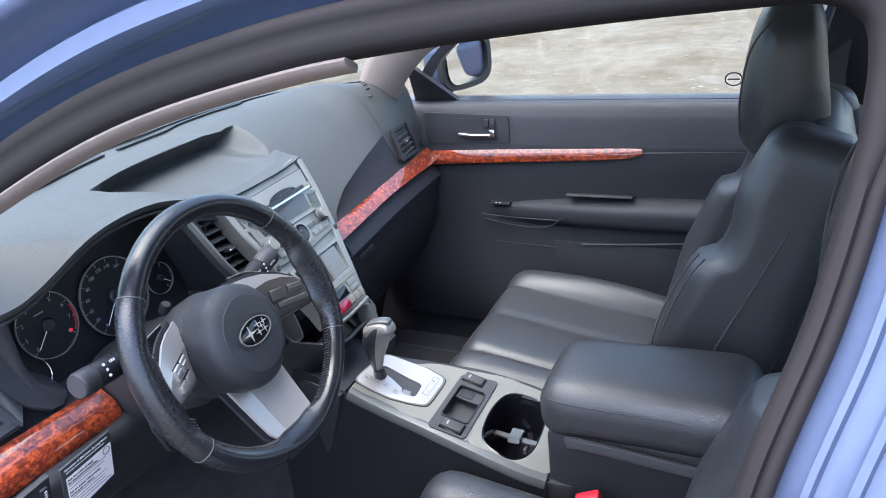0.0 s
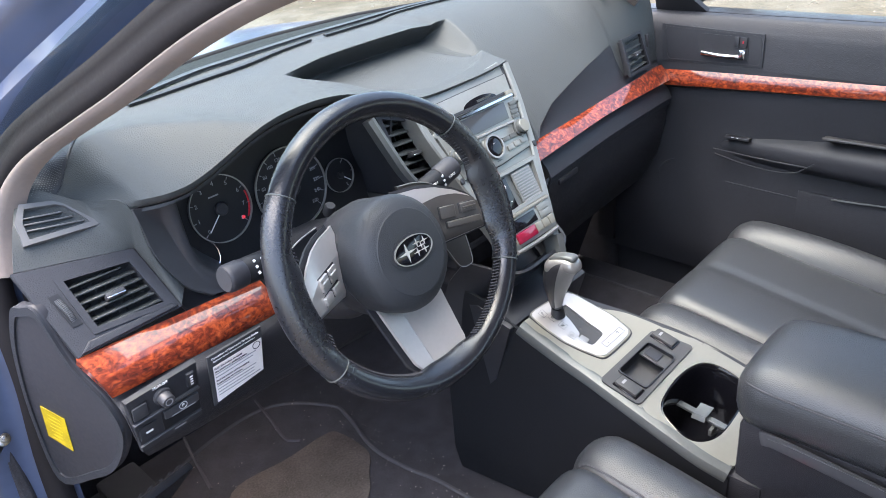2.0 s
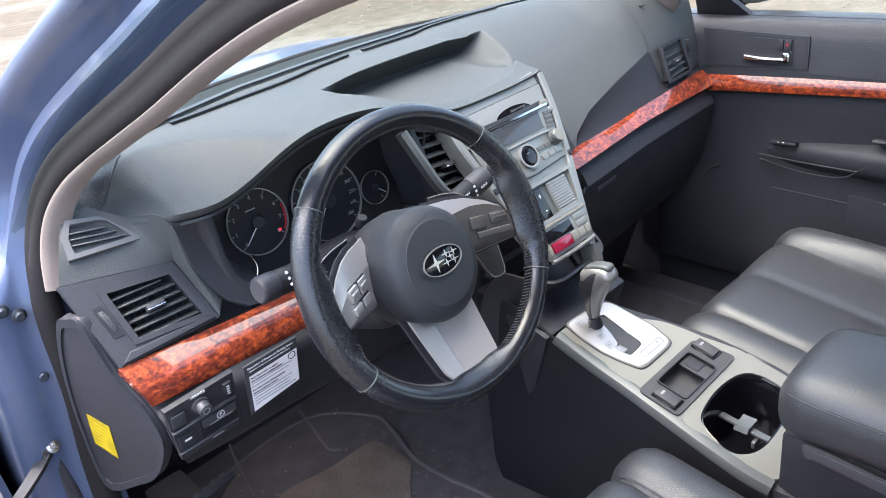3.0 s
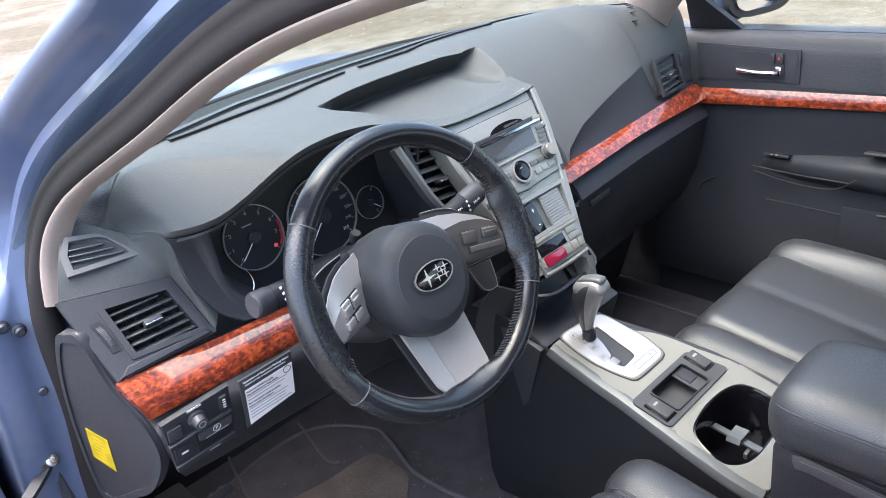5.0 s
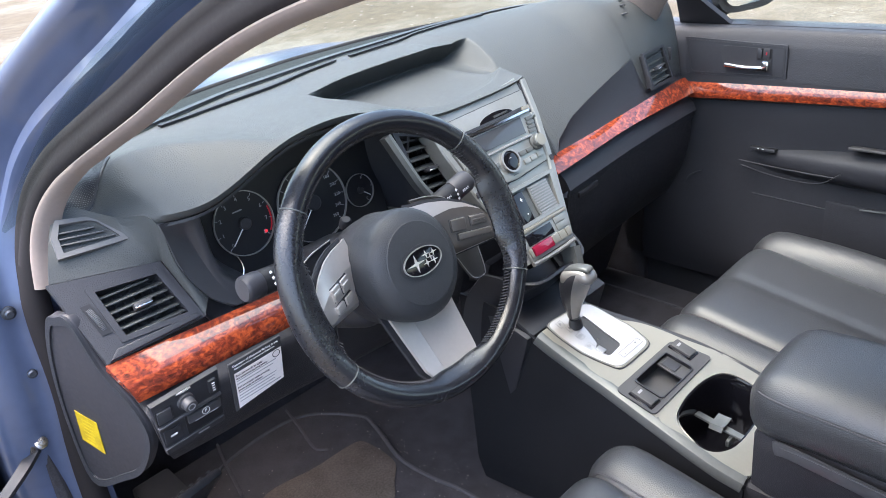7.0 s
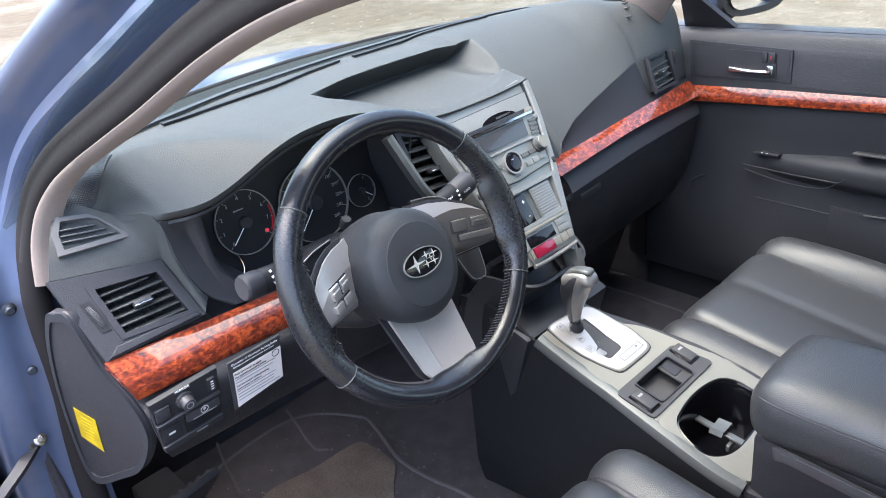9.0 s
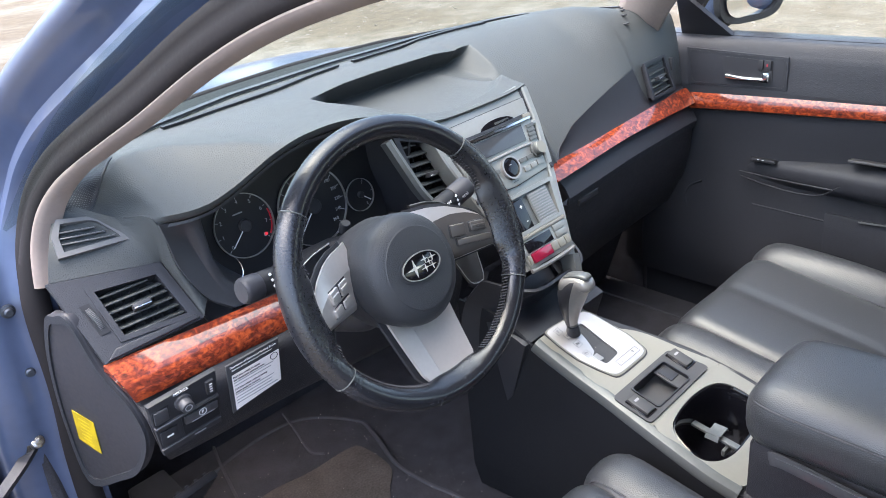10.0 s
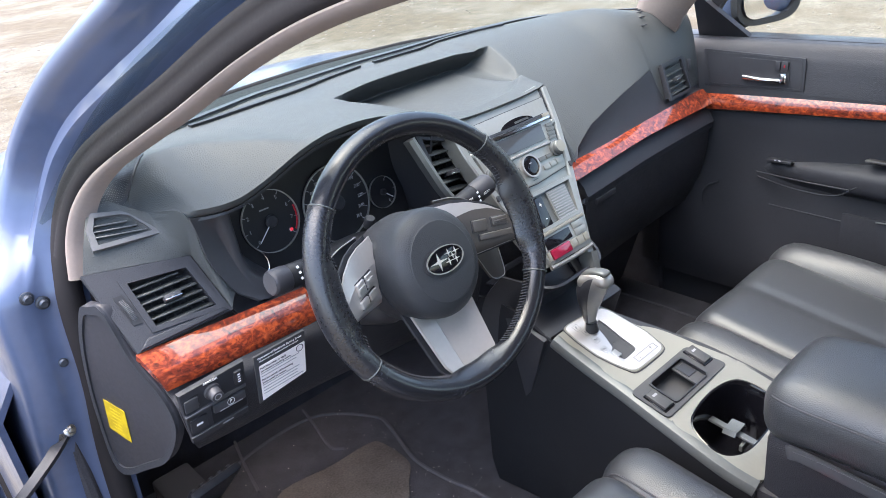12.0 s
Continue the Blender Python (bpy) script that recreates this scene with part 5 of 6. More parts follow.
WM = frame_of(WC, (1, 0, 0), (0, math.sin(radians(WHEEL_TILT)), math.cos(radians(WHEEL_TILT))))
# in the wheel's frame: x right, y up, z towards the driver
RIM_R, RIM_T, RIM_Z, RIM_Y = .1690, .0152, .0, .0
sw = root("steering_wheel", tuple(WC), "black leather steering wheel with silver spokes", "steering wheel")


def on_rim(a, dr=0.0, dz=0.0):
    return V(((RIM_R + dr) * math.cos(a), (RIM_R + dr) * math.sin(a) + RIM_Y, RIM_Z + dz))


def swell(a):
    """How far the leather spreads inwards to meet the spokes, by the angle in degrees."""
    out = 0.0
    for c, w, h in ((180, 26, .013), (0, 26, .013), (270, 22, .006)):
        d = abs((a - c + 180) % 360 - 180)
        out = max(out, h * s01((w - d) / 15))
    return out


def rim_piece(a0, a1, fat, name, mt, label=""):
    n = max(8, int(abs(a1 - a0) / 1.6))
    k = 28
    rings = []
    for deg in np.linspace(a0, a1, n):
        a = radians(deg)
        c = on_rim(a)
        e = V((math.cos(a), math.sin(a), 0))
        sp_ = swell(deg)
        for b in np.linspace(0, 2 * np.pi, k, endpoint=False):
            inward = max(0, -math.cos(b)) ** 1.5
            q = c + e * (RIM_T * fat * .95 * math.cos(b) - sp_ * inward) + V((0, 0, 1)) * (RIM_T * fat * 1.05 * math.sin(b) * (1 - .45 * inward * min(1, sp_ / .005)) - .004 * inward * min(1, sp_ / .005))
            rings.append(tuple(WM @ q))
    fs = [(i * k + j, (i + 1) * k + j, (i + 1) * k + (j + 1) % k, i * k + (j + 1) % k) for i in range(n - 1) for j in range(k)]
    fs += [tuple(range(k)), tuple((n - 1) * k + j for j in range(k))[::-1]]
    return part(name, (rings, fs), mt, sw, label, smooth=70)


SEAMS = (139.5, 40.5, -30, -150)
rim_piece(40.8, 139.2, 1.03, "rim", RIM_LEATHER, "smooth polished black leather rim")
rim_piece(139.8, 209.7, 1.08, "rim_grip", GRIP_LEATHER, "worn grained leather grip")
rim_piece(210.3, 329.7, 1.03, "rim", RIM_LEATHER)
rim_piece(-29.7, 40.2, 1.08, "rim_grip", GRIP_LEATHER)
for a in SEAMS:
    c = on_rim(radians(a))
    e = V((math.cos(radians(a)), math.sin(radians(a)), 0))
    part("seam", sweep([WM @ (c + e * (RIM_T * 1.04 * math.cos(b)) + V((0, 0, 1)) * (RIM_T * 1.15 * math.sin(b))) for b in np.linspace(0, 2 * np.pi, 20, endpoint=False)], circle(.0008, 6), tuple(WM.to_3x3() @ V((-e.y, e.x, 0))), True), STACK_DK, sw)


def stitches(a0, a1, n):
    """Lacing along the inner side of the rim."""
    out = []
    for i in range(n):
        g = a0 + (a1 - a0) * i / (n - 1)
        a = radians(g)
        p, q = on_rim(a, -RIM_T * 1.06 - swell(g), -.004), on_rim(a + .012, -RIM_T * 1.0 - swell(g) * .9, .0062)
        out.append(tube([tuple(WM @ p), tuple(WM @ q)], .0008, 5, 3))
    return merge(*out)


part("stitching", stitches(-28, -18, 8), THREAD, sw)
part("stitching", stitches(18, 39, 14), THREAD, sw)
part("stitching", stitches(141, 162, 14), THREAD, sw)
part("stitching", stitches(198, 208, 8), THREAD, sw)
part("stitching", stitches(289, 328, 26), THREAD, sw)
part("stitching", stitches(212, 251, 26), THREAD, sw)

# hub: a domed airbag cover, a little taller than wide
HUB_RINGS = [(.97, -.07), (1.0, -.045), (1.0, -.018), (.99, -.010), (.965, -.004), (.92, .0005), (.84, .005), (.76, .0082), (.735, .0088), (.72, .0098), (.60, .0112), (.4, .0120), (.2, .0124), (.01, .0125)]
ha = np.linspace(0, 2 * np.pi, 73)
hub_p = np.array([[tuple(WM @ V((.068 * r * math.cos(a), -.010 + .073 * r * math.sin(a) + .002 * (1 - r), z))) for r, z in HUB_RINGS] for a in ha])
hub = part("airbag_cover", sheet(hub_p, .003, False), HUB, sw, "domed dark grey airbag cover", smooth=25)
el = np.linspace(0, 2 * np.pi, 40, endpoint=False)
bd = part("emblem", prism([(.030 * math.cos(a), .0165 * math.sin(a)) for a in el], .0018, WM @ pose(0, -.007, .0122), .0006), GLOSS, hub, "dark oval emblem in a chrome ring")
part("emblem_ring", ringprism([(.0305 * math.cos(a), .017 * math.sin(a)) for a in el], [(.0292 * math.cos(a), .0158 * math.sin(a)) for a in el], .003, WM @ pose(0, -.007, .0124)), SILVER, bd)
part("emblem_well", ringprism([(.0345 * math.cos(a), .0205 * math.sin(a)) for a in el], [(.0305 * math.cos(a), .017 * math.sin(a)) for a in el], .0006, WM @ pose(0, -.007, .0124)), BLACK, hub)


def diamond(x, y, r):
    out = []
    for i in range(8):
        a = math.pi / 4 * i
        q = r if i % 2 == 0 else r * .2
        out.append((x + q * math.cos(a) * 1.25, y + q * math.sin(a)))
    return prism(out, .0012, WM @ pose(0, -.007, .0139), 0)


for x, y, r in ((-.0105, .0, .0115), (.007, .0058, .0055), (.0185, .0045, .0055), (.005, -.0048, .0055), (.0165, -.0052, .0055), (.0125, .0005, .0045)):
    part("emblem_shape", diamond(x, y, r), SPOKE, bd)
part("lettering", words("SRS AIRBAG", .0075, WM @ pose(.002, -.045, .0106, 2, 0, 0), .0003), STACK_DK, hub)


# side spokes: they rise from behind the cover to the rim
def spoke_z(x):
    return -.045 + .5 * (abs(x) - .06)


ST_X = [.050, .056, .078, .100, .121, .136, .143, .1475, .150]
ST_Y = [.052, .050, .047, .040, .027, .013, .002, -.014, -.028]


def spoke_skin(s, v0, v1, drop=0.0, grow=0.0):
    """Part of a side spoke's face between two shares of its height, 0 at the top edge."""
    rows = []
    for x in np.concatenate([np.linspace(.050, .12, 16), np.linspace(.124, .150, 16)]):
        yt, yb = lerp(x, ST_X, ST_Y) + grow, -.033 - grow
        row = []
        for v in np.linspace(v0 * max(0, 1 - max(0, x - .05) / .095), v1, 12):
            crown = -.0055 * max(0, .36 - v) / .36 - .006 * max(0, v - .85) ** 2 / .0225
            if s < 0:
                crown -= .16 * max(0, (v - .36) * (yt - yb))
            row.append(tuple(WM @ V((s * (x + grow), yt + (yb - yt) * v, spoke_z(x) + crown - drop))))
        rows.append(row)
    return sheet(np.array(rows), .004, s > 0)


def on_spoke(s, x, y, lift, turn=0.0):
    """The frame of a key that lies on a side spoke."""
    yt = lerp(x, ST_X, ST_Y)
    dip = .16 * max(0, .64 * yt - .36 * .033 - y) if s < 0 else 0.0
    return WM @ pose(s * x, y, spoke_z(x) + lift - dip, 9 if s < 0 else 0, -26.6 * s, 0) @ pose(0, 0, 0, 0, 0, turn)


for s in (-1, 1):
    lp = part("spoke", spoke_skin(s, .0, 1.0), SPOKE, sw, "satin silver spoke with keys", smooth=14)
    # shade on the right spoke is painted as a darker skin below the silver wedge
    if s > 0:
        part("spoke_shade", spoke_skin(s, .36, .985, -.0012), SHADED_SPOKE_PADDLE, lp, "darker face of the right spoke, shade put into its colour", smooth=50)
    part("spoke_back", spoke_skin(s, 0, 1, .007, .0035), BLACK, lp, "black rear shell", smooth=50)
    keys = [(.087, .0055, .018, .0165), (.1075, .0025, .018, .0165), (.088, -.0135, .018, .0105), (.1085, -.0165, .018, .0105)] if s < 0 else [(.1005, .004, .021, .0165), (.1255, .0005, .022, .0125), (.1155, -.0155, .047, .0088)]
    well = [(.097, .004, .042, .020), (.098, -.015, .042, .0135)] if s < 0 else [(.1005, .004, .0235, .019), (.1255, .0005, .0245, .015), (.1155, -.0155, .0495, .0112)]
    for x, y, w, h in well:
        part("key_gap", rbox(w, h, .002, .0008, 1, on_spoke(s, x, y, .0002, -9 * s)), BLACK, lp)
    # the right keys carry the same painted shade
    km = SPOKE if s < 0 else SHADED_SPOKE_PADDLE
    for i, (x, y, w, h) in enumerate(keys):
        kb_ = part("key", rbox(w, h, .006, .0016, 3, on_spoke(s, x, y, .0022 if s > 0 else .001, -9 * s)), km, lp)
        if (s < 0 and i < 2) or (s > 0 and i == 1):
            part("key_ridge", rbox(w * .86, h * .26, .004, .0014, 2, on_spoke(s, x, y, .0052 if s > 0 else .0042, -9 * s)), km, kb_)
            for d in (.33, -.33):
                part("key_mark", rbox(.004, .0011, .0003, 0, 1, on_spoke(s, x, y, .0041, -9 * s) @ pose(0, d * h, 0)), BLACK, kb_)
        else:
            part("key_mark", rbox(.0065, .0013, .0003, 0, 1, on_spoke(s, x, y, .0041, -9 * s)), BLACK, kb_)


# lower spoke: two facets that meet at a crease
def low_skin(u0, u1, drop=0.0, grow=0.0):
    rows = []
    for y in np.linspace(-.058, -.1605, 26):
        f = (-y - .058) / .1025
        f = min(1, f)
        xl = -.0445 + .007 * f + .010 * max(0, f - .8) / .2 - grow
        xr_ = .055 - .013 * f - .005 * max(0, f - .85) / .15 + grow
        xc = -.012
        row = []
        for u in np.linspace(u0, u1, 12):
            x = xc + (xl - xc) * -u if u < 0 else xc + (xr_ - xc) * u
            z = -.046 + .036 * f ** 1.1
            z += .15 * (xc - x) if u < 0 else .12 * (x - xc)
            row.append(tuple(WM @ V((x, y, z - drop))))
        rows.append(row)
    return sheet(np.array(rows), .004, False)


bs = part("spoke", low_skin(0, 1), SPOKE, sw, "satin silver lower spoke", smooth=25)
part("spoke_facet", low_skin(-1, -.02), SPOKE, bs, smooth=25)
part("spoke_back", low_skin(-1, 1, .010, .006), BLACK, bs, "black rear shell", smooth=25)
# shift paddles behind the side spokes
for s in (-1, 1):
    pd_o = [(s * x, y) for x, y in ((.066, .058), (.098, .052), (.124, .040), (.136, .02), (.150, -.045), (.146, -.078), (.138, -.086), (.118, -.080), (.104, -.04), (.078, .0))]
    pad_ = part("paddle", prism(pd_o, .005, WM @ pose(0, 0, -.064), .0015, 2), SHADED_SPOKE_PADDLE if s > 0 else STALK, sw, "dark shift paddle with a bright edge")
    part("paddle_edge", tube([tuple(WM @ V((s * x, y, -.0585))) for x, y in ((.148, -.04), (.145, -.077), (.137, -.085), (.119, -.079), (.106, -.045))], .0007, 6, 30), SILVER if s > 0 else STALK, pad_)
    part("paddle_edge", tube([tuple(WM @ V((s * x, y, -.0585))) for x, y in ((.067, .057), (.098, .051), (.123, .039), (.134, .022))], .0009, 6, 24), SILVER, pad_)
part("paddle_sign", words("+", .012, WM @ pose(.108, .036, -.0588), .0003), WHITE, sw)
part("rear_cover", lathe([(.0, -.13), (.055, -.13), (.068, -.10), (.074, -.07), (.070, -.045), (0, -.045)], WM @ pose(0, -.01, 0), 40), BLACK, sw)

col = part("steering_column", rounded(.15, .12, .22, .045, 10, None, WM @ pose(0, -.018, -.17)), BLACK, dash, "black plastic column shroud")
part("trip_knob", lathe([(0, 0), (.008, 0), (.008, .012), (.006, .015), (0, .015)], WM @ pose(-.002, .056, -.125, -40), 18), STALK, col)


def stalk(p0, p1, tip, side):
    """A control stalk: arm, ribbed barrel with print, end cap."""
    a, b, c = V(p0), V(p1), V(tip)
    st = root("light_stalk" if side < 0 else "wiper_stalk", tuple(a), "black control stalk on the steering column with white print", "stalk", "column stalks")
    d = (c - b).normalized()
    part("arm", tube([tuple(a), tuple((a + b) / 2 + V((0, 0, .003))), tuple(b)], [.010, .012, .0155], 14, 12), STALK, st)
    m = frame_of(tuple(b), tuple(d), (0, .3, 1))
    L = (c - b).length
    m2 = m @ pose(0, 0, 0, 0, 90, 0)
    part("barrel", lathe([(0, 0), (.0145, 0), (.0162, .003), (.0162, L * .55), (.0154, L * .57), (.0154, L * .6), (0, L * .6)], m2, 28), STALK, st)
    part("end_cap", lathe([(0, L * .6), (.0162, L * .6), (.0170, L * .66), (.0168, L * .93), (.0158, L * .98), (.0145, L), (0, L)], m2, 28), CAP, st)
    part("cap_face", lathe([(0, L), (.0140, L), (.0140, L + .0006), (0, L + .0008)], m2, 28), SATIN, st, "satin grey end face")
    return st, m, L


sl_, slm, sll = stalk((-.42, .10, .955), (-.497, .118, .976), (-.558, .112, .984), -1)
srr, srm, srl = stalk((-.31, .115, .95), (-.25, .116, .960), (-.168, .114, .981), 1)
for st_, m_, L_, txs in ((sl_, slm, sll, (("OFF", .012, -.0055),)), (srr, srm, srl, (("MIST", .009, .0065), ("OFF", .010, -.0035), ("ON", .032, .0065), ("INT", .029, -.0035), ("REAR", .064, .0)))):
    # print on the side that faces the driver
    face_ = m_ @ (pose(0, 0, 0, 195) if st_ is sl_ else pose(0, 0, 0, 15))
    turn_ = 180 if st_ is sl_ else 0
    for tx, u, v in txs:
        part("lettering", words(tx, .0056, face_ @ pose(u, v, .0166 if abs(v) < .005 else .0158, 0, 0, turn_), .0006), WHITE, st_)
    for i in range(3):
        part("print_mark", rbox(.0032, .0032, .0012, 0, 1, face_ @ pose(.026 if st_ is sl_ else .048, .009 - .0075 * i, .0158 if i != 1 else .0164, 0, 0, 20)), WHITE, st_)



# ---- centre console ----
con = root("centre_console", (0, -.15, .29), "black centre console with champagne silver top panel", "centre console")
CY = [-.36, -.293, -.148, -.09, 0, .08, .15]
CZ = [.545, .564, .608, .622, .65, .69, .735]


def ctop(y):
    return lerp(y, CY, CZ)


YL = [.064, .03, -.017, -.068, -.12, -.20, -.255, -.298]
XL = [-.090, -.0865, -.083, -.0825, -.0855, -.089, -.0885, -.083]
XR = [.027, .047, .076, .097, .112, .123, .121, .105]
CUP = [(-.085, -.225), (-.07, -.18), (-.03, -.165), (.03, -.163), (.075, -.175), (.092, -.205), (.085, -.245), (.045, -.258), (-.03, -.262), (-.07, -.25)]
cup_o = cr(CUP, 44, True)


def top_panel():
    """The silver panel, with the cup recess cut out of it: strips ahead of, round and behind the opening."""
    bm = bmesh.new()
    def strip(ya, yb, xa, xb, n):
        rows = []
        for y in np.linspace(ya, yb, n):
            x0, x1 = lerp(-y, [-v for v in YL], XL), lerp(-y, [-v for v in YL], XR)
            x0, x1 = x0 if xa is None else xa, x1 if xb is None else xb
            rows.append([(x0 + (x1 - x0) * u, y, ctop(y)) for u in np.linspace(0, 1, 9)])
        return sheet(np.array(rows), .008)
    # left open where the switch tray sinks in
    a = merge(strip(.064, -.089, None, None, 18), strip(-.143, -.155, None, None, 3), strip(-.089, -.143, None, -.053, 6), strip(-.089, -.143, .047, None, 6))
    out = []
    c = np.array([.003, -.215])
    for p in cup_o:
        d = p - c
        k = 0.0
        q = p.copy()
        while True:
            k += .002
            q = c + d * (1 + k / np.linalg.norm(d))
            xl, xr_ = lerp(-q[1], [-v for v in YL], XL), lerp(-q[1], [-v for v in YL], XR)
            if q[0] <= xl or q[0] >= xr_ or q[1] >= -.1549 or q[1] <= -.298 or k > .3:
                break
        out.append(q)
    R = np.array([[(p[0] * (1 - t) + q[0] * t, p[1] * (1 - t) + q[1] * t, ctop(p[1] * (1 - t) + q[1] * t)) for t in (0, .5, 1)] for p, q in zip(cup_o, out)])
    R = np.concatenate([R, R[:1]])
    b = sheet(R, .008)
    return merge(a, b)


part("top_panel", top_panel(), SILVER_LT, con, "champagne silver top panel", smooth=30)
# rolled silver edges down each side
for xs_, s in ((XL, -1), (XR, 1)):
    part("edge_rail", sweep(cr([(x, y, ctop(y)) for x, y in zip(xs_, YL)], 40), [(-.004, .0), (.002 * s, .0005), (.010 * s, -.004), (.014 * s, -.014), (.012 * s, -.022), (.004 * s, -.02), (0, -.008)] if s > 0 else [(0, -.008), (.004, -.02), (.012, -.022), (.014, -.014), (.010, -.004), (.002, .0005), (-.004, 0)], (0, 0, 1)), STACK_DK if s < 0 else BLACK, con)
# cup holder well
wellv = np.array([[(c_ + (p[0] - c_) * f, -.213 + (p[1] + .213) * f, ctop(p[1]) * (1 - t) + (.505) * t - .002) for f, t in ((1, 0), (.97, .06), (.95, .5), (.93, 1), (.5, 1), (.01, 1))] for p in np.concatenate([cup_o, cup_o[:1]]) for c_ in (.003,)])
cw = part("cup_holder", sheet(wellv, .003), GLOSS, con, "glossy black cup well")
part("divider_bar", rbox(.012, .088, .005, .001, 1, pose(.004, -.212, .556, 0, 0, -8)), STACK_DK, cw)
part("divider_clip", sheet(np.array([[(.004 + y, -.213 + x, .562 + z) for y, z in ((-.017, -.003), (-.013, .004), (-.005, .0025), (.005, .0025), (.013, .004), (.017, -.003))] for x in (-.011, .0, .011)]), .002), STACK_DK, cw, "grey divider clip")
part("clip_tab", rbox(.024, .006, .012, .001, 1, pose(-.003, -.234, .544)), STACK_DK, cw)
# shift plate and selector
def on_top(x, y, dz=0.0, rot=0):
    s = (ctop(y + .01) - ctop(y - .01)) / .02
    return Matrix.Translation((x, y, ctop(y) + dz)) @ pose(0, 0, 0, math.degrees(math.atan(s)), 0, rot)


PL_OUT = [(-.071, .066), (-.070, .035), (-.066, .010), (-.056, -.030), (-.044, -.061), (.043, -.061), (.051, -.012), (.030, .058)]
PL_SLOT = [(-.017, .040), (-.021, .015), (-.029, -.006), (-.041, -.010), (-.037, -.036), (.003, -.033), (.004, .0), (.001, .044)]


def dense(poly, k=8):
    """The outline with k points to each side and eased corners."""
    out = []
    for (ax, ay), (bx, by) in zip(poly, poly[1:] + poly[:1]):
        out += [(ax + (bx - ax) * i / k, ay + (by - ay) * i / k) for i in range(k)]
    for _ in range(3):
        out = [((a[0] + 2 * p[0] + b[0]) / 4, (a[1] + 2 * p[1] + b[1]) / 4) for a, p, b in zip(out[-1:] + out[:-1], out, out[1:] + out[:1])]
    return out


def ring_on_top(outer, inner, h, th, steps=6, edge=.0012):
    """A frame that follows the console's top, h above it."""
    rows = []
    a, b = dense(outer), dense(inner)
    for (ax, ay), (bx, by) in zip(a + a[:1], b + b[:1]):
        row = []
        for f in np.linspace(0, 1, steps):
            x, y = ax + (bx - ax) * f, ay + (by - ay) * f
            row.append((x, y, ctop(y) + h - (edge if f in (0, 1) else 0)))
        rows.append(row)
    return sheet(np.array(rows), th, False)


def shrink(poly, k):
    c = np.mean(poly, 0)
    return [tuple(c + (np.array(p) - c) * k) for p in poly]


sp2 = part("shift_plate", ring_on_top(PL_OUT, PL_SLOT, .0050, .0045), SPOKE, con, "satin silver shift plate")
part("plate_rim", ring_on_top(shrink(PL_OUT, 1.05), shrink(PL_OUT, .985), .0032, .003, 5), SILVER_LT, sp2, "champagne rim")
part("rim_gap", ring_on_top(shrink(PL_OUT, 1.075), shrink(PL_OUT, 1.04), .0012, .001, 3, 0), BLACK, sp2)
part("gate_slot", ring_on_top(shrink(PL_SLOT, 1.06), shrink(PL_SLOT, .05), .0008, .0006, 5, 0), TRAY, sp2, "dark gate slot")
part("gate_step", rbox(.012, .016, .006, .0015, 2, on_top(-.035, -.017, .0015, 4)), SILVER, sp2)
for tx, x, y in (("P", -.052, .052), ("R", -.044, .038), ("N", -.042, .019), ("D", -.045, -.002)):
    part("lettering", words(tx, .009, on_top(x, y, .0053, 6)), STACK_DK, sp2)
    part("letter_frame", ringprism([(-.0065, -.0065), (.0065, -.0065), (.0065, .0065), (-.0065, .0065)], [(-.0061, -.0061), (.0061, -.0061), (.0061, .0061), (-.0061, .0061)], .0004, on_top(x, y, .0052, 6)), STACK_DK, sp2)
part("lettering", words("+", .010, on_top(.022, -.047, .0053)), STACK_DK, sp2)
part("lettering", words("-", .010, on_top(-.012, -.049, .0053)), STACK_DK, sp2)
part("letter_frame", ringprism([(-.026, -.006), (.030, -.006), (.030, .006), (-.026, .006)], [(-.0255, -.0055), (.0295, -.0055), (.0295, .0055), (-.0255, .0055)], .0004, on_top(.004, -.048, .0052)), STACK_DK, sp2)
sel = root("gear_selector", (-.03, .035, ctop(.035)), "black and silver automatic gear selector lever in the console", "gear lever")
part("lever", tube([(-.028, .038, .66), (-.032, .036, .70), (-.036, .033, .73)], [.007, .009, .012], 14, 10), STACK_DK, sel)
part("boot", tube([(-.03, .037, .672), (-.032, .036, .69)], [.013, .010], 14, 6), BLACK, sel)
kb = [((-.036, .035, .695), .009, .011), ((-.038, .033, .718), .013, .017), ((-.041, .028, .743), .0185, .0255), ((-.044, .022, .766), .0205, .0305), ((-.046, .016, .784), .0195, .030), ((-.047, .012, .795), .015, .024), ((-.047, .010, .8005), .006, .010)]
kc = cr([(*p, a, b) for p, a, b in kb], 22)
vs_, fs_ = [], []
for (x, y, z, a, b) in kc:
    for t in np.linspace(0, 2 * np.pi, 22, endpoint=False):
        vs_.append((x + a * math.cos(t), y + b * math.sin(t) * .95, z + b * math.sin(t) * -.25))
fk = {True: [], False: []}
for i in range(21):
    for j in range(22):
        t = 2 * math.pi * (j + .5) / 22
        fk[.5 * math.cos(t) - .87 * math.sin(t) > -.3].append((i * 22 + j, i * 22 + (j + 1) % 22, (i + 1) * 22 + (j + 1) % 22, (i + 1) * 22 + j))
fk[True] += [tuple(range(22))[::-1], tuple(21 * 22 + j for j in range(22))]
kn_ = part("knob", (vs_, fk[True]), SILVER, sel, "satin silver knob")
part("knob_grip", (vs_, fk[False]), BLACK, kn_, "black leather grip side")
part("knob_cap", rounded(.035, .060, .026, .0125, 10, lambda p: p + V((0, 0, -7 * p.y * p.y)), pose(-.046, .014, .7885, -14, 0, 4)), SILVER, kn_, "silver knob crown")
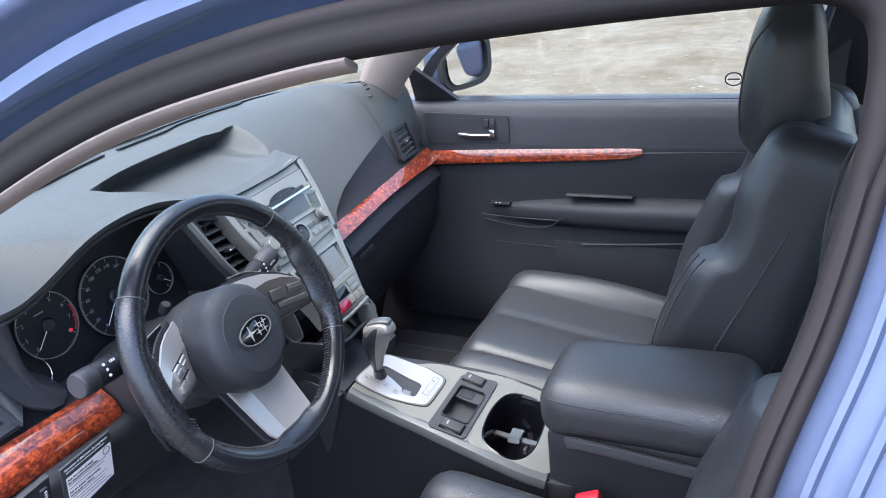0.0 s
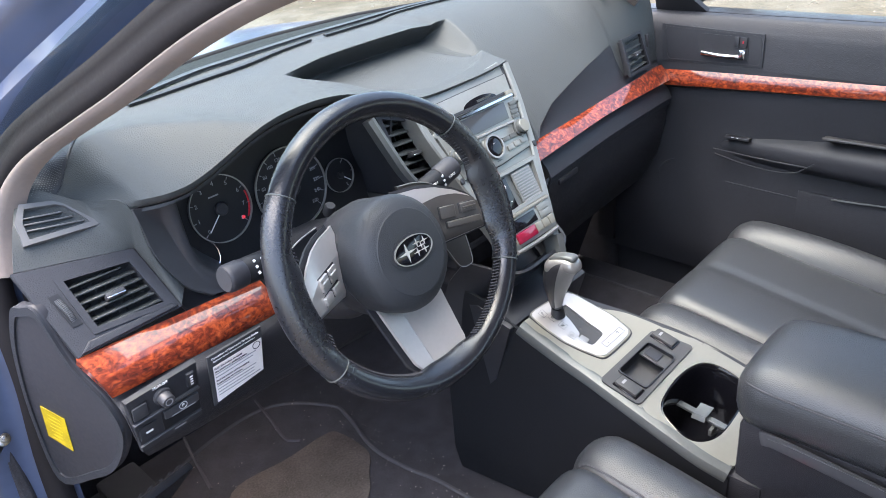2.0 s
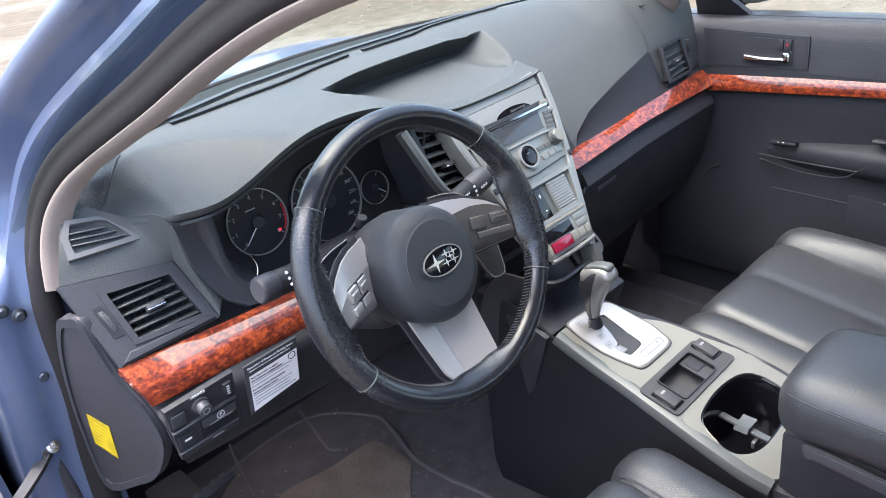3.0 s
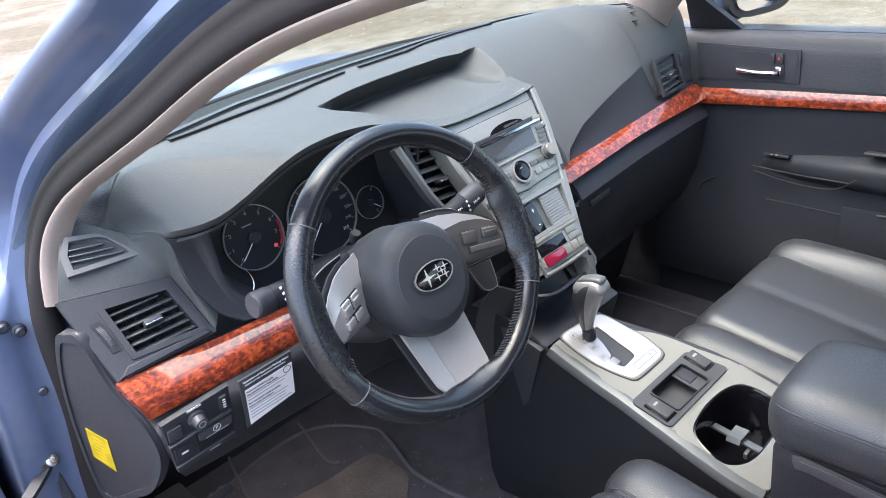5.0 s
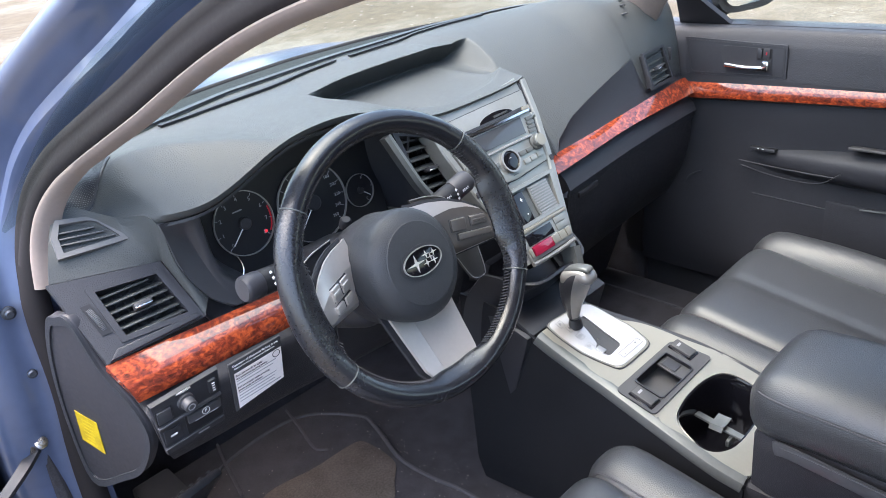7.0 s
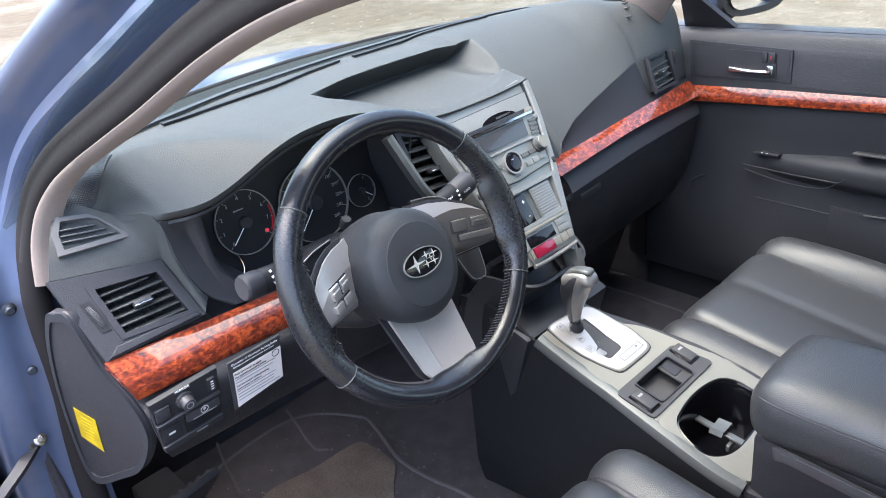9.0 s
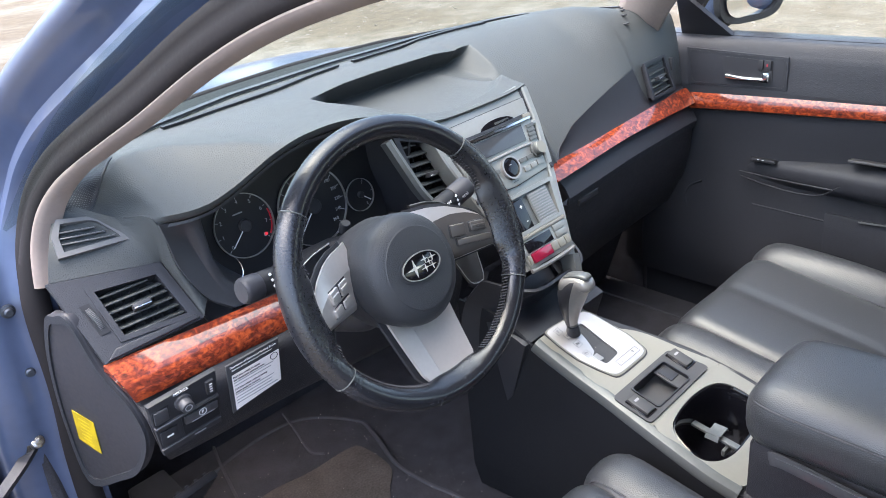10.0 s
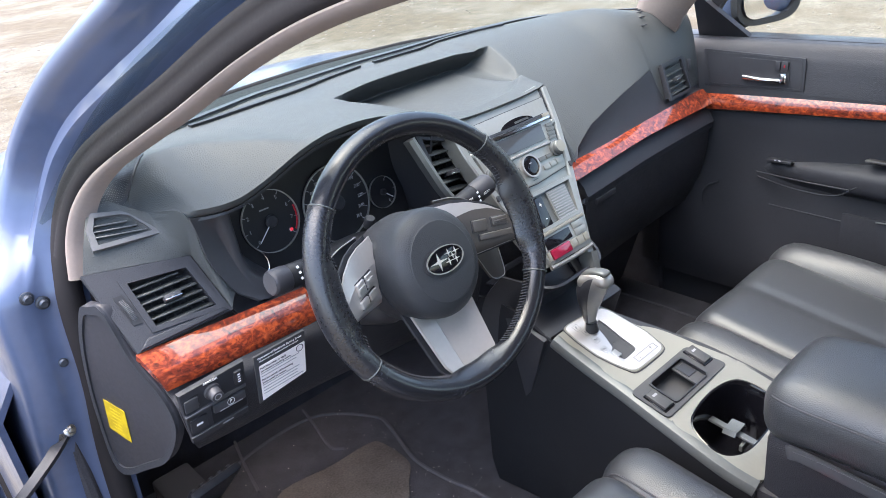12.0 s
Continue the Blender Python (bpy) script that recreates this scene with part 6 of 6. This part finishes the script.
part("knob_inlay", rounded(.020, .048, .010, .0048, 8, lambda p: p + V((0, 0, -7 * p.y * p.y)), pose(-.0465, .012, .8015, -14, 0, 4)), STACK_DK, kn_, "grey inlay")
# switch tray
def corners(poly, r, k=6):
    """The outline with its corners rounded, k points to each."""
    out = []
    n = len(poly)
    for i in range(n):
        p, a, b = V((*poly[i], 0)), V((*poly[i - 1], 0)), V((*poly[(i + 1) % n], 0))
        u, w = (a - p).normalized() * r, (b - p).normalized() * r
        for f in np.linspace(0, 1, k):
            q = p + u * (1 - f) ** 2 + w * f ** 2
            out.append((q.x, q.y))
    return out


TM = on_top(0, -.116)
tray_in = corners([(-.051, .0265), (.045, .0265), (.046, -.0265), (-.051, -.0265)], .007)
st = part("switch_tray", ringprism(corners([(-.088, .036), (.078, .036), (.094, -.034), (-.088, -.036)], .010), tray_in, .003, TM), TRAY, con, "dark grey switch tray")
part("tray_wall", ringprism([(x * 1.03, y * 1.05) for x, y in tray_in], tray_in, .024, TM @ pose(0, 0, -.0225)), BLACK, st)
part("tray_floor", prism([(x * 1.02, y * 1.03) for x, y in tray_in], .003, TM @ pose(0, 0, -.0235), 0), TRAY, st, "dark tray floor")
part("tray_rim", ringprism([(x * 1.02, y * 1.03) for x, y in tray_in], [(x * .965, y * .95) for x, y in tray_in], .0025, TM @ pose(0, 0, .003)), BLACK, st)
part("tray_shelf", rbox(.03, .05, .004, .001, 1, TM @ pose(.031, 0, -.004)), TRAY, st)
part("tray_lid", rbox(.022, .026, .002, .0006, 1, TM @ pose(.031, .006, -.0012)), BLACK, st)
for x, y in ((-.069, -.122), (.072, -.108)):
    part("switch_well", rbox(.027, .044, .003, .001, 1, on_top(x, y, .0035, -2)), GLOSS, st)
    b = part("seat_heater_switch", rbox(.022, .039, .007, .0025, 2, on_top(x, y, .006, -2)), TRAY, st, "grey rocker switch")
    part("switch_mark", rbox(.010, .004, .0004, 0, 1, on_top(x, y + .008, .0098)), GREYPRINT, b)
# body sides
for s, xs_, in ((-1, XL), (1, XR)):
    side = np.array([[(x + s * (.006 + .012 * t - .014 * (t > .9)), y, ctop(y) - .012 - (ctop(y) - .012 - .29) * t) for t in np.linspace(0, 1, 8)] for x, y in cr(list(zip([xs_[0] - .02 * (s < 0) + .07 * (s > 0)] + xs_, [.22] + YL)), 30)])
    part("side_panel", sheet(side, .006, s > 0), STALK, con, "black plastic console side")
part("tail_wedge", rbox(.19, .06, .24, .01, 2, pose(.005, -.315, .435)), KNEE, con)


def armrest():
    """The padded lid on its box."""
    def lid(p):
        p = p.copy()
        t = (p.y + .15) / .30
        p.z += .012 * (1 - (p.x / .1) ** 2) - .03 * max(0, t - .75) ** 1.3 * 4 * .3
        p.x *= 1 - .05 * t
        return p
    a = part("armrest_lid", rounded(.205, .335, .098, .04, 18, lid, pose(.006, -.453, .694, -1)), LEATHER, con, "padded black leather armrest lid")
    part("seam", sweep(cr([(-.087, -.60, .718), (-.0925, -.45, .722), (-.086, -.325, .72), (-.06, -.297, .716), (.0, -.2925, .716), (.075, -.297, .716), (.098, -.325, .72), (.1035, -.45, .722), (.1, -.60, .718)], 60), circle(.0016, 6), (0, 0, 1)), THREAD, a)
    part("armrest_box", rounded(.186, .33, .24, .018, 10, None, pose(.008, -.463, .54)), KNEE, con, "black plastic console box")
    part("lid_latch", sweep(cr([(-.088, -.335, .645), (-.0925, -.36, .651), (-.094, -.45, .645), (-.093, -.56, .635)], 24), [(-.001, -.010), (.003, -.010), (.004, .0), (.002, .010), (-.001, .010)], (0, 0, 1)), SATIN, con)
    part("latch_edge", tube([(-.0955, -.345, .655), (-.098, -.40, .657), (-.0985, -.55, .647)], .0007, 6, 20), SATIN, con)


armrest()
part("console_gaiter", rbox(.23, .12, .2, .01, 2, pose(0, .16, .60, 18)), BLACK, con)

buckle = root("seat_belt_buckle", (-.128, -.40, .52), "black seat belt buckle with a red release button", "buckle")
part("housing", rbox(.028, .05, .09, .006, 3, pose(-.134, -.395, .535, -22, -6, 10)), BLACK, buckle)
part("release_button", rbox(.022, .040, .016, .004, 2, pose(-.136, -.382, .580, -22, -6, 10)), RED, buckle, "red release button")


# ---- seats ----
def seat(outer):
    """A leather bucket seat round the origin at the floor: forward is +y, outer the side of its door."""
    r = root("seat", (0, 0, .28), "black leather car seat with worn centre panel", "car seat", "front seats")
    # cushion: centre, two bolsters, tilted back
    Q = pose(0, -.21, .505 if outer < 0 else .494, 9)
    def centre(p):
        p = p.copy()
        t = (p.y + .235) / .47
        if p.z > 0:
            p.z += -.005 * math.exp(-(p.x / .006) ** 2) + .003 * abs(math.sin(p.x * 18.5)) - .006 * math.exp(-((abs(p.x) - .158) / .008) ** 2)
        return p
    c = part("seat_cushion", rounded(.35, .47, .14, .05, 30, centre, Q @ pose(0, 0, 0)), LEATHER_PERF, r, "worn grey-black leather centre panel")
    def bolster(s):
        def f(p):
            p = p.copy()
            t = (p.y + .25) / .5
            if p.z > 0:
                p.z += (.034 if s == outer else .010) * math.sin(math.pi * min(1, max(0, t * .85 + .12))) * (.5 + .5 * math.cos((p.x) * 26))
            return p
        return f
    for s in (-1, 1):
        part("cushion_bolster", rounded(.115, .48, .17, .052, 16, bolster(s), Q @ pose(s * .196, -.002, (-.004 if outer < 0 else -.016) if s == outer else -.014)), LEATHER, r, "black leather side bolster")
    part("seat_valance", rounded(.46, .44, .14, .03, 8, None, pose(0, -.25, .385)), BLACK, r, "black plastic seat base")
    for s in (-1, 1):
        part("seat_rail", rbox(.03, .5, .05, .006, 2, pose(s * .19, -.26, .305)), STEEL, r)
    for x in (-.158, 0, .158):
        part("cushion_seam", sweep([tuple(Q @ V(q)) for q in cr([(x, .222, .03), (x, .19, .0625), (x, .0, .066), (x, -.2, .066)], 26)], circle(.0016, 6), (0, 0, 1)), THREAD, c)
    # backrest, leaning back
    B = pose(0, -.475, .55, 17.5)
    def back(p):
        p = p.copy()
        t = (p.z + .3) / .6
        p.x *= 1 - .16 * max(0, t - .55) / .45
        p.y += .012 * math.cos(p.x * 14) * (p.y > 0) + .012 * math.sin(t * math.pi) * (p.y > 0)
        return p
    bk = part("backrest", rounded(.34, .11, .58, .045, 20, back, B @ pose(0, -.035, .27)), LEATHER_PERF, r, "worn grey-black leather backrest panel")
    def bb(s):
        def f(p):
            p = p.copy()
            t = (p.z + .3) / .6
            p.x -= s * (.065 * max(0, t - .5) ** 1.2)
            p.y += lerp(t, [0, .3, .54, .585, .605, .68, .8, 1], [.05, .060, .046, .036, .010, .006, .018, .0]) * s01((p.y + .05) / .05)
            return p
        return f
    for s in (-1, 1):
        part("back_bolster", rounded(.115, .15, .60, .045, 34, bb(s), B @ pose(s * .195, -.025, .265)), LEATHER, r, "black leather back bolster")
    part("shoulder_panel", rounded(.37, .095, .13, .045, 12, None, B @ pose(0, -.03, .50)), LEATHER, r)
    part("back_shell", rounded(.44, .05, .56, .022, 10, None, B @ pose(0, -.095, .26)), BLACK, r)
    for s in (-1,):
        for d in (0, .011):
            part("bolster_seam", sweep([tuple(B @ V(q)) for q in cr([(s * (.236 + d), .092 - d, .05), (s * (.240 + d), .108 - d, .18), (s * (.236 + d), .100 - d, .28), (s * (.228 + d), .086 - d, .325)], 30)], circle(.0016, 6), (1, 0, 0)), THREAD, bk)
        part("side_seam", sweep([tuple(B @ V(q)) for q in cr([(s * .2535, -.005, .0), (s * .254, .005, .15), (s * .2535, -.01, .3), (s * .235, -.03, .45)], 30)], circle(.002, 6), (1, 0, 0)), THREAD, bk)
    # head restraint
    def hd(p):
        p = p.copy()
        t = (p.z + .145) / .29
        p.x *= lerp(t, [0, .12, .3, .55, .8, 1], [.66, .80, .95, 1.0, .97, .86])
        p.y += .02 * math.sin(t * math.pi * .9) * (p.y > 0) + (.048 - .078 * min(1, max(0, (p.y + .0775) / .155))) * t - .3 * p.x * p.x * (p.y > 0)
        p.z += -.014 * (p.z > 0) * (p.x / .1) ** 2
        return p
    H = pose(0, -.613, 1.136, 2)
    hr = part("headrest", rounded(.25, .155, .29, .066, 20, hd, H), LEATHER, r, "black leather headrest")
    for s in (-1, 1):
        part("edge_seam", sweep([tuple(H @ V(q)) for q in cr([(s * .094, .074, -.085), (s * .112, .078, -.02), (s * .112, .068, .06), (s * .098, .04, .105)], 20)], circle(.0016, 6), (1, 0, 0)), THREAD, hr)
    for s in (-1, 1):
        part("headrest_post", tube([(s * .05, -.668, .99), (s * .05, -.665, 1.06)], .006, 10, 5), CHROME, r)
    return r


passenger = seat(1)
passenger.location = (.385, -.015, .28)
passenger["label"] = "black leather passenger seat with worn centre panel"
driver = seat(-1)
driver.location = (-.385, -.135, .28)
driver["label"] = "black leather driver seat behind the steering wheel"


# ---- passenger door, seen from within ----
pd = root("passenger_door", (.80, -.15, .33), "dark grey car door lining with burl wood strip", "car door")
# skin of the lining: rows from the window sill down, along y
DY = [.42, .30, .12, -.10, -.32, -.54, -.76]


def lining(y):
    return [(.815, y, .972), (.80, y, .98), (.785, y, .973), (.768, y, .955), (.758, y, .91), (.752, y, .872), (.752, y, .84), (.757, y, .80), (.765, y, .74), (.768, y, .66), (.765, y, .55), (.76, y, .42), (.775, y, .34)]


skin = part("door_lining", sheet(surf([lining(y) for y in DY], 30, 50), .01, False), DASH_LOW, pd, "dark grey plastic lining")
part("door_shell", rbox(.05, 1.2, .62, .02, 2, pose(.835, -.17, .655)), PAINT, pd, "light blue door skin")
part("upper_pad", sheet(surf([[(.798, y, .984), (.78, y, .98), (.763, y, .952), (.753, y, .91), (.748, y, .884)] for y in DY], 24, 20), .006, False), DASH_LOW, pd, "grained upper pad")
pw = np.array([[(.748 - (.008 * (1 - t) + .003 * math.sin(math.pi * t)) * min(1, (zt - zb) / .026), y, zb + (zt - zb) * t) for t in np.linspace(0, 1, 8)] for y, zt, zb in cr([(.292, .861, .829), (.2, .865, .836), (.05, .870, .844), (-.12, .875, .852), (-.23, .878, .858), (-.275, .879, .863), (-.305, .8785, .872)], 50)])
part("wood_trim", sheet(pw, .01, True), WOOD, pd, "lacquered red burl wood strip")
part("trim_lip", tube([(.7425, .29, .825), (.7425, .05, .840), (.742, -.2, .852), (.7425, -.30, .87), (.744, -.45, .876), (.747, -.7, .880)], .003, 8, 40), BLACK, pd)
# handle in its cup
hm = frame_of((.748, .155, .925), (0, -1, .0), (.12, 0, 1))
hp = part("handle_panel", prism([(-.125, .046), (.118, .038), (.122, -.034), (-.115, -.038)], .004, hm @ pose(0, 0, -.001), .0015), DASH_LOW, pd)
GR = [(-.119, .034), (-.114, .0405), (-.02, .038), (.108, .034), (.114, .028), (.1155, -.024), (.110, -.030), (0, -.032), (-.098, -.034), (-.105, -.029)]
part("panel_groove", ringprism(GR, [(x * .978, y * .94) for x, y in GR], .0012, hm @ pose(0, 0, .0025)), BLACK, hp)
part("handle_cup", prism([(-.034, .024), (-.024, .031), (.085, .029), (.089, -.022), (-.012, -.024), (-.026, -.005)], .001, hm @ pose(0, 0, .0042), 0), BLACK, hp, "black handle cup")
hl = part("door_handle", sweep([tuple(hm @ V(q)) for q in cr([(-.018, -.012, .008), (.02, -.014, .014), (.06, -.014, .013), (.08, -.012, .008)], 16)], circle(.0055, 10, .004), tuple(hm.to_3x3() @ V((0, 0, 1)))), CHROME, hp, "chrome door handle")
part("handle_pivot", rbox(.016, .022, .012, .004, 2, hm @ pose(.076, -.008, .009)), CHROME, hl)
lk = part("lock_button", rbox(.016, .022, .008, .002, 2, hm @ pose(.076, .018, .006)), BLACK, hp)
part("lock_mark", rbox(.003, .006, .0006, 0, 1, hm @ pose(.076, .019, .0102)), RED, lk)
part("lock_button", rbox(.012, .022, .008, .002, 2, hm @ pose(.06, .018, .006)), BLACK, hp)
# armrest and pull
ar = part("door_armrest", sheet(surf([[(.765, y, .765 * (1 - e) + .71 * e), (.735 + .033 * e, y, .757 * (1 - e) + .708 * e), (.705 + .062 * e, y, .74 * (1 - e) + .70 * e), (.698 + .069 * e, y, .715 * (1 - e) + .69 * e), (.71 + .058 * e, y, .68), (.765, y, .655)] for y, e in ((.18, 1), (.10, .82), (.0, .58), (-.08, .42), (-.16, .28), (-.3, .16), (-.5, .1), (-.7, .1))], 40, 24), .006, True), DASH_LOW, pd, "dark padded armrest")
part("pull_edge", tube([(.752, .13, .672), (.742, .06, .664), (.730, -.01, .664), (.716, -.07, .676), (.705, -.112, .708)], .0016, 8, 26), DASH_LOW, ar)
part("armrest_edge", tube([(.738, .128, .690), (.722, .018, .692), (.700, -.10, .700)], .0016, 8, 20), DASH_LOW, ar)
wsw = part("window_switch", rbox(.022, .06, .008, .003, 2, pose(.748, .075, .722, 0, 10, 0)), BLACK, ar)
for i in range(2):
    part("switch_lamp", rbox(.0012, .0045, .0015, 0, 1, pose(.7355, .083 - .011 * i, .7262)), WHITE, wsw)
part("pull_cup", rbox(.03, .17, .006, .003, 2, pose(.735, -.2, .7600, 0, 12, 0)), TRAY, ar)
part("pocket_rail", tube([(.747, -.145, .616), (.747, -.28, .626), (.747, -.41, .638)], .0022, 8, 16), STACK_DK, pd, "grey map pocket rail")
part("pocket_panel", rbox(.012, .4, .2, .006, 2, pose(.758, -.27, .52)), DASH_LOW, pd)
part("panel_seam", tube([(.757, .233, .637), (.757, .265, .618), (.757, .277, .588), (.757, .265, .541), (.757, .252, .488), (.757, .197, .489), (.757, .144, .491), (.757, .03, .487)], .0022, 6, 40), DASH_LOW, pd)
part("panel_seam", tube([(.757, .10, .603), (.756, -.027, .599), (.756, -.136, .596)], .0015, 6, 16), DASH_LOW, pd)
# window: sill strip, quarter frame, glass, badge
part("window_sill", rbox(.052, 1.16, .014, .004, 2, pose(.832, -.17, .984)), BLACK, pd, "black window sill strip")
gl = part("window_glass", sheet(np.array([[(.828 - .45 * (z - .98), y, z) for z in (.98, 1.1, 1.22, 1.37)] for y in (.30, 0, -.35, -.70)]), .004, True), GREEN_GLASS, pd, "clear side glass")
gl.visible_shadow = False
part("quarter_frame", sweep(cr([(.822, .318, .99), (.79, .262, 1.08), (.745, .16, 1.165)], 14), [(-.012, -.012), (.012, -.012), (.012, .012), (-.012, .012)], (-1, 0, 0)), BLACK, pd)
part("mirror_patch", prism([(.0, .0), (-.13, .0), (-.012, .13)], .012, frame_of((.815, .325, .995), (0, -1, 0), (-.45, 0, .9)) @ pose(0, 0, 0) @ Matrix.Diagonal((-1, 1, 1, 1)), .002), BLACK, pd)
part("window_frame", sweep(cr([(.73, .16, 1.20), (.665, -.05, 1.31), (.64, -.3, 1.38), (.645, -.55, 1.385), (.66, -.72, 1.36)], 30), [(-.018, -.012), (.018, -.012), (.018, .012), (-.018, .012)], (-1, 0, 0)), BLACK, pd)
bm_ = frame_of((.808, -.50, 1.034), (0, 1, 0), (-.43, 0, .9))
thing("window_badge", merge(ringprism([(.020 * math.cos(a), .020 * math.sin(a)) for a in an], [(.0165 * math.cos(a), .0165 * math.sin(a)) for a in an], .0006, bm_), prism([(-.013, .002), (.013, .002), (.013, -.002), (-.013, -.002)], .0006, bm_, 0)), INK, (.808, -.50, 1.034), "small round dark badge stuck on the side glass", "sticker", smooth=0)


def door_mirror():
    """The passenger's outside mirror: blue shell, black rim, glass."""
    r = root("door_mirror", (.86, .30, .985), "blue door mirror with black rim on the passenger door", "door mirror")
    c = V((.955, .235, 1.068))
    m = frame_of(tuple(c), (.93, -.36, 0), (0, 0, 1))
    # z of m points towards -y: backwards
    part("foot", sweep(cr([(.83, .31, 1.0), (.89, .29, 1.005), (.94, .27, 1.02)], 12), [(-.03, -.02), (.03, -.02), (.03, .012), (-.03, .012)], (0, 0, 1)), BLACK, r)
    def sh(p):
        p = p.copy()
        if p.z < 0:
            p.x *= 1 + .5 * p.z / .06 * .4
            p.y *= 1 + .5 * p.z / .06 * .4
        return p
    part("shell", rounded(.2, .15, .11, .045, 12, sh, m @ pose(0, 0, -.045)), PAINT, r, "light blue mirror shell")
    el_ = [(.097 * np.sign(math.cos(a)) * abs(math.cos(a)) ** .6, .072 * np.sign(math.sin(a)) * abs(math.sin(a)) ** .6) for a in np.linspace(0, 2 * np.pi, 40, endpoint=False)]
    part("rim", ringprism([(x * 1.04, y * 1.06) for x, y in el_], [(x * .88, y * .84) for x, y in el_], .022, m @ pose(0, 0, -.006)), BLACK, r)
    part("mirror_glass", prism([(x * .9, y * .86) for x, y in el_], .002, m @ pose(0, 0, .004, -4, 10, 0), 0), MIRROR, r)


door_mirror()

# ---- floor ----
mt_ = root("floor_mat", (-.40, .30, .285), "charcoal floor mat with grey piping and worn heel pad", "floor mat", "floor mats")
mat_o = cr([(-.62, .62), (-.45, .70), (-.26, .70), (-.165, .585), (-.166, .517), (-.198, .40), (-.195, .30), (-.18, .207), (-.19, .05), (-.30, -.02), (-.60, -.02), (-.66, .2), (-.66, .5)], 80, True)
part("mat_sheet", prism([tuple(p) for p in mat_o], .01, pose(0, 0, .284), .003), MAT_FABRIC, mt_)
part("piping", sweep([(x, y, .294) for x, y in mat_o], circle(.0045, 6), (0, 0, 1), True), PIPING, mt_, "grey piping")
hp_o = cr([(-.46, .535), (-.33, .522), (-.235, .515), (-.212, .49), (-.213, .40), (-.25, .355), (-.31, .30), (-.46, .27), (-.52, .4)], 54, True)
part("heel_pad", prism([tuple(p) for p in hp_o], .003, pose(0, 0, .2945), .001), HEEL, mt_, "dusty brown rubber heel pad")
for pts in (((-.261, .741, .297), (-.278, .66, .297), (-.297, .575, .297), (-.280, .545, .297)), ((-.432, .771, .297), (-.452, .70, .297), (-.480, .58, .297))):
    part("mat_crease", tube(list(pts), .0032, 6, 20), PIPING, mt_)
pmat = root("floor_mat", (.4, .35, .285), "charcoal floor mat with grey piping in the passenger footwell", "floor mat", "floor mats")
pm_o = cr([(.2, .05), (.58, .05), (.64, .3), (.6, .62), (.4, .68), (.24, .62), (.18, .3)], 50, True)
part("mat_sheet", prism([tuple(p) for p in pm_o], .01, pose(0, 0, .284), .003), MAT_FABRIC, pmat)
part("piping", sweep([(x, y, .294) for x, y in pm_o], circle(.004, 6), (0, 0, 1), True), PIPING, pmat)
part("woven_badge", rbox(.10, .018, .001, 0, 1, pose(.25, .25, .2946, 0, 0, -20)), GREYPRINT, pmat)

def footrest():
    """The ribbed dead pedal on the outer wall of the driver's footwell."""
    m = pose(-.615, .52, .40, -48, 0, 6)
    r = root("footrest", (-.615, .50, .30), "ribbed black plastic footrest in the driver footwell", "footrest")
    part("plate", rbox(.10, .32, .016, .006, 2, m), KNEE, r)
    for i in range(5):
        part("rib", rbox(.009, .29, .008, .003, 2, m @ pose(-.036 + .018 * i, 0, .010)), SATIN, r)
    part("bracket", rbox(.08, .20, .12, .01, 2, pose(-.615, .56, .345)), BLACK, r)


footrest()


def crumbs():
    """Dust and crumbs trodden into the driver's carpet, one joined scatter."""
    rnd = random.Random(8)
    vs, fs = [], []
    for k in range(260):
        x, y = rnd.uniform(-.62, -.14), rnd.uniform(.0, .68)
        if rnd.random() < .4:
            x = rnd.gauss(-.17, .03)
        r, z, o = rnd.uniform(.0006, .0018), .2965, len(vs)
        vs += [(x - r, y, z), (x + r * .7, y - r, z), (x + r * .4, y + r, z), (x, y, z + r)]
        fs += [(o, o + 1, o + 3), (o + 1, o + 2, o + 3), (o + 2, o, o + 3)]
    return vs, fs


tagged(part("carpet_crumbs", crumbs(), CRUMB, at=(0, 0, 0), smooth=0), "pale dust and crumbs trodden into the dark carpet", "crumbs", kind="stuff")

# ---- passenger seat belt ----
belt = root("seat_belt", (.70, -.73, 1.22), "black seat belt webbing hanging beside the passenger seat", "seat belt")
part("webbing", sweep(cr([(.655, -.715, 1.24), (.66, -.70, 1.1), (.672, -.705, .9), (.70, -.71, .5), (.71, -.715, .32)], 24), [(-.023, -.0008), (.023, -.0008), (.023, .0008), (-.023, .0008)], (-1, .3, 0)), BELT, belt)
part("belt_guide", rbox(.02, .05, .06, .006, 2, pose(.665, -.72, 1.24, 0, 12, 0)), SATIN, belt)
